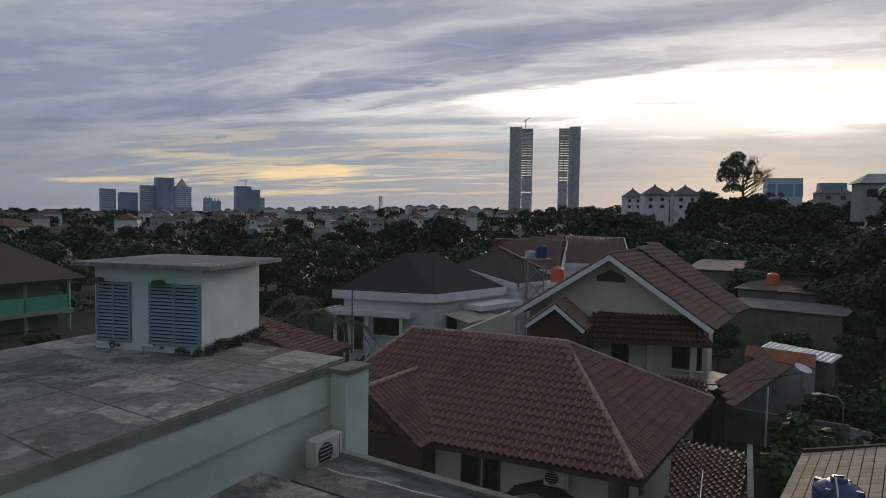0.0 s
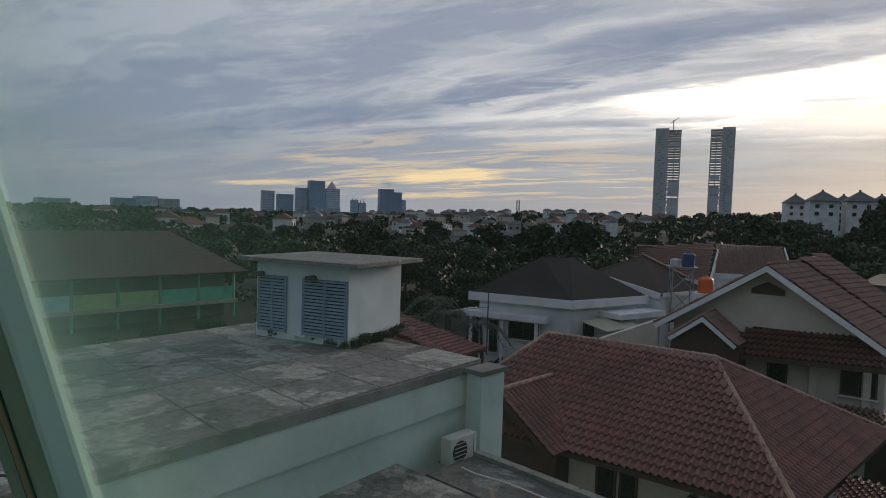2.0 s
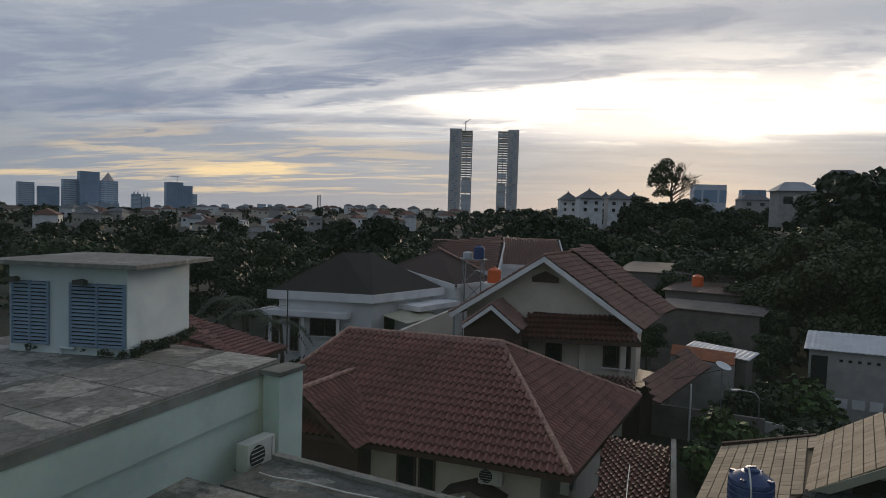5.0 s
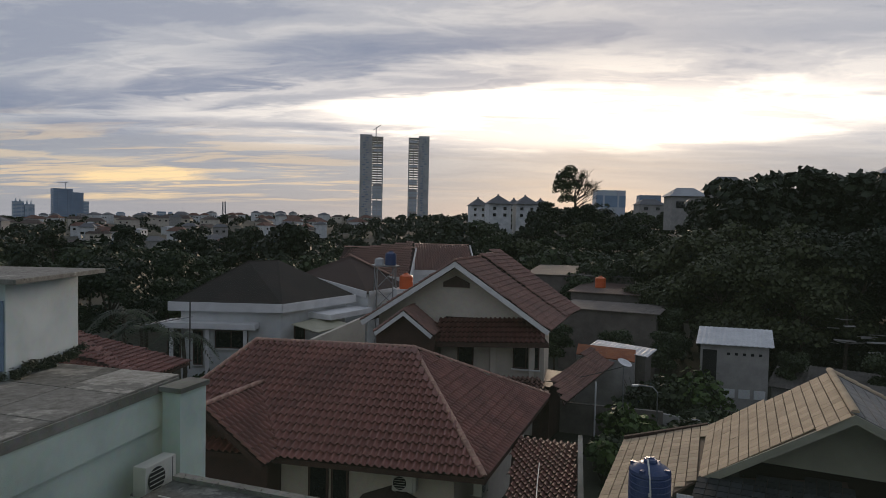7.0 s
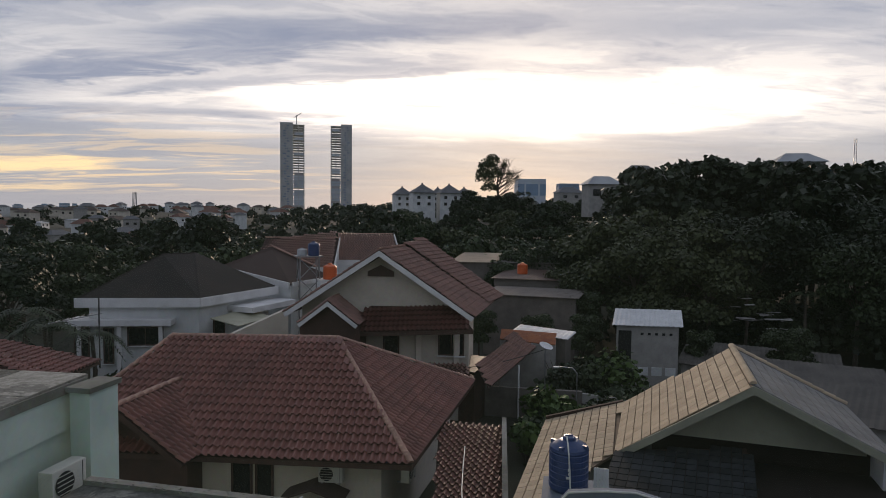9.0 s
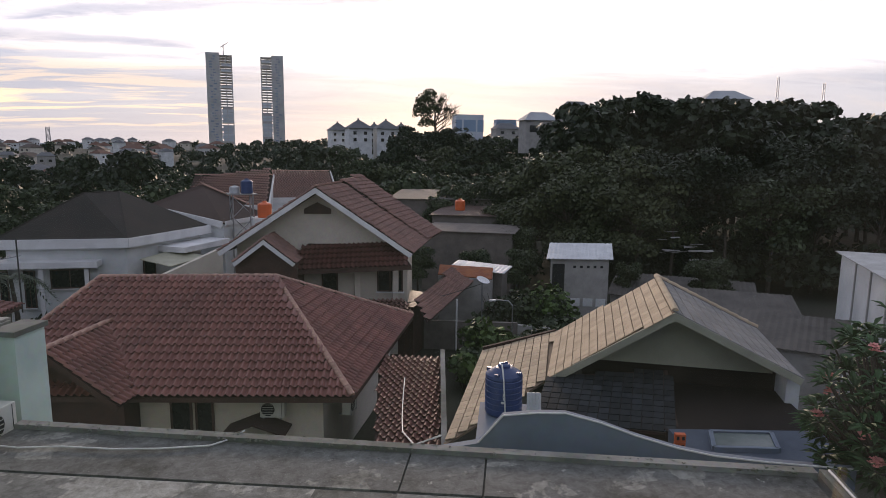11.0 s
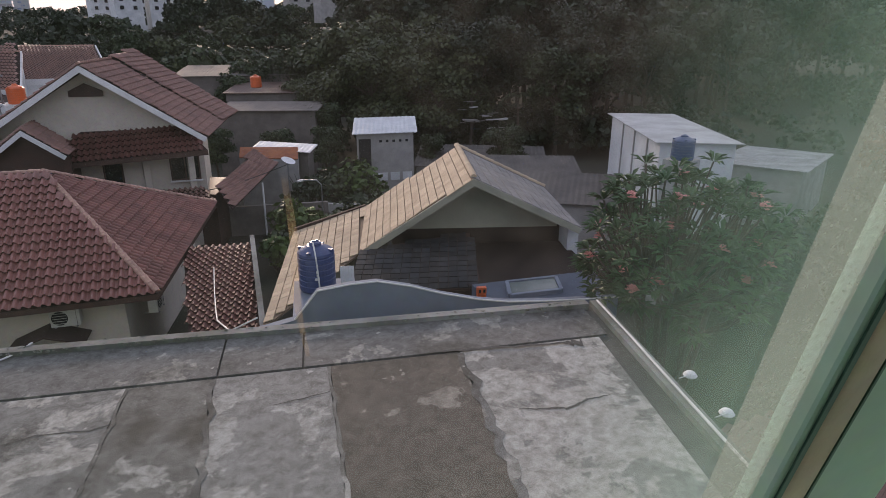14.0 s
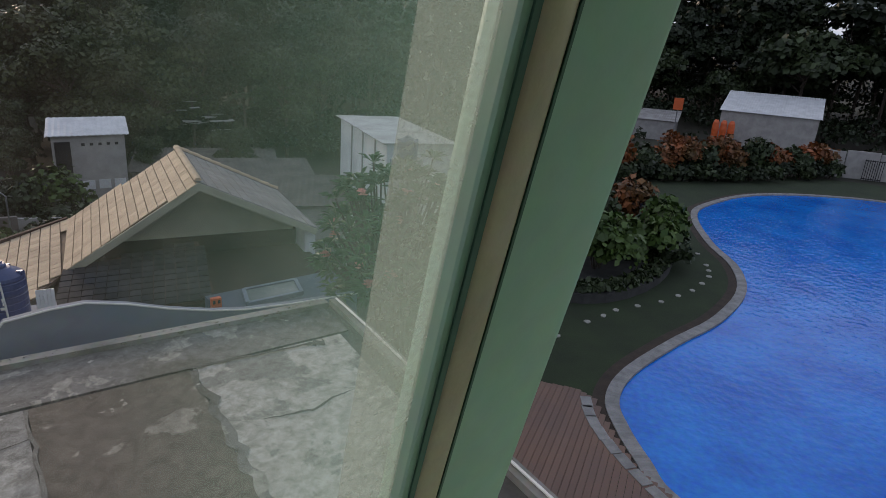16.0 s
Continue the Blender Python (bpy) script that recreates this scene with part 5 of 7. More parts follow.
for p, q, bk, z0, z1, w, r, lab in (
    ((21.5, 17.6), (24.6, 13.4), (3.2, 2.0), 3.0, 3.5, BRICK, ZINC_DARK, "low block shed with a grey sheet roof"),
    ((28.0, 30.5), (33.5, 24.0), (3.5, 3.0), 1.6, 2.2, BRICK, ZINC_DARK, "dark low shed with an old sheet roof"),
    ((27.5, 24.0), (31.5, 19.8), (2.5, 2.5), 2.0, 2.6, BRICK, ZINC_DARK, "rusty sheet lean-to below the trees"),
    ((36, 14), (37, 9.5), (8, 1), 3.3, 3.0, BRICK, ZINC_OLD, "long low shed with a grey sheet roof"),
    # cream wall in dark block: its dimness is put into the colour
    ((18.6, 34.8), (20.4, 31.8), (0.7, 0.5), 3.35, 3.6, BRICK_DARK, ZINC, "small outhouse with shade-darkened walls and a bright sheet roof"),
    ((20.5, 44.0), (26.0, 39.5), (3, 3.5), 4.6, 4.7, BRICK_DARK, BRICK_DARK, "grey flat-roofed block house"),
    ((22.5, 56.0), (31.5, 51.5), (4, 6), 6.2, 6.7, BRICK_DARK, ZINC_DARK, "long grey shed with an old sheet roof"),
    ((24.0, 49.5), (28.5, 46.0), (3, 3), 5.2, 5.7, BRICK_DARK, BROWN, "dark block outhouse with a brown sheet roof"),
    ((85.5, -3), (84.5, -13.5), (8, -1), 4.6, 6.6, BRICK, ZINC, "block house with a pale sheet roof behind the hedge"),
    ((84.8, 9.0), (85.3, 2.0), (9, 0), 2.6, 3.2, BRICK, ZINC_OLD, "long grey sheet roof behind the hedge"),
):
    shed("outhouse", p, q, bk, z0, z1, w, r, lab)
gw = thing("garden_wall", (16, 28, 0), "dark garden wall beyond the shrubs", "wall", kind="structure")
bm = B()
prism(bm, [(14.2, 29.8), (18.6, 27.2), (18.5, 27.0), (14.1, 29.6)], 0, 1.6)
part("wall_panel", bm, BRICK_DARK, gw)
bm = B()
prism(bm, [(18.6, 27.2), (24.5, 20.2), (24.4, 20.0), (18.5, 27.0)], 0, 1.5)
part("wall_panel", bm, BRICK, gw)
# orange tiles stacked under the sheet roof
orp = thing("lean_to", (18.0, 34.2, 0), "small lean-to with orange clay tiles", "lean-to")
OR = [V3(16.8, 33.4, 3.3), V3(19.6, 31.6, 3.1), V3(20.2, 32.5, 3.6), V3(17.4, 34.4, 3.7)]
bm = B()
slab(bm, OR, 0.06)
part("roof_plane", bm, mat("orange_tile", (0.34, 0.12, 0.05), (0.24, 0.08, 0.04), 2, 0.8, 0.4, fine=9), orp)
bm = B()
prism(bm, [p[:2] for p in OR], 0, [p.z - 0.1 for p in OR])
part("wall", bm, BRICK, orp)

school = thing("school_building", (-38, 48, 0), "long two-storey school with green balcony walls and brown roof", "school building")
SA, SB = V3(-32.0, 56.2, 4.6), V3(-46.5, 31.8, 4.6)
sdv = (SB - SA).normalized()
sin_ = V3(sdv.y, -sdv.x, 0)
if sin_.x > 0:
    sin_ = -sin_
SR0, SR1 = SA + sdv * 5.0 + sin_ * 7 + V3(0, 0, 3.7), SB + sin_ * 7 + V3(0, 0, 3.7)
SC = SA + sin_ * 14
for c in ([SB, SA, SR0, SR1], [SA, SC, SR0], [SC, SB + sin_ * 14, SR1, SR0]):
    bm = B()
    slab(bm, c, 0.15)
    part("roof_plane", bm, mat("brown_weathered_roof", (0.085, 0.055, 0.045), (0.06, 0.042, 0.036), 0.5, 0.9, 0.3), school)
bm = B()
a, b = SA + sdv * 1.2 + sin_ * 2.6, SB + sin_ * 2.6
prism(bm, [a[:2], b[:2], (b + sin_ * 9)[:2], (a + sin_ * 9)[:2]], 0, 5.4)
part("wall", bm, mat("green_grey_plaster", (0.16, 0.19, 0.15), (0.11, 0.13, 0.10), 0.6, 0.9), school)
greens = [(0.10, 0.42, 0.27), (0.12, 0.46, 0.30), (0.30, 0.46, 0.20), (0.36, 0.48, 0.22), (0.30, 0.52, 0.52), (0.46, 0.55, 0.56), (0.25, 0.42, 0.30)]
pm = [mat("balcony_%d" % i, c, None, 1.0, 0.8) for i, c in enumerate(greens)]
for k in range(7):
    p, q = SA + sdv * (1.3 + k * 3.6) + sin_ * 0.6, SA + sdv * (1.3 + (k + 1) * 3.6 - 0.12) + sin_ * 0.6
    bm = B()
    prism(bm, [p[:2], q[:2], (q + sin_ * .15)[:2], (p + sin_ * .15)[:2]], 1.9, 3.15)
    pan = part("balcony_panel", bm, pm[k], school)
    if k == 5:
        cu = bpy.data.curves.new("lettering", "FONT")
        cu.body, cu.size, cu.extrude = "PAGI", 1.0, 0.02
        cu.materials.append(GLASS_BLUE)
        tx = new("lettering", cu)
        m = Matrix((-sdv, V3(0, 0, 1), -sin_)).transposed().to_4x4()
        m.translation = V3(*(q - sin_ * 0.06 - sdv * 0.35)[:2], 2.15)
        tx.matrix_basis = m
        put_under(tx, pan)
    bm = B()
    box(bm, (0, 0, 0), (0.2, 0.2, 4.6), Matrix.Translation(V3(*p[:2], 2.3)))
    part("column", bm, mat("green_column", (0.12, 0.30, 0.20)), school)
bm = B()
p, q = SA + sdv * 1.0 + sin_ * 0.3, SB + sin_ * 0.3
prism(bm, [p[:2], q[:2], (q + sin_ * 2.5)[:2], (p + sin_ * 2.5)[:2]], 1.55, 1.9)
part("floor_slab", bm, GABLE_G, school)

# tiled roof behind the flat roof
br = thing("small_house", (-7, 30, 0), "low house with a red tile roof behind the wing", "house")
for c in ([V3(-5.0, 25.4, 4.55), V3(-3.9, 28.2, 4.55), V3(-9.6, 31.8, 5.3), V3(-9.6, 29.0, 5.3)], [V3(-12.5, 29.0, 4.3), V3(-5.0, 25.4, 4.55), V3(-9.0, 30.5, 5.5)]):
    bm = B()
    slab(bm, c, 0.1)
    part("roof_plane", bm, TILE_BASE, br)
    lay_tiles(tile_spots(c, 0.24, 0.34, rng), TILE_ME, br, 0, TILE_J)
bm = B()
prism(bm, [(-5.4, 26), (-4.6, 28), (-9.2, 31), (-12, 29.2)], 0, 4.4)
part("wall", bm, CREAM, br)

# garden wall, gate, sign and barrels beyond the pool
ew = thing("garden_wall", (75, -15, 0), "grey garden wall behind the pool lawn", "wall", kind="structure")
for k in range(5):
    a, b = V3(73.5 + 0.2 * k, -12.0 - 3.0 * k, 0), V3(73.7 + 0.2 * k, -14.9 - 3.0 * k, 0)
    bm = B()
    prism(bm, [a[:2], b[:2], (b + V3(.3, 0, 0))[:2], (a + V3(.3, 0, 0))[:2]], 0, 2.6 + 0.15 * (k % 2))
    part("wall_panel", bm, BRICK, ew)
gt = thing("iron_gate", (72.5, -17.6, 0), "dark barred iron gate in the garden wall", "gate")
for k in range(9):
    bm = B()
    tube(bm, [V3(73.2, -16.6 - 0.2 * k, 0.05), V3(73.2, -16.6 - 0.2 * k, 2.1)], 0.03, 5)
    part("bar", bm, DARK, gt)
for z in (0.2, 2.0):
    bm = B()
    box(bm, (73.2, -17.4, z), (0.05, 1.7, 0.08))
    part("rail", bm, DARK, gt)
sg = thing("sign_post", (85, 1.6, 0), "orange sign board on a thin pole", "sign")
bm = B()
tube(bm, [V3(83, 2.0, 0), V3(83, 2.0, 4.4)], 0.07, 6)
part("pole", bm, STEEL, sg)
bm = B()
box(bm, (82.95, 2.0, 5.0), (0.1, 1.1, 1.4))
part("board", bm, TANK_ORANGE, sg)
for k in range(3):
    br_ = thing("barrel", (82.0, -2.6 - 0.85 * k, 0), "orange plastic barrel behind the hedge", "barrel", "barrels")
    bm = B()
    lathe(bm, [(0.34, 0), (0.40, 0.3), (0.38, 1.9), (0.41, 2.6), (0.36, 3.4), (0.2, 3.7)], 14, (82.0, -2.6 - 0.85 * k, 0))
    part("body", bm, TANK_ORANGE, br_)

# ---- trees and shrubs ----


def crown_mesh(name, blobs, n, size, material, seed, flat=0.75, inner=0.55):
    """Many small leaf clumps on and in a few uneven lobes."""
    r = np.random.RandomState(seed)
    w = np.array([b[3] ** 2 for b in blobs])
    idx = r.choice(len(blobs), n, p=w / w.sum())
    c = np.array([b[:3] for b in blobs])[idx]
    rad = np.array([b[3] for b in blobs])[idx]
    d = r.normal(size=(n, 3))
    d /= np.linalg.norm(d, axis=1)[:, None]
    d[:, 2] = np.where(d[:, 2] < -0.3, -d[:, 2] * 0.6, d[:, 2])
    k = rad * (inner + (1 - inner) * r.rand(n) ** 0.5) * (0.85 + 0.3 * r.rand(n))
    p = c + d * k[:, None] * np.array([1, 1, flat])
    nn = d * 0.7 + r.normal(size=(n, 3)) * 0.6 + np.array([0, 0, 0.25])
    nn /= np.linalg.norm(nn, axis=1)[:, None]
    t = np.cross(nn, r.normal(size=(n, 3)))
    t /= np.linalg.norm(t, axis=1)[:, None]
    b = np.cross(nn, t)
    s = (size * (0.55 + 0.9 * r.rand(n)))[:, None]
    l = s * (0.8 + 0.8 * r.rand(n))[:, None]
    q = np.stack([p - t * s * 0.5, p + b * l * 0.45 + nn * s * 0.12, p + t * s * 0.5, p - b * l * 0.55 - nn * s * .1], 1).reshape(-1, 3)
    me = bpy.data.meshes.new(name)
    me.from_pydata(q.tolist(), [], np.arange(4 * n).reshape(-1, 4).tolist())
    me.materials.append(material)
    return me


def tree(name, h, spread, n, size, material, seed, label, trunk_r=0.22, lobes=9, bare=0.35):
    r = random.Random(seed)
    t = thing(name, (0, 0, 0), label, "tree", "trees")
    bm = B()
    top = V3(r.uniform(-.4, .4), r.uniform(-.4, .4), h * 0.62)
    tube(bm, [V3(0, 0, -0.6), V3(r.uniform(-.1, .1), 0, h * 0.25), top], [trunk_r, trunk_r * 0.75, trunk_r * 0.4], 7)
    blobs = [(top.x, top.y, h * 0.72, spread * 0.55)]
    for k in range(lobes):
        a = 2 * math.pi * (k + r.random() * 0.7) / lobes
        rr = spread * r.uniform(0.35, 0.75)
        z = h * r.uniform(bare + 0.08, 0.92)
        rr *= 1.15 - 0.5 * max(0, z / h - 0.6) / 0.4
        blobs.append((math.cos(a) * rr, math.sin(a) * rr, z, spread * r.uniform(0.28, 0.46)))
        s = V3(top.x, top.y, h * 0.62).lerp(V3(0, 0, h * 0.25), r.uniform(0.1, 0.7))
        e = V3(math.cos(a) * rr, math.sin(a) * rr, z)
        tube(bm, [s, s.lerp(e, 0.5) + V3(0, 0, 0.15 * h * 0.2), e], [trunk_r * 0.35, trunk_r * 0.22, trunk_r * 0.07], 5)
    part("trunk", bm, BARK, t)
    me = crown_mesh("crown", blobs, n, size, material, seed)
    ob = new("crown", me)
    put_under(ob, t)
    return t


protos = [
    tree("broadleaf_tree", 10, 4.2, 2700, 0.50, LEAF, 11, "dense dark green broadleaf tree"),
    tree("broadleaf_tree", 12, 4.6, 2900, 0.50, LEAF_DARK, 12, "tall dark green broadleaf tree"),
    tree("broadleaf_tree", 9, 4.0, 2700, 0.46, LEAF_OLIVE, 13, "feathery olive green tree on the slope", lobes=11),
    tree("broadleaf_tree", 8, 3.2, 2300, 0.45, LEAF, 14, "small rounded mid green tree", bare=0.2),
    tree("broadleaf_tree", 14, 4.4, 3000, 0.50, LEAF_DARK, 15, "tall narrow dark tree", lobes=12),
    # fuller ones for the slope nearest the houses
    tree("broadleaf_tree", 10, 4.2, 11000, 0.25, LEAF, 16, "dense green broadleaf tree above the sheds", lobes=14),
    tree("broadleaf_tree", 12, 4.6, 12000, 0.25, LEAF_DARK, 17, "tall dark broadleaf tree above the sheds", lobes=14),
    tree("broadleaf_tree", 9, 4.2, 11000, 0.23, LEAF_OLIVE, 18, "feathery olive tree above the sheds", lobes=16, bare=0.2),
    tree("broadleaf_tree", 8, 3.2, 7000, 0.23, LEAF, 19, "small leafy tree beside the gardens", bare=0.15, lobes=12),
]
NEAR = {0: 5, 1: 6, 2: 7, 3: 8, 4: 6}
rt = random.Random(9)
used = set()


def plant(k, x, y, s, z=None):
    z = land(x, y) if z is None else z
    if math.hypot(x, y) < 63:
        k = NEAR[k]
    m = pose(x, y, z, 0, 0, rt.uniform(0, 360)) @ Matrix.Diagonal((s * rt.uniform(.9, 1.15), s * rt.uniform(.9, 1.15), s, 1))
    t = protos[k]
    if k not in used:
        used.add(k)
        t.matrix_basis = m
        return
    t0 = copy_thing(t, Matrix.Identity(4))
    t0.matrix_basis = m


def polar(az, d):
    return d * math.sin(radians(az)), d * math.cos(radians(az))


for az0, az1, d0, d1, n, kinds, s0, s1, zt in (
    (-29, 6, 66, 170, 66, (0, 1, 3, 3), 0.75, 1.05, None),
    (-47, -29, 78, 170, 22, (0, 1, 3), 0.7, 1.0, None),
    (6, 24, 72, 180, 38, (0, 1, 3, 2), 0.75, 1.05, None),
    (22, 34, 66, 160, 28, (2, 0, 1, 3), 0.7, 0.95, None),
    (39, 52, 66, 100, 34, (1, 4, 0, 4), 1.0, 1.25, None),
    (28, 39, 62, 100, 16, (2, 0, 3), 0.6, 0.8, None),
    (52, 70, 58, 100, 26, (1, 4, 1), 0.95, 1.25, None),
    (66, 110, 98, 122, 34, (1, 4, 0), 1.25, 1.6, None),
    (86, 112, 92, 110, 8, (3, 0), 0.6, 0.9, None),
):
    for i in range(n):
        az, d = az0 + (az1 - az0) * (i + rt.random()) / n, math.sqrt(rt.uniform(d0 ** 2, d1 ** 2))
        plant(rt.choice(kinds), *polar(az, d), rt.uniform(s0, s1))
for az, d, k, s in ((32.5, 57, 2, 0.75), (35.5, 55, 2, 0.9), (38.5, 53, 2, 1.05), (41.5, 55, 2, 1.15), (44.5, 53, 2, 1.0), (37, 60, 2, 1.3), (43, 61, 2, 1.3), (47.5, 56, 1, 0.95), (50.5, 58, 1, 0.9), (55, 55, 0, 0.9), (58, 57, 1, 0.85), (62, 60, 1, 0.9), (43.5, 78, 4, 1.3), (46, 80, 4, 1.25), (41, 80, 4, 1.15), (53, 80, 1, 1.4), (56, 84, 4, 1.25), (26.5, 60, 3, 0.8), (29.5, 62, 0, 0.8), (24, 66, 3, 0.8), (-4, 52, 0, 0.75), (-9.5, 50, 3, 0.8), (-14, 46, 1, 0.7), (-19, 47, 0, 0.75), (-24, 52, 3, 0.85), (-11.5, 58, 0, 0.85), (-27, 44, 3, 0.7), (2, 66, 0, 0.85), (-1, 60, 3, 0.9), (-37, 40, 3, 0.45), (-33, 42, 3, 0.45), (-41, 38, 3, 0.42)):
    plant(k, *polar(az, d), s)

for i in range(9):
    plant((0, 3, 2)[i % 3], *polar(24.0 + 1.15 * i, 112 + 7 * (i % 3)), 0.8)

for i in range(11):
    plant((3, 0)[i % 2], *polar(15.5 + 0.75 * i, 150 + 11 * (i % 3)), 0.5)
for x, y, k, s in ((21.5, 37.0, 3, 0.5), (24.5, 36.0, 3, 0.5), (27.5, 41.0, 0, 0.5), (29.0, 36.5, 3, 0.45), (30.5, 31.5, 3, 0.42), (33.5, 27.5, 0, 0.42), (18.6, 40.5, 3, 0.5)):
    plant(k, x, y, s)

# tall half-bare tree on the ridge
bt = thing("ridge_tree", (*polar(25.7, 150), 8.0), "tall ridge tree, leafy on one side and bare on the other", "tree")
bx, by = polar(25.7, 150)
bz = land(bx, by)
bm = B()
rb = random.Random(3)
tube(bm, [V3(bx, by, bz - 1), V3(bx + 0.3, by, bz + 9), V3(bx, by, bz + 13)], [0.5, 0.35, 0.22], 7)


def twig(p, d, l, r, lev):
    e = p + d * l
    tube(bm, [p, p.lerp(e, .5) + V3(rb.uniform(-.1, .1), 0, rb.uniform(0, .15)) * l * .3, e], [r, r * .75, r * .5], 4)
    if lev:
        for _ in range(3):
            twig(p.lerp(e, rb.uniform(.5, 1)), (d + V3(rb.uniform(-.8, .8), rb.uniform(-.8, .8), rb.uniform(-.2, .6))).normalized(), l * .66, r * .55, lev - 1)


for k in range(18):
    a = rb.uniform(-0.4, 1.3)
    twig(V3(bx, by, bz + rb.uniform(8.5, 13)), V3(math.cos(radians(-26)) * (0.3 + a), math.sin(radians(-26)) * a, 0.8).normalized(), 3.5, 0.12, 3)
part("trunk", bm, BARK, bt)
lx, ly = math.cos(radians(-26.4)), math.sin(radians(-26.4))
lobes_ = [(-2.2, 16.3, 2.5), (-2.9, 13.7, 2.4), (-1.2, 18.0, 1.7), (-1.8, 11.4, 2.0), (-0.4, 14.4, 1.9), (-3.4, 15.2, 1.7), (1.6, 16.8, 0.8), (2.8, 14.6, 0.8)]
ob = new("crown", crown_mesh("crown", [(bx + lx * q, by + ly * q, bz + zz, rr) for q, zz, rr in lobes_], 3800, 0.34, LEAF_OLIVE, 8, 0.95))
put_under(ob, bt)

# far woods, too many to count
blobs = []
rw = random.Random(21)
for i in range(800):
    az, d = rw.uniform(-52, 45), math.sqrt(rw.uniform(180 ** 2, 640 ** 2))
    if -18 < az < 5 and d > 230 and rw.random() < 0.8:
        continue
    x, y = polar(az, d)
    hh = rw.uniform(2.5, 5.5)
    blobs.append((x, y, land(x, y) + hh * 0.7, hh))
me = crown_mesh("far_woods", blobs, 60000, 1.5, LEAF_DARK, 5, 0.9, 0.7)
tagged(new("far_woods", me), "dark green woods filling the far valley", "woods", kind="stuff")
blobs = []
for i in range(700):
    az, d = rw.uniform(-55, 50), rw.uniform(640, 2300)
    x, y = polar(az, d)
    hh = rw.uniform(4, 8)
    blobs.append((x, y, land(x, y) + hh * 0.5, hh))
me = crown_mesh("far_woods", blobs, 24000, 4.0, LEAF_DARK, 6, 0.7, 0.7)
tagged(new("far_woods", me), "hazy tree belt between the city houses", "woods", kind="stuff")
# low scrub under the trees and round the houses
blobs = []
for i in range(520):
    az, d = rw.uniform(-40, 108), rw.uniform(46, 95)
    if (0 < az < 24 and d < 66) or (86 < az and d < 88) or (18 < az < 31 and d < 60) or (56 < az < 100 and d < 60) or az < -28 and d < 75:
        continue
    x, y = polar(az, d)
    hh = rw.uniform(0.8, 2.0)
    blobs.append((x, y, land(x, y) + hh * 0.4, hh))
for i in range(150):
    x, y = polar(rw.uniform(68, 112), rw.uniform(93, 112))
    hh = rw.uniform(1.6, 3.4)
    blobs.append((x, y, land(x, y) + hh * 0.5, hh))
for i in range(60):
    x, y = polar(rw.uniform(20, 33), rw.uniform(52, 60))
    hh = rw.uniform(0.9, 1.8)
    blobs.append((x, y, land(x, y) + hh * 0.5, hh))
for i in range(150):
    x, y = polar(rw.uniform(41, 68), rw.uniform(55, 66))
    hh = rw.uniform(1.6, 3.4)
    blobs.append((x, y, land(x, y) + hh * 0.5, hh))
for i in range(130):
    x, y = polar(rw.uniform(50, 112), rw.uniform(112, 126))
    hh = rw.uniform(3.5, 6.5)
    blobs.append((x, y, land(x, y) + hh * 0.6, hh))
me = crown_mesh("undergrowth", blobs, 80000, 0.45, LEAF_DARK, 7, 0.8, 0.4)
tagged(new("undergrowth", me), "dark tangled undergrowth below the trees", "undergrowth", kind="stuff")


def shrub(x, y, z, r, h, material, seed, label, size=0.22, n=900, cat="shrub", name="shrub"):
    t = thing(name, (x, y, z), label, cat, "shrubs")
    q = random.Random(seed)
    bm = B()
    for k in range(5):
        a = q.uniform(0, 6.3)
        tube(bm, [V3(x, y, z - 0.1), V3(x + math.cos(a) * r * .3, y + math.sin(a) * r * .3, z + h * .45), V3(x + math.cos(a) * r * .6, y + math.sin(a) * r * .6, z + h * .8)], [0.05, 0.035, 0.012], 5)
    part("stem", bm, BARK, t)
    blobs = [(x + q.uniform(-.5, .5) * r, y + q.uniform(-.5, .5) * r, z + h * q.uniform(.3, .75), r * q.uniform(.45, .7)) for _ in range(6)]
    ob = new("foliage", crown_mesh("foliage", blobs, n, size, material, seed, h / r * 0.7 if h < r else 1.0, 0.4))
    put_under(ob, t)


for i, (x, y, r, h, m, lab) in enumerate((
    (16.2, 26.0, 1.6, 2.0, LEAF_BRIGHT, "leafy green garden shrub"), (18.2, 24.6, 1.5, 1.8, LEAF, "dark green garden shrub"), (14.6, 24.8, 1.2, 1.5, LEAF, "low green garden shrub"), (13.3, 23.4, 1.2, 1.6, LEAF_BRIGHT, "bushy green garden shrub"), (16.8, 22.6, 1.3, 1.4, LEAF, "low dark garden shrub"),
    (19.4, 30.4, 1.9, 2.8, LEAF_DARK, "dark leafy garden tree beside a wall"), (21.2, 29.4, 1.8, 2.6, LEAF, "dark green bush beside a wall"),
    (22.6, 29.0, 2.2, 2.6, LEAF_BRIGHT, "broad bright green bush"), (20.8, 26.4, 1.6, 2.2, LEAF, "green bush beside a garden wall"), (12.8, 20.6, 1.0, 1.4, LEAF, "small shrub between the houses"), (19.6, 22.2, 1.6, 1.8, LEAF_DARK, "dark shrub behind the ochre roof"),
    (-4.0, 36.0, 1.3, 2.6, LEAF, "green shrub before the white villa"), (-1.6, 34.5, 1.2, 2.4, LEAF_BRIGHT, "light green shrub before the white villa"), (0.6, 35.0, 1.1, 3.0, LEAF, "dark shrub before the white villa"), (-7.6, 36.5, 1.6, 3.4, LEAF_DARK, "dark shrub beside the white villa"), (-10.5, 36.5, 1.9, 4.2, LEAF_DARK, "tall dark shrub behind the flat roof"),
)):
    shrub(x, y, 0, r, h, m, 40 + i, lab, 0.26, 800)
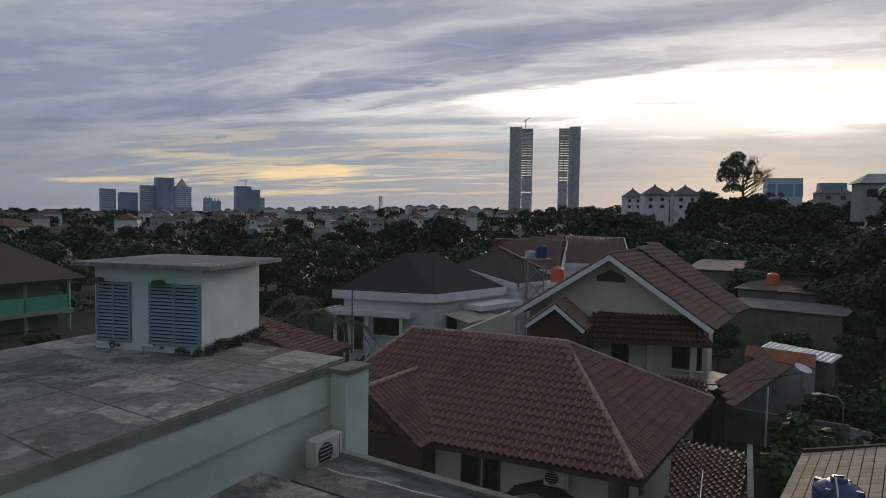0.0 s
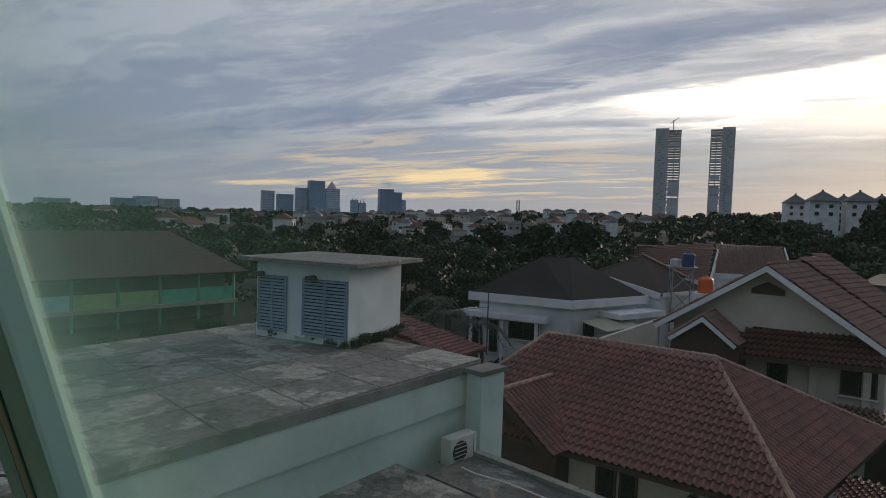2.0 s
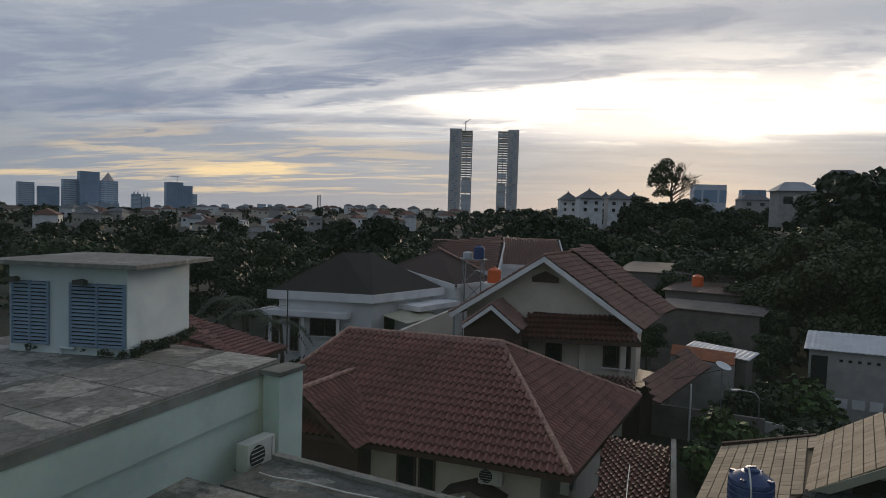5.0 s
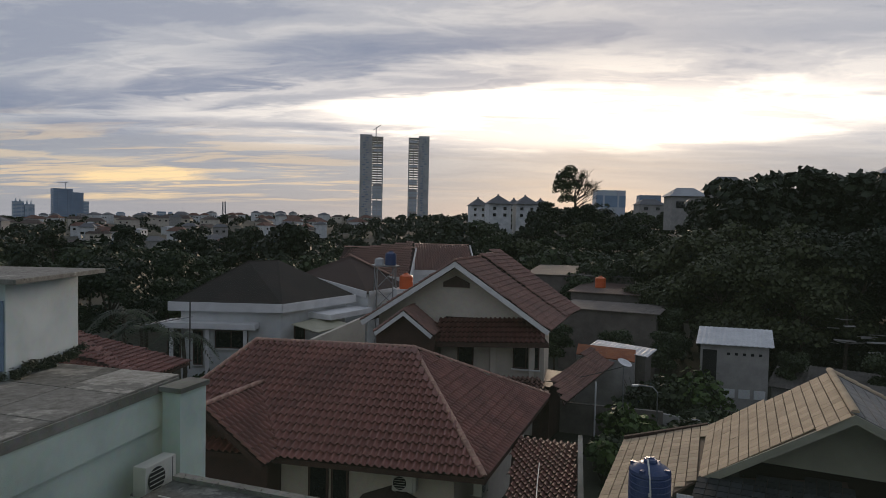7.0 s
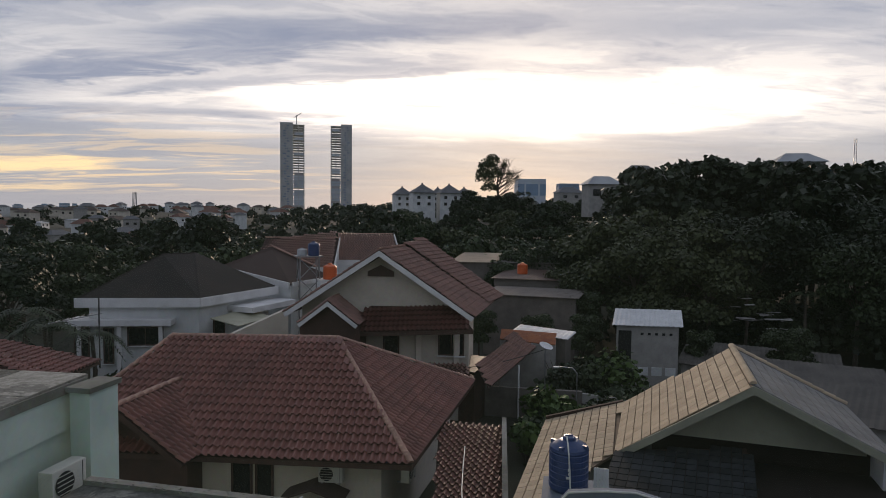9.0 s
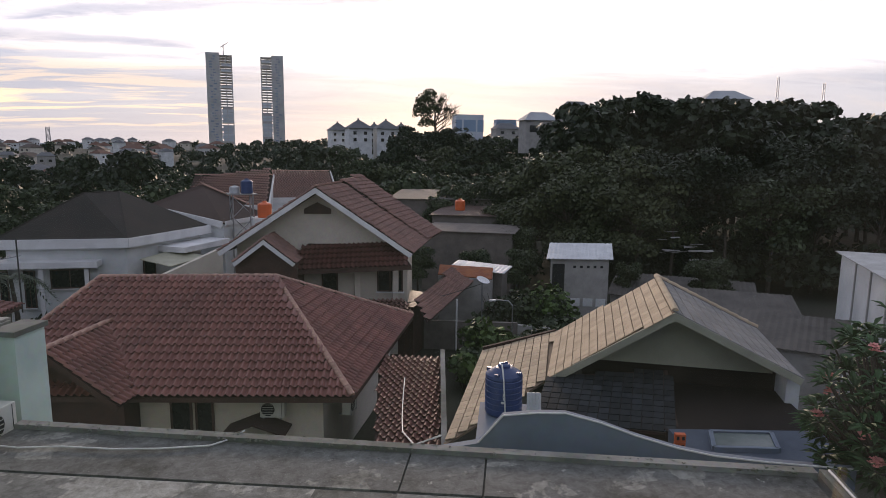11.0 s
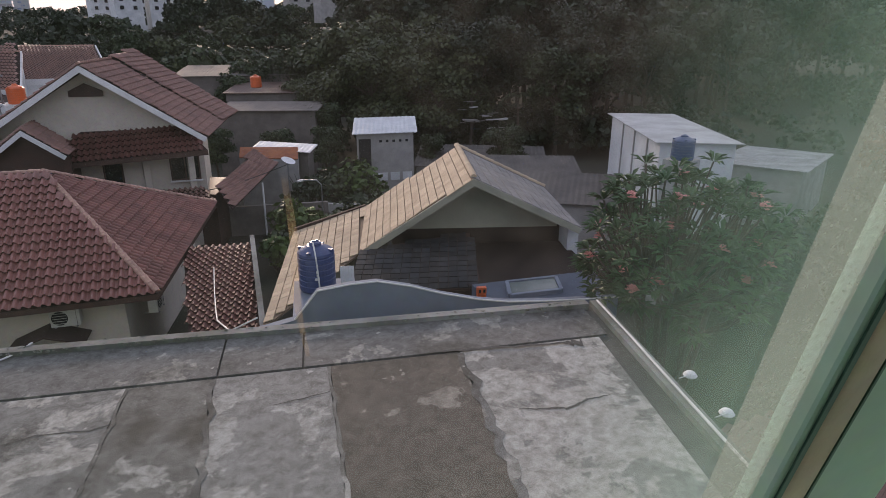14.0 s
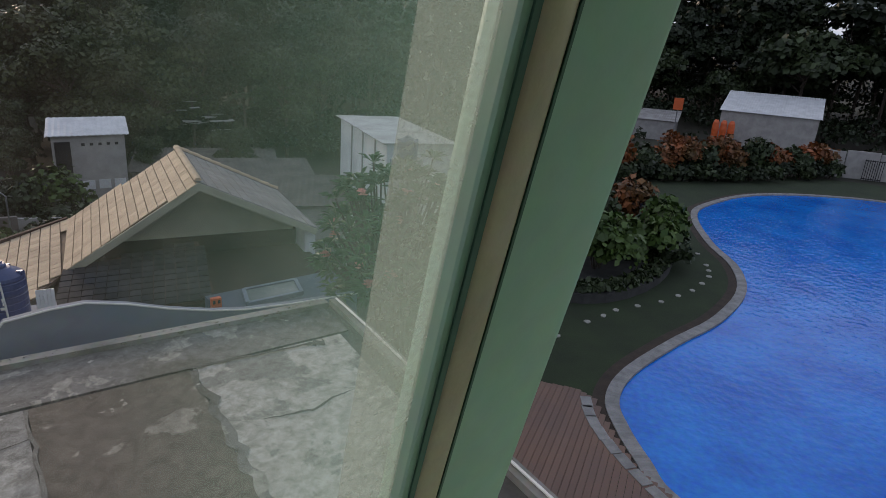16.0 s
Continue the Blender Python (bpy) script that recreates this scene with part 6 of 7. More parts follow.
# planting beside the pool
for i, (x, y, r, h, m, lab) in enumerate((
    (30.0, 2.6, 1.9, 3.6, LEAF_BRIGHT, "leafy bright green bush in a round bed"), (32.6, 0.9, 1.8, 3.2, LEAF_BRIGHT, "bright green bush in a round bed"), (34.4, 3.2, 2.3, 4.0, LEAF, "tall green bush in a round bed"), (36.2, 0.2, 1.7, 3.2, LEAF_BRIGHT, "light green bush in a round bed"), (29.4, 5.2, 2.0, 3.4, LEAF, "dense green bush in a round bed"), (34.0, -0.6, 1.2, 1.5, LEAF, "low green bush by the lawn"), (38.6, 2.4, 2.2, 3.6, LEAF_RED, "red-topped bush in a round bed"), (26.5, 7.5, 2.0, 3.0, LEAF_DARK, "dark bush behind the lawn"), (23.4, 9.2, 2.0, 3.2, LEAF_DARK, "dark bush near the deck"), (40.0, 6.0, 2.6, 3.6, LEAF_DARK, "dark bush behind the round bed"),
)):
    shrub(x, y, 0, r, h, m, 70 + i, lab, 0.34, 1500)
for i in range(16):
    f = i / 15
    x, y = 56.5 + 17 * f ** 1.5, 9.5 - 22.5 * f
    shrub(x - 1.6, y - 0.6, 0, 1.3, 1.5, LEAF if i % 2 else LEAF_DARK, 120 + i, "low green hedge shrub along the lawn edge", 0.3, 700, "hedge")
    shrub(x, y, 0, 1.9, rw.uniform(2.6, 3.6) + (1.0 if i in (6, 7, 8) else 0), LEAF_RED if i % 3 != 1 else LEAF, 90 + i, "red-topped clipped hedge shrub behind the pool" if i % 3 != 1 else "green clipped hedge shrub behind the pool", 0.36, 1100, "hedge")
bed = thing("planting_bed", (32, 2, 0), "raised round planting bed with a dark stone rim", "planting bed", kind="structure")
bm = B()
bedp = [(32.5 + 6.5 * math.cos(a * math.pi / 12), 2.6 + 3.3 * math.sin(a * math.pi / 12) - 0.12 * 6.5 * math.cos(a * math.pi / 12)) for a in range(24)]
prism(bm, bedp, -0.1, 0.45)
part("rim", bm, mat("dark_stone", (0.05, 0.05, 0.047), (0.03, 0.03, 0.028), 2, 0.9, 0.3), bed)
blobs = [(32.5 + 6.2 * math.cos(a) * k, 2.6 + 3.0 * math.sin(a) * k - 0.74 * math.cos(a) * k, 0.55, 0.55) for a in [i * 0.21 for i in range(30)] for k in (0.95,)]
ob = new("bed_foliage", crown_mesh("bed_foliage", blobs, 5000, 0.2, LEAF, 77, 0.7, 0.3))
put_under(ob, bed)
for i, (x, y) in enumerate(((22.5, 2.84), (24.45, 2.0), (25.4, 1.5), (26.3, 1.1), (27.3, 0.3), (28.4, -0.62), (29.6, -1.3), (30.7, -1.88), (32.0, -2.3), (33.3, -2.63), (34.3, -2.6), (35.2, -2.48), (37.1, -2.0), (42, 0.2), (45, 1.0))):
    t = thing("stepping_stone", (x, y, 0), "pale stepping stone set in the lawn", "stepping stone", "stepping stones")
    bm = B()
    pts = [(x + 0.18 * math.cos(k * 0.9) * rw.uniform(.75, 1.1), y + 0.15 * math.sin(k * 0.9) * rw.uniform(.75, 1.1)) for k in range(7)]
    prism(bm, pts, -0.05, 0.035)
    part("slab", bm, STONE, t)

# frangipani beside the flat roof
fr = thing("frangipani", (12.4, 4.2, 0), "frangipani tree with long leaves and pink flower heads", "tree")
rf = random.Random(31)
bm = B()
tips = []
FX, FY, FZ = 12.15, 4.55, 6.35
limbs = []
for k in range(7):
    a = k * 0.9 + rf.uniform(-.2, .2)
    e = V3(FX + 0.75 * math.cos(a), FY + 0.75 * math.sin(a), rf.uniform(4.6, 5.6))
    b0 = V3(FX + 0.05 * math.cos(a), FY + 0.05 * math.sin(a), -0.1)
    tube(bm, [b0, b0.lerp(e, .55) + V3(0, 0, .4), e], [0.11, 0.085, 0.06], 7)
    limbs.append(e)
for k in range(210):
    u, a = rf.uniform(-0.75, 1), rf.uniform(0, 6.283)
    q = math.sqrt(max(0, 1 - u * u))
    rr = rf.uniform(0.72, 1.05)
    d = V3(q * math.cos(a), q * math.sin(a), u)
    e = V3(FX, FY, FZ) + V3(d.x * 1.95, d.y * 1.95, d.z * 1.75) * rr
    s = min(limbs, key=lambda p: (p - e).length)
    tube(bm, [s, s.lerp(e, .55) - V3(0, 0, .12), e], [0.035, 0.028, 0.018], 5)
    tips.append((e, (d + V3(0, 0, .5)).normalized()))
part("trunk", bm, BARK, fr)
co, fa = [], []
for e, d in tips:
    for k in range(rf.randint(13, 18)):
        a = rf.uniform(0, 6.28)
        dirn = (d * rf.uniform(0.1, 0.9) + V3(math.cos(a), math.sin(a), rf.uniform(-.25, .4))).normalized()
        side = dirn.cross(V3(0, 0, 1)).normalized() * rf.uniform(0.045, 0.06)
        l = rf.uniform(0.26, 0.42)
        b0 = e + dirn * 0.03
        n = len(co)
        co += [tuple(b0), tuple(b0 + dirn * l * .55 + side + V3(0, 0, .03)), tuple(b0 + dirn * l - V3(0, 0, .05)), tuple(b0 + dirn * l * .55 - side + V3(0, 0, .03)), tuple(b0 + dirn * l * .55)]
        fa += [(n, n + 1, n + 4), (n + 1, n + 2, n + 4), (n, n + 4, n + 3), (n + 4, n + 2, n + 3)]
me = bpy.data.meshes.new("leaves")
me.from_pydata(co, [], fa)
me.materials.append(leaf_mat("frangipani_leaf", (0.05, 0.10, 0.035), (0.035, 0.075, 0.028), 0.45))
ob = new("leaves", me)
put_under(ob, fr)
for e, d in rf.sample([t for t in tips if t[0].y < 4.9 or t[0].x < 11.6], 22):
    bm = B()
    for k in range(12):
        a = rf.uniform(0, 6.28)
        c = e + V3(math.cos(a) * rf.uniform(0, .12), math.sin(a) * rf.uniform(0, .12), rf.uniform(.1, .22))
        for j in range(5):
            b2 = j * 1.257 + a
            o = V3(math.cos(b2), math.sin(b2), 0.35)
            s = V3(-math.sin(b2), math.cos(b2), 0) * 0.022
            quad(bm, [c, c + o * .035 + s, c + o * .065, c + o * .035 - s])
    part("flower_head", bm, PETAL, fr, "pink flower head")

# ---- far city ----


def small_house(w, d, h, rh, wall_m, roof_m, label):
    t = thing("far_house", (0, 0, 0), label, "house", "valley houses")
    bm = B()
    box(bm, (0, 0, h / 2 - 1), (w, d, h + 2))
    part("wall", bm, wall_m, t)
    bm = B()
    e = 0.5
    A = [V3(-w / 2 - e, -d / 2 - e, h), V3(w / 2 + e, -d / 2 - e, h), V3(w / 2 + e, d / 2 + e, h), V3(-w / 2 - e, d / 2 + e, h)]
    r0, r1_ = V3(-w * .25, 0, h + rh), V3(w * .25, 0, h + rh)
    for c in ((A[0], A[1], r1_, r0), (A[2], A[3], r0, r1_), (A[1], A[2], r1_), (A[3], A[0], r0), (A[3], A[2], A[1], A[0])):
        quad(bm, c)
    part("roof", bm, roof_m, t)
    for x in (-w * .25, w * .22):
        for y, s in ((-d / 2 - .03, 1), (d / 2 + .03, 1)):
            bm = B()
            box(bm, (x, y, h * .62), (1.5, .06, 1.2))
            part("window", bm, GLASS_DARK, t)
    return t


ROOF_F = [mat("far_roof_red", (0.15, 0.075, 0.055), None, 0.3, 0.85), mat("far_roof_brown", (0.09, 0.065, 0.055), None, 0.3, 0.85), mat("far_roof_grey", (0.13, 0.135, 0.145), None, 0.3, 0.8), mat("far_roof_sheet", (0.36, 0.38, 0.40), None, 0.3, 0.7)]
hp = [small_house(9, 8, 5.5, 2.4, WHITE, ROOF_F[0], "distant white house with a red roof"), small_house(11, 8, 4.5, 2.2, CREAM, ROOF_F[1], "distant cream house with a brown roof"), small_house(8, 7, 6.5, 1.8, BRICK, ROOF_F[2], "distant grey house with a grey roof"), small_house(10, 6, 3.5, 0.9, WHITE, ROOF_F[3], "distant low house with a pale sheet roof"), small_house(7, 7, 7.5, 2.0, WHITE, ROOF_F[2], "distant tall white house with a grey roof")]
rc = random.Random(77)
first = set()
spots = []
for i in range(46):
    spots.append((rc.uniform(-17, 3), rc.uniform(230, 420), 0.9))
for i in range(80):
    spots.append((rc.uniform(-24, 7), rc.uniform(420, 900), 1.15))
for i in range(20):
    spots.append((rc.uniform(-44, -22), rc.uniform(260, 700), 1.2))
for az, d, s in spots:
    k = rc.choice((0, 0, 1, 1, 2, 3, 4))
    x, y = polar(az, d)
    m = pose(x, y, land(x, y) + (1.0 if d > 300 else -0.5), 0, 0, rc.uniform(0, 180)) @ Matrix.Diagonal((s, s, s, 1))
    t = hp[k]
    if k in first:
        t = copy_thing(hp[k], Matrix.Identity(4))
    first.add(k)
    t.matrix_basis = m


def office(azl, azr, el, dist, material, label, floors=18, hat=None, name="office_tower"):
    a = (azl + azr) / 2
    x, y = polar(a, dist)
    w = 2 * dist * math.tan(radians(azr - azl) / 2)
    h = dist * math.tan(radians(el)) + 10.7
    t = thing(name, (x, y, 0), label, "office tower", "city towers", turn=-a)
    m = pose(x, y, 0, 0, 0, -a + 12)
    bm = B()
    box(bm, (0, 0, h / 2), (w, w * .7, h), m)
    part("shaft", bm, material, t)
    for k in range(floors):
        bm = B()
        box(bm, (0, 0, h * (k + 0.6) / floors), (w * 1.015, w * .72, h / floors * 0.42), m)
        part("window_band", bm, GLASS_BLUE, t)
    for k in (-0.25, 0.25):
        bm = B()
        box(bm, (w * k, -w * .355, h / 2), (w * 0.06, w * .04, h), m)
        part("fin", bm, material, t)
    if hat == "cone":
        bm = B()
        bmesh.ops.create_cone(bm, cap_ends=True, segments=8, radius1=w * .4, radius2=0.4, depth=w * .55, matrix=m @ pose(0, 0, h + w * .27))
        part("spire", bm, OFFICE[2], t)
    elif hat == "crane":
        bm = B()
        tube(bm, [m @ V3(w * .2, 0, h), m @ V3(w * .2, 0, h + 22)], 1.0, 4), tube(bm, [m @ V3(-w * .25, 0, h + 19), m @ V3(w * .35, 0, h + 20)], 0.8, 4)
        part("crane", bm, RAW, t)
    elif hat:
        bm = B()
        for q in (-.2, .22):
            tube(bm, [m @ V3(w * q, 0, h), m @ V3(w * q, 0, h + hat)], [w * .12, 0.5], 6)
        part("spire", bm, material, t)


def deg(px):
    return math.degrees(math.atan((px - 784) / 1105))


def upw(py):
    return math.degrees(math.atan((383 - py) / 1105))


for x0, x1, y0, m, lab, hat in ((181, 207, 349, 4, "pale slab office tower in the haze", None), (214, 246, 354, 3, "dark slate office tower in the haze", None), (252, 277, 342, 4, "pale grey office tower in the haze", None), (278, 310, 329, 3, "round-fronted blue glass tower", None), (311, 340, 342, 4, "grey tower with a pointed cap", "cone"), (290, 340, 375, 1, "white low podium block", None), (363, 378, 360, 4, "pale twin tower with spires", 10), (379, 393, 364, 4, "pale twin tower with a dome", 14), (418, 446, 339, 3, "broad slate tower with cranes", "crane"), (444, 462, 344, 3, "broad slate tower wing", None), (458, 470, 357, 4, "lower slate tower wing", None)):
    office(deg(x0), deg(x1), upw(y0), 2200 + 20 * m, OFFICE[m], lab, 14, hat)
for x0, x1, y0, m, lab in ((100, 140, 376, 0, "low teal office block in the haze"), (132, 187, 362, 4, "pale office block in the haze"), (220, 256, 380, 0, "low teal office block in the haze"), (260, 298, 358, 0, "teal glass office tower in the haze"), (298, 336, 354, 1, "white office tower in the haze"), (337, 373, 357, 2, "tan office tower in the haze")):
    office(deg(x0) - 14.95, deg(x1) - 14.95, upw(y0 + 12), 2100 + 20 * m, OFFICE[m], lab, 12)
for i in range(26):
    az = rc.uniform(-17, -1)
    office(az, az + rc.uniform(.3, .7), rc.uniform(.35, .75), rc.uniform(1500, 2600), OFFICE[rc.choice((1, 2, 4, 4))], "small pale block on the city skyline", 5, None, "city_block")


def raw_tower(azl, azr, top_el, dist, open_left):
    a = (azl + azr) / 2
    x, y = polar(a, dist)
    w = 2 * dist * math.tan(radians(azr - azl) / 2)
    h = dist * math.tan(radians(top_el)) + 10
    t = thing("unfinished_tower", (x, y, 0), "unfinished grey concrete high-rise tower", "tower", "unfinished towers", turn=-a)
    m = pose(x, y, 0, 0, 0, -a)
    n = 38
    s = 0.52
    sh = -1 if open_left else 1
    bm = B()
    box(bm, (-sh * w * (1 - s) / 2, 0, h / 2 + 2), (w * s, w * .55, h + 4), m)
    part("core", bm, RAW, t)
    for k in range(n):
        z = h * (k + 1) / n
        bm = B()
        box(bm, (0, 0, z), (w, w * .6, 1.0), m)
        part("floor_slab", bm, RAW, t)
    for q in (-0.48, -0.25, 0.0, 0.25, 0.48):
        for yy in (-.28, .28):
            bm = B()
            box(bm, (w * q, w * yy, h / 2), (1.3, 1.3, h), m)
            part("column", bm, RAW, t)
    rr = random.Random(int(azl * 10))
    for k in range(n):
        if k < n * 0.45 or rr.random() < 0.35:
            if rr.random() < 0.1:
                continue
            bm = B()
            z = h * (k + .5) / n
            box(bm, (sh * w * (s / 2), -w * .27, z), (w * (1 - s) * rr.uniform(.75, 1.0), 0.8, h / n - 1.0), m)
            part("infill_panel", bm, OFFICE[rr.choice((1, 4, 4, 2))], t)
    for k in range(n):
        bm = B()
        box(bm, (-sh * w * (1 - s) / 2 + rr.uniform(-.1, .1) * w, -w * .277, h * (k + .5) / n), (w * .13, 0.5, h / n * .5), m)
        part("window_opening", bm, OFFICE[3], t)
    return m, w, h, t


m, w, h, t = raw_tower(6.06, 8.14, 7.85, 1200, False)
bm = B()
tube(bm, [m @ V3(w * .18, 0, h), m @ V3(w * .18, 0, h + 20)], 0.9, 4), tube(bm, [m @ V3(w * .05, 0, h + 14), m @ V3(w * .38, 0, h + 24)], 0.6, 4)
part("crane", bm, RAW, t)
raw_tower(10.44, 12.32, 7.85, 1200, True)


def hill_house(az, d, w, h, rh, label, roof_m):
    x, y = polar(az, d)
    z = 10.7 + d * math.tan(radians(0.7))
    t = thing("hill_house", (x, y, z), label, "house", "hill houses", turn=-az)
    m = pose(x, y, z, 0, 0, -az + 14)
    bm = B()
    box(bm, (0, 0, h / 2 - 3), (w, w * .8, h + 6), m)
    part("wall", bm, WHITE, t)
    bm = B()
    bmesh.ops.create_cone(bm, cap_ends=True, segments=4, radius1=w * .78, radius2=0.3, depth=rh, matrix=m @ pose(0, 0, h + rh / 2, 0, 0, 45))
    r = part("roof", bm, roof_m, t)
    bm = B()
    box(bm, (0, 0, h + rh), (0.5, 0.5, 0.9), m)
    part("finial", bm, roof_m, r)
    for k in range(2):
        for j in (-.25, .22):
            bm = B()
            box(bm, (w * j, -w * .405, h * (.28 + .42 * k)), (w * .14, .1, h * .2), m)
            part("window", bm, GLASS_DARK, t)


for az, d, w in ((16.95, 246, 7.2), (18.8, 213, 8.2), (20.2, 246, 6.6), (21.25, 215, 8.0), (22.6, 244, 7.0)):
    hill_house(az, d, w * 0.92, 5.2, 2.9, "white hill house with a dark pointed roof", ROOF_F[2])
for az, d, w, h, el, lab, rm in ((35.0, 120, 6, 4, 1.0, "white flat house on the wooded hill", 3), (38.2, 125, 6.5, 5, 1.2, "pale gabled house on the wooded hill", 2), (50.2, 120, 7, 4, 2.6, "small pale house between hill trees", 3), (32.0, 260, 10, 4, 1.3, "long grey house on the ridge", 2)):
    x, y = polar(az, d)
    z = 10.7 + d * math.tan(radians(el))
    t = small_house(w, w * .7, h, 1.6 if rm == 3 else 2.4, BRICK, ROOF_F[rm], lab)
    t.name = "hill_house"
    t["group"] = "hill houses"
    t.matrix_basis = pose(x, y, z, 0, 0, -az + 20)
office(27.3, 29.8, 3.4, 420, OFFICE[4], "pale flat block on the ridge", 2, None, "ridge_block")
office(31.0, 32.8, 3.0, 420, OFFICE[3], "low grey block on the ridge", 3, None, "ridge_block")
for az, d, el in ((-5.6, 700, 1.7), (54.0, 180, 6.2), (57.2, 150, 5.6)):
    x, y = polar(az, d)
    t = thing("radio_mast", (x, y, 0), "thin lattice radio mast above the trees", "mast", "radio masts")
    h = 10.7 + d * math.tan(radians(el))
    bm = B()
    k = d / 400
    for q in (-1, 1):
        tube(bm, [(x + q * 1.2 * k, y, 0), (x + q * .8 * k, y, h)], 0.22 * k, 4)
    for j in range(12):
        tube(bm, [(x - k, y, h * (.6 + j / 30)), (x + k, y, h * (.6 + (j + 1) / 30))], 0.14 * k, 4)
    part("lattice", bm, STEEL, t)

# ---- the open top-hung sash that the view goes through ----
WA, WT = radians(31), radians(14.4)
wu = V3(math.cos(WA), -math.sin(WA), 0)
ws = V3(math.sin(WT) * math.sin(WA), math.sin(WT) * math.cos(WA), -math.cos(WT))
wn = wu.cross(ws)
wn = wn if wn.dot(V3(0.5, 0.86, 0)) > 0 else -wn       # outwards
W0 = V3(0.7981, -0.6374, 10.4214)
wm = Matrix((wu, wn, -ws)).transposed().to_4x4()
wm.translation = W0
wm = wm @ Matrix.Rotation(radians(-1.7), 4, "Y")       # the sash hangs slightly askew
sash = thing("window_sash", tuple(W0), "green painted top-hung window sash standing open", "window", kind="structure")
SL, ST, SBT = -1.20, 1.2, -0.75
BEAD = mat("dark_green_bead", (0.05, 0.13, 0.10), None, 5, 0.5)
for side, x in ((1, 0.0), (-1, SL)):
    bm = B()
    box(bm, (x + side * 0.037, 0.004, (ST + SBT) / 2), (0.124, 0.03, ST - SBT), wm, 0.004)
    st = part("stile", bm, FRAME_GREEN, sash)
    bm = B()
    tube(bm, [V3(0, 0, SBT + .02), V3(0, 0, ST - .02)], 0.0135, 14)
    bmesh.ops.transform(bm, matrix=wm @ Matrix.Translation((x + side * 0.0, -0.010, 0)) @ Matrix.Diagonal((1, 0.3, 1, 1)), verts=bm.verts)
    part("gasket", bm, GASKET, st, "brown rubber gasket", smooth=True)
    for c, w, y in ((-0.0165, 0.005, -0.0095), (0.0138, 0.0022, -0.0095)):
        bm = B()
        box(bm, (x + side * c, y, (ST + SBT) / 2), (w, 0.007, ST - SBT - .04), wm)
        part("glazing_bead", bm, BEAD, st, "dark green glazing bead")
for z in (ST - 0.03, SBT + 0.03):
    bm = B()
    box(bm, (SL / 2, 0.004, z), (-SL - 0.02, 0.03, 0.08), wm, 0.004)
    part("rail", bm, FRAME_GREEN, sash)


def glass_mat():
    m = bpy.data.materials.new("dusty_veiled_glass")
    m.use_nodes = True
    nt = m.node_tree
    nt.nodes.clear()
    N, L = nt.nodes.new, nt.links.new
    tc = N("ShaderNodeTexCoord")
    n1, n2 = N("ShaderNodeTexNoise"), N("ShaderNodeTexNoise")
    n1.inputs["Scale"].default_value, n1.inputs["Detail"].default_value = 5.0, 5
    n2.inputs["Scale"].default_value, n2.inputs["Detail"].default_value = 60.0, 3
    L(tc.outputs["Object"], n1.inputs["Vector"]), L(tc.outputs["Object"], n2.inputs["Vector"])
    mu = N("ShaderNodeMath")
    mu.operation = "MULTIPLY"
    L(n1.outputs["Fac"], mu.inputs[0]), L(n2.outputs["Fac"], mu.inputs[1])
    mr = N("ShaderNodeMapRange")
    mr.inputs["From Min"].default_value, mr.inputs["From Max"].default_value = 0.12, 0.42
    mr.inputs["To Min"].default_value, mr.inputs["To Max"].default_value = DUST_LOW, DUST_HIGH
    L(mu.outputs[0], mr.inputs["Value"])
    # real dust, with extra haze painted in rightwards for the glancing light
    veil = N("ShaderNodeValToRGB")
    ve = veil.color_ramp.elements
    ve.new(0.6), ve.new(0.8)
    for e, (q, v) in zip(ve, ((0.0, 0.15), (0.62, 0.15), (0.80, 0.75), (1.0, 1.0))):
        e.position, e.color = q, (v, v, v, 1)
    vm = N("ShaderNodeMath")
    vm.operation = "MULTIPLY"
    L(mr.outputs[0], vm.inputs[0]), L(veil.outputs[0], vm.inputs[1])
    # green veil along the two stiles: the frame's reflection, put in as colour
    sp = N("ShaderNodeSeparateXYZ")
    L(tc.outputs["Generated"], sp.inputs[0])
    er = N("ShaderNodeValToRGB")
    el = er.color_ramp.elements
    el.new(0.2), el.new(0.8)
    for e, (q, v) in zip(el, ((0.0, 0.29), (0.30, 0.012), (0.82, 0.0), (1.0, 0.18))):
        e.position, e.color = q, (v, v, v, 1)
    L(sp.outputs[0], er.inputs[0]), L(sp.outputs[0], veil.inputs[0])
    wv = N("ShaderNodeMath")
    wv.operation = "MULTIPLY_ADD"
    wv.inputs[1].default_value, wv.inputs[2].default_value = 0.9, 0.55
    L(n1.outputs["Fac"], wv.inputs[0])
    me_ = N("ShaderNodeMath")
    me_.operation = "MULTIPLY"
    L(er.outputs[0], me_.inputs[0]), L(wv.outputs[0], me_.inputs[1])
    clear, green_veil, gloss = N("ShaderNodeBsdfTransparent"), N("ShaderNodeBsdfTranslucent"), N("ShaderNodeBsdfGlossy")
    clear.inputs[0].default_value = (0.975, 0.98, 0.975, 1)
    green_veil.inputs[0].default_value = (0.30, 0.60, 0.48, 1)
    grey = N("ShaderNodeBsdfTranslucent")
    grey.inputs[0].default_value = (0.50, 0.51, 0.47, 1)
    gloss.inputs["Roughness"].default_value = 0.16
    fr = N("ShaderNodeFresnel")
    fr.inputs[0].default_value = 1.32
    a, b, c = N("ShaderNodeMixShader"), N("ShaderNodeMixShader"), N("ShaderNodeMixShader")
    L(vm.outputs[0], c.inputs[0]), L(clear.outputs[0], c.inputs[1]), L(grey.outputs[0], c.inputs[2])
    L(me_.outputs[0], a.inputs[0]), L(c.outputs[0], a.inputs[1]), L(green_veil.outputs[0], a.inputs[2])
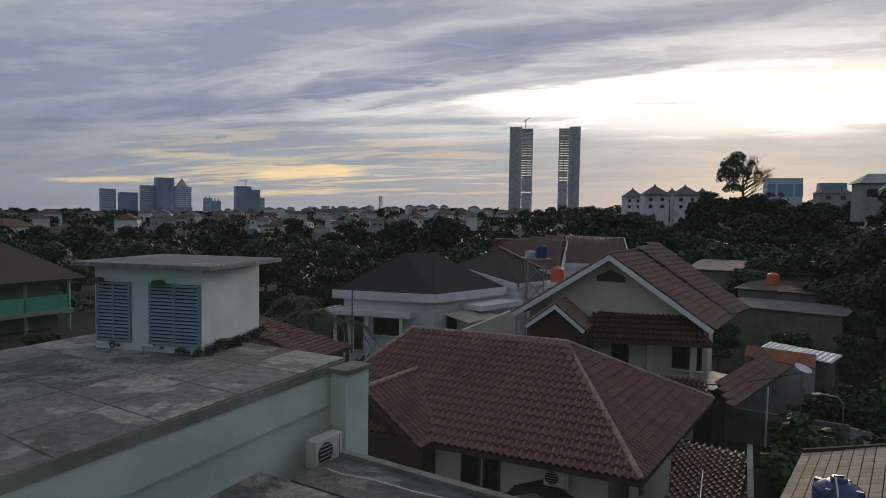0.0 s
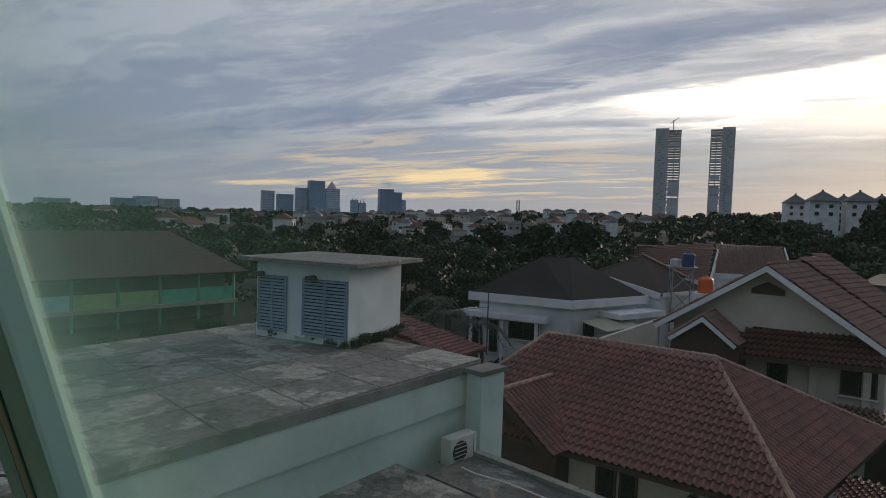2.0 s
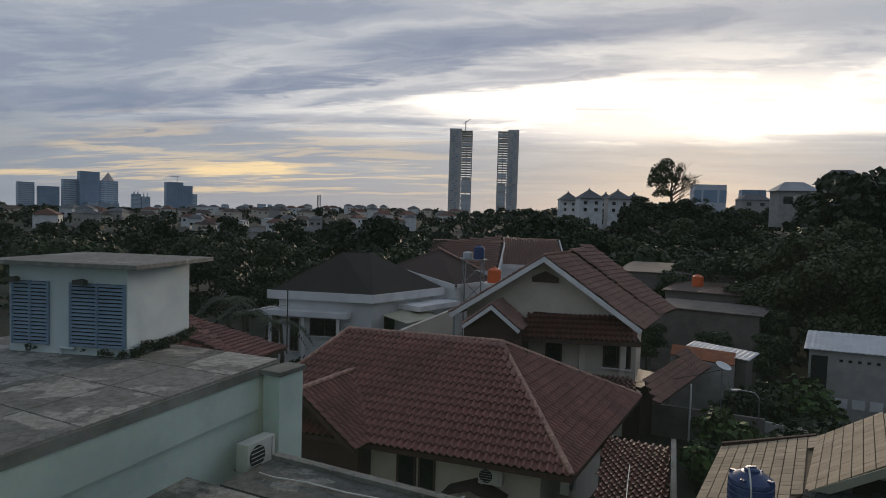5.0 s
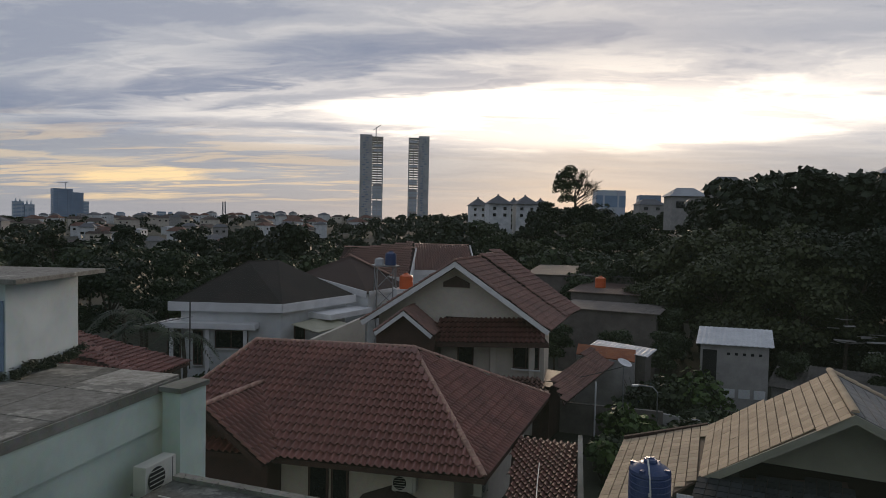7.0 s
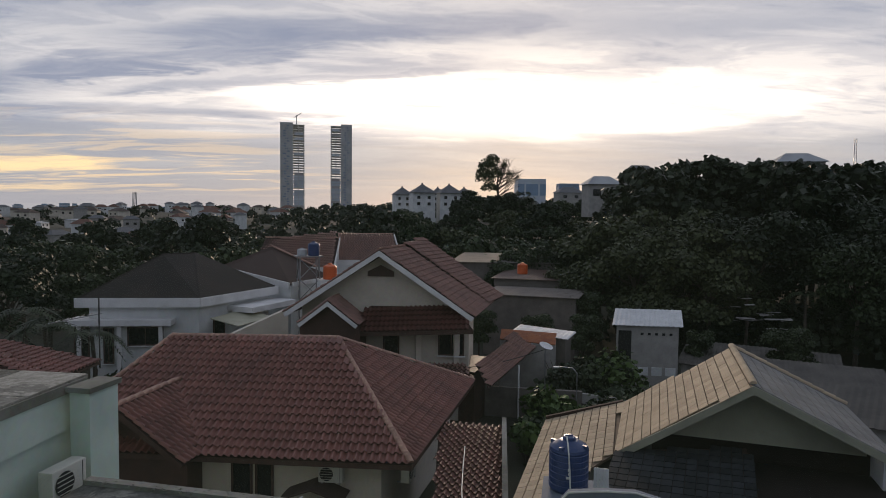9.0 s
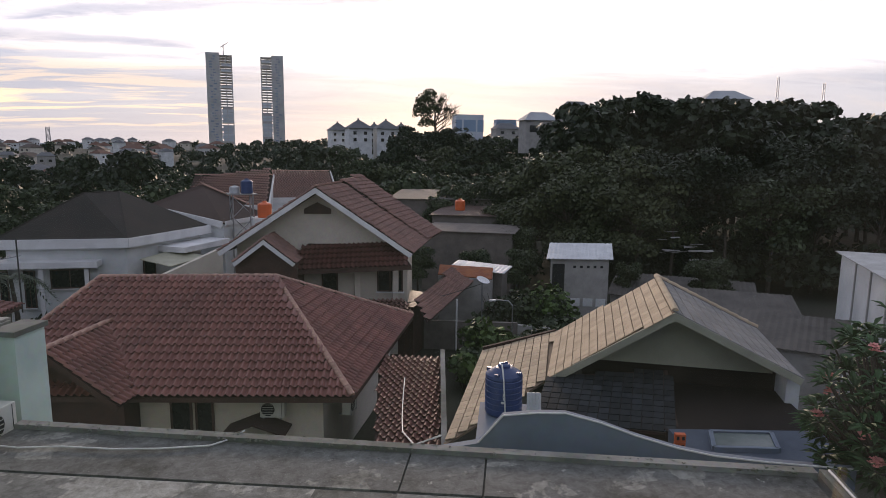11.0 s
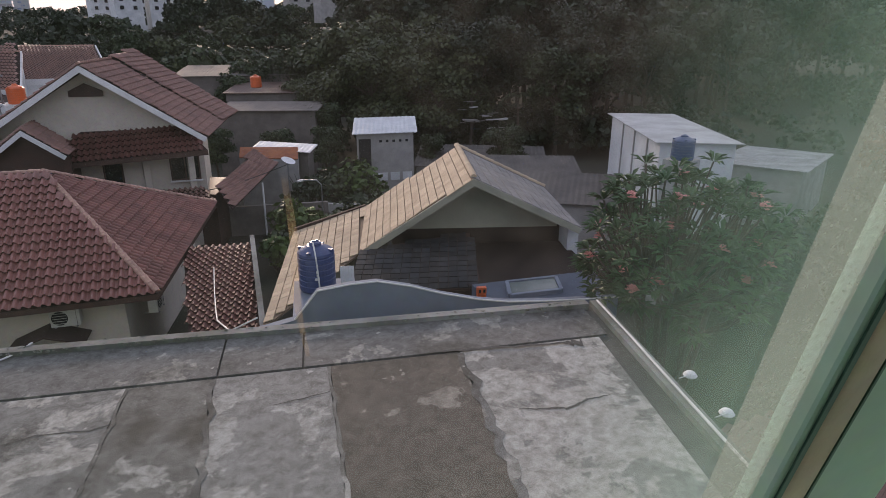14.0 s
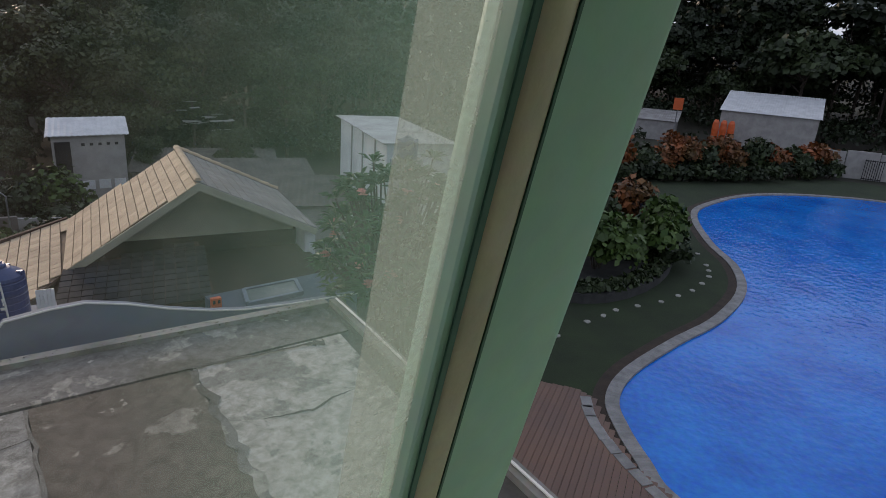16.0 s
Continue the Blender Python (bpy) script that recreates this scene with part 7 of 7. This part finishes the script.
    L(fr.outputs[0], b.inputs[0]), L(a.outputs[0], b.inputs[1]), L(gloss.outputs[0], b.inputs[2])
    out = N("ShaderNodeOutputMaterial")
    L(b.outputs[0], out.inputs[0])
    return m


DUST_LOW, DUST_HIGH = 0.01, 0.06
bm = B()
quad(bm, [V3(*p) for p in ((SL + 0.01, 0.006, SBT + .05), (-0.01, 0.006, SBT + .05), (-0.01, 0.006, ST - .05), (SL + 0.01, 0.006, ST - .05))])
pane = part("pane", bm, glass_mat(), sash, "dusty clear glass pane with green reflection put in")
pane.parent, pane.matrix_basis = None, wm
put_under(pane, sash)
pane.visible_shadow = False


def film_mat(name, colour, cover, scale):
    m = bpy.data.materials.new(name)
    m.use_nodes = True
    nt = m.node_tree
    N, L = nt.nodes.new, nt.links.new
    p = nt.nodes["Principled BSDF"]
    p.inputs["Base Color"].default_value, p.inputs["Roughness"].default_value = (*colour, 1), 0.7
    n, r, tc = N("ShaderNodeTexNoise"), N("ShaderNodeMapRange"), N("ShaderNodeTexCoord")
    n.inputs["Scale"].default_value, n.inputs["Detail"].default_value = scale, 4
    L(tc.outputs["Object"], n.inputs["Vector"])
    r.inputs["From Min"].default_value, r.inputs["From Max"].default_value = 0.3, 0.7
    r.inputs["To Min"].default_value, r.inputs["To Max"].default_value = cover[0], cover[1]
    L(n.outputs["Fac"], r.inputs["Value"])
    tl, tr, mx = N("ShaderNodeBsdfTranslucent"), N("ShaderNodeBsdfTransparent"), N("ShaderNodeMixShader")
    tl.inputs[0].default_value = (*colour, 1)
    L(r.outputs[0], mx.inputs[0]), L(tr.outputs[0], mx.inputs[1]), L(tl.outputs[0], mx.inputs[2])
    L(mx.outputs[0], nt.nodes["Material Output"].inputs[0])
    return m


FILM = film_mat("frosted_tape", (0.18, 0.22, 0.20), (0.48, 0.66), 200)
for x0, x1 in ((-0.076, -0.021),):
    bm = B()
    quad(bm, [wm @ V3(*q) for q in ((x0, 0.003, SBT + .05), (x1, 0.003, SBT + .05), (x1, 0.003, ST - .05), (x0, 0.003, ST - .05))])
    ob = part("edge_film", bm, FILM, pane, "frosted film along the glass edge")
    ob.visible_shadow = False
bm = B()
box(bm, (SL + 0.050, -0.004, (ST + SBT) / 2), (0.070, 0.016, ST - SBT - .04), wm, 0.003)
# lit copy of the sash green: side light is put into the paint colour
part("inner_stile", bm, mat("lit_green_paint", (0.56, 0.72, 0.64), (0.50, 0.66, 0.58), 3, 0.5, 0.03, fine=40), sash, "green inner stile, lightened as if lit")
DRIP = film_mat("dried_drip", (0.36, 0.28, 0.15), (0.0, 0.22), 60)
for x, z0, z1, wd_ in ((-0.378, 0.158, 0.050, 0.0020), (-0.806, 0.222, 0.190, 0.0007), (-0.886, 0.186, 0.166, 0.0006)):
    bm = B()
    n = 10
    l, r = [], []
    for k in range(n + 1):
        f = k / n
        c = x + 0.35 * wd_ * math.sin(7 * f) * (1 + f) - 0.004 * f * (wd_ > 0.002)
        hw = wd_ * (0.45 + 0.55 * math.sin(math.pi * min(1, 0.15 + f * 0.8)))
        l.append(bm.verts.new(wm @ V3(c - hw, 0.002, z0 + (z1 - z0) * f)))
        r.append(bm.verts.new(wm @ V3(c + hw, 0.002, z0 + (z1 - z0) * f)))
    for k in range(n):
        bm.faces.new((l[k], r[k], r[k + 1], l[k + 1]))
    part("drip_stain", bm, DRIP, pane, "yellowish dried drip on the glass").visible_shadow = False

# unseen facade and room behind the opening, widened leftwards to let more light in
FV = -0.40
fac = thing("wall_facade", (0, -0.6, 0), "unseen pale green rendered facade, opening widened for light", "wall", kind="structure")
vdir = V3(math.sin(WA), math.cos(WA), 0)
u0 = W0.dot(wu)


def fp(u, v, z):
    q = wu * u + vdir * v
    return (q.x, q.y, z)


def wall_box(name, u_a, u_b, v_a, v_b, z_a, z_b, material, parent):
    bm = B()
    prism(bm, [fp(u_a, v_a, 0)[:2], fp(u_b, v_a, 0)[:2], fp(u_b, v_b, 0)[:2], fp(u_a, v_b, 0)[:2]], z_a, z_b)
    return part(name, bm, material, parent)


uL, uR = u0 - 3.4, u0 + 0.3
wall_box("wall_panel", uL - 6, uL, FV - .2, FV, 0, 14, FACADE, fac)
wall_box("wall_panel", uR, uR + 2.0, FV - .2, FV, 0, 14, FACADE, fac)
wall_box("wall_panel", uL, uR, FV - .2, FV, 0, 9.55, FACADE, fac)
wall_box("wall_panel", uL, uR, FV - .2, FV, 11.85, 14, FACADE, fac)
room = thing("room_walls", (0, -3, 9), "unseen plain pale green room, coloured to tint reflections", "wall", kind="structure")
wall_box("wall_panel", uL - 1.5, uR + 1.5, FV - 4.2, FV - 4.0, 8.9, 12.2, FACADE, room)
wall_box("wall_panel", uL - 1.7, uL - 1.5, FV - 4.0, FV - .2, 8.9, 12.2, FACADE, room)
wall_box("wall_panel", uR + 1.5, uR + 1.7, FV - 4.0, FV - .2, 8.9, 12.2, FACADE, room)
tagged(wall_box("floor", uL - 1.7, uR + 1.7, FV - 4.2, FV - .2, 8.8, 8.9, CONCRETE, None), "grey floor of the room", "floor", kind="structure")
tagged(wall_box("ceiling", uL - 1.7, uR + 1.7, FV - 4.2, FV - .2, 12.2, 12.3, WHITE, None), "white ceiling of the room", "ceiling", kind="structure")

# things on our own roofs
air_unit((-2.12, 11.85, 5.72), 60, "ivory outdoor air conditioner on the pale green wall")

# pale fin of the facade with a coil of wire round it
fin = thing("facade_fin", fp(-3.05 + 0.0, 0, 0), "pale rendered fin beside the window with wire coils", "fin", kind="structure")
fu = V3(-2.62, 2.02, 0).dot(wu)
wall_box("fin_body", fu - 0.28, fu, FV, 0.42, 0, 9.9, BOX_WALL, fin)
for k in range(9):
    bm = B()
    c = wu * (fu - 0.1) + vdir * 0.2
    tube(bm, [V3(c.x + 0.42 * math.cos(a * 0.5236), c.y + 0.42 * math.sin(a * 0.5236), 9.45 - 0.28 * k + 0.012 * a) for a in range(13)], 0.008, 5)
    part("wire_coil", bm, JOINT, fin)


def ribbon(name, pts, widths, z, material, parent):
    """A thin uneven strip lying along a line in plan."""
    bm = B()
    n = 6
    line = []
    for i in range(len(pts) - 1):
        for k in range(n):
            f = k / n
            line.append((V3(*pts[i], z).lerp(V3(*pts[i + 1], z), f), widths[i] * (1 - f) + widths[i + 1] * f))
    line.append((V3(*pts[-1], z), widths[-1]))
    rr = random.Random(len(pts))
    l, r = [], []
    for i, (p, w) in enumerate(line):
        d = (line[min(i + 1, len(line) - 1)][0] - line[max(i - 1, 0)][0]).normalized()
        s = V3(-d.y, d.x, 0) * w / 2
        j = V3(rr.uniform(-.4, .4) * w, rr.uniform(-.4, .4) * w, 0)
        l.append(bm.verts.new(p + s * rr.uniform(.6, 1.3) + j)), r.append(bm.verts.new(p - s * rr.uniform(.6, 1.3) + j))
    for i in range(len(l) - 1):
        bm.faces.new((l[i], r[i], r[i + 1], l[i + 1]))
    bmesh.ops.recalc_face_normals(bm, faces=bm.faces)
    return part(name, bm, material, parent)


ribbon("sealant_line", [(6.20, 5.37), (6.69, 5.07), (7.25, 4.64), (7.76, 4.27), (8.05, 4.06)], [0.05, 0.07, 0.05, 0.06, 0.22], LR + 0.016, JOINT, lower)
ribbon("crack", [(5.89, 3.60), (6.16, 3.37), (6.40, 3.16), (6.74, 3.10), (7.07, 2.96)], [0.015, 0.03, 0.05, 0.04, 0.01], LR + 0.005, JOINT, lower)
ribbon("crack", [(2.0, 6.9), (1.7, 6.95), (1.2, 7.3), (0.6, 7.4)], [0.02, 0.03, 0.02, 0.01], LR + 0.005, JOINT, lower)
ribbon("crack", [(3.6, 5.9), (4.0, 5.75), (4.5, 5.6)], [0.012, 0.02, 0.01], LR + 0.005, JOINT, lower)
# raised mortar fillets along the joints
for (a0, a1), w in (((5.70, 5.78), 0.05), ((6.82, 7.25), 0.09), ((8.43, 8.70), 0.05), ((10.40, 10.40), 0.13)):
    p, q = eu(a0, groove(a0)), eu(a1, 7.5)
    mp_ = [tuple(V3(*p).lerp(V3(*q), k / 6)[:2]) for k in range(7)]
    ribbon("joint_fillet", mp_, [w] * 7, LR + 0.008, SCREED[5] if w > 0.06 else SCREED[1], lower)
cb = thing("roof_cable", (0, 10.2, LR), "thin dark cable lying along the roof kerb", "cable")
bm = B()
tube(bm, [V3(x, y, LR + 0.05) for x, y in ((-1.9, 11.0), (-1.62, 10.80), (-0.99, 10.55), (-0.26, 10.11), (0.39, 9.82), (1.14, 9.58), (1.5, 9.7))] + [V3(1.72, 9.76, LR + 0.12)], 0.014, 6)
part("cable_run", bm, PIPE, cb)
pr_ = thing("edge_pipe", (8.5, 3.6, LR), "white pipe along the flat roof edge with loose clamps", "pipe")
bm = B()
tube(bm, [V3(9.36, 4.68, LR + 0.12), V3(8.62, 3.6, LR + 0.11), V3(7.82, 2.52, LR + 0.12), V3(6.6, 0.8, LR + 0.11), V3(5.0, -1.5, LR + 0.11)], 0.02, 7)
part("pipe_run", bm, PIPE, pr_)
for x, y in ((8.0, 2.35), (7.45, 1.6), (6.8, 0.75)):
    bm = B()
    lathe(bm, [(0.02, 0), (0.09, 0.015), (0.1, 0.03), (0.07, 0.07), (0.02, 0.09)], 12, (x + 0.22, y + 0.05, LR + 0.04))
    part("clamp_cap", bm, WHITE_TRIM, pr_)
    bm = B()
    tube(bm, [V3(x - .03, y + .1, LR + 0.1), V3(x + .1, y + .02, LR + .13), V3(x + .26, y + .02, LR + .1)], 0.008, 5)
    part("tie", bm, PIPE, pr_)

# moss and grit along the kerb, and weeds at the foot of the plant room
blobs = []
rm = random.Random(14)
for i in range(260):
    q = eu(rm.uniform(0.2, 12.8), rm.uniform(-0.03, 0.2), LR + 0.085)
    blobs.append((*q, rm.uniform(0.02, 0.05)))
me = crown_mesh("kerb_moss", blobs, 5200, 0.022, CONCRETE_MOSS, 44, 0.5, 0.2)
ob = tagged(new("kerb_moss", me), "dark moss tufts growing on the kerb", "moss", kind="stuff")
blobs = []
for i in range(90):
    f = rm.random()
    q = hm @ V3(0.06 + rm.uniform(0, .12), 2.4 * f, 0)
    if rm.random() < 0.12:
        q = hm @ V3(-2.8 * f, -0.1, 0)
    blobs.append((q.x, q.y, UR + rm.uniform(.02, .16 if f < .9 else .3), rm.uniform(0.05, 0.14)))
me = crown_mesh("wall_weeds", blobs, 6500, 0.03, LEAF_DARK, 45, 1.2, 0.1)
tagged(new("wall_weeds", me), "dark weeds along the plant room foot", "weeds", kind="stuff")
for x in (-2.55, -0.95):
    fl = thing("flood_light", tuple(hm @ V3(x, -0.15, 1.62)), "small dark flood light on the plant room", "flood light", "flood lights", turn=-14)
    bm = B()
    box(bm, (x, -0.2, 1.6), (0.26, 0.14, 0.1), hm @ Matrix.Identity(4), 0.01)
    part("housing", bm, JOINT, fl)
    bm = B()
    box(bm, (x - .06, -0.06, 1.64), (0.04, 0.16, 0.03), hm)
    part("arm", bm, JOINT, fl)
# pipe up the plant room and rust runs on the green wall
bm = B()
tube(bm, [hm @ V3(-1.52, -0.05, 0), hm @ V3(-1.52, -0.05, 0.16), hm @ V3(-1.2, -0.05, 0.14)], 0.035, 8)
part("drain_pipe", bm, BOX_WALL, house)

# aerials, dish, lamp and wires among the houses
dish = thing("satellite_dish", (17.2, 28.0, 3.6), "pale round satellite dish on a short pole", "satellite dish")
bm = B()
lathe(bm, [(0.02, 0.0), (0.2, 0.02), (0.38, 0.08), (0.46, 0.14), (0.45, 0.15), (0.36, 0.1), (0.02, 0.03)], 20)
bmesh.ops.transform(bm, matrix=pose(16.82, 27.98, 3.85, 24, 0, 25) @ Matrix.Scale(0.82, 4), verts=bm.verts)
part("reflector", bm, WHITE_TRIM, dish, smooth=True)
bm = B()
tube(bm, [V3(16.82, 28.00, 0), V3(16.82, 28.00, 3.85)], 0.04, 6)
part("pole", bm, STEEL, dish)
lamp = thing("street_lamp", (17.3, 26.2, 0), "slim street lamp with a short curved arm", "street lamp")
bm = B()
tube(bm, [V3(17.5, 26.0, 0), V3(17.5, 26.0, 2.9), V3(17.3, 26.1, 3.15), V3(16.7, 26.4, 3.2)], 0.04, 6)
part("pole", bm, STEEL, lamp)
bm = B()
box(bm, (16.6, 26.45, 3.18), (0.4, 0.16, 0.08), None, 0.02)
part("lamp_head", bm, WHITE_TRIM, lamp)
wire = thing("overhead_wire", (12, 28, 3.4), "thin black wire between the houses", "wire")
bm = B()
a, b = V3(7.6, 29.0, 3.55), V3(17.2, 28.2, 3.75)
tube(bm, [a.lerp(b, k / 12) - V3(0, 0, 0.7 * math.sin(math.pi * k / 12)) for k in range(13)], 0.02, 5)
part("wire_run", bm, JOINT, wire)
mast = thing("aerial_mast", (-4.1, 29.5, 0), "thin black aerial mast with cross rods", "aerial")
bm = B()
tube(bm, [V3(-4.1, 29.5, 4.0), V3(-4.1, 29.5, 7.1)], 0.03, 6)
part("mast", bm, JOINT, mast)
for k in range(5):
    bm = B()
    tube(bm, [V3(-4.1 - 1.6 + 0.3 * k, 29.3, 6.1 + .06 * k), V3(-4.1 - 1.5 + .3 * k, 29.9, 6.1 + .06 * k)], 0.015, 5)
    part("rod", bm, STEEL, mast)
bm = B()
tube(bm, [V3(-6.0, 29.6, 6.0), V3(-4.0, 29.6, 6.35)], 0.02, 5)
part("boom", bm, STEEL, mast)

# palms beside the villa


def palm(x, y, h, seed):
    t = thing("palm", (x, y, 0), "slender palm with drooping dark fronds", "palm", "palms")
    q = random.Random(seed)
    bm = B()
    tube(bm, [V3(x, y, -0.1), V3(x + .15, y, h * .5), V3(x, y, h)], [0.16, 0.12, 0.1], 8)
    part("trunk", bm, BARK, t)
    for k in range(13):
        a = 2 * math.pi * k / 13 + q.uniform(-.2, .2)
        d = V3(math.cos(a), math.sin(a), 0)
        l = q.uniform(1.7, 2.3)
        lift = q.uniform(0.2, 0.9)
        pts = [V3(x, y, h) + d * l * f + V3(0, 0, lift * f * 2 - (1.1 + lift) * f * f * 1.6) for f in [i / 8 for i in range(9)]]
        bm = B()
        s = V3(-d.y, d.x, 0)
        for i in range(8):
            for sg_ in (-1, 1):
                for m_ in (0.0, 0.5):
                    c = pts[i].lerp(pts[i + 1], m_)
                    w = 0.5 * math.sin(math.pi * (0.12 + 0.85 * (i + m_) / 8)) + 0.06
                    e = c + s * sg_ * w + d * 0.22 - V3(0, 0, 0.35 * w)
                    bm.faces.new([bm.verts.new(v) for v in (c, c + d * 0.09, e + d * 0.02, e)])
        part("frond", bm, LEAF_DARK if k % 3 else LEAF, t)


palm(-7.2, 34.5, 5.2, 1)
palm(-8.6, 36.8, 5.6, 2)
palm(-5.6, 37.2, 4.2, 3)
palm(38.5, 35.5, 6.0, 4)
palm(41.5, 33.0, 5.2, 5)

# scraps of sheet on the wooded slope
for i in range(26):
    az, d = rm.choice((rm.uniform(41, 44), rm.uniform(46.5, 50.5), rm.uniform(46.5, 50.5))), rm.uniform(49, 52)
    x, y = polar(az, d)
    sc = thing("scrap_sheet", (x, y, 3), "pale scrap sheet lying on the slope", "scrap", "scraps on the slope")
    bm = B()
    box(bm, (0, 0, 0), (rm.uniform(.5, 1.5), rm.uniform(.2, .5), 0.03), pose(x, y, rm.uniform(2.6, 5.0) if az > 45 else rm.uniform(2.8, 3.6), rm.uniform(-14, 14), rm.uniform(-8, 8), rm.uniform(-60, -20)))
    part("sheet", bm, ZINC_OLD, sc)
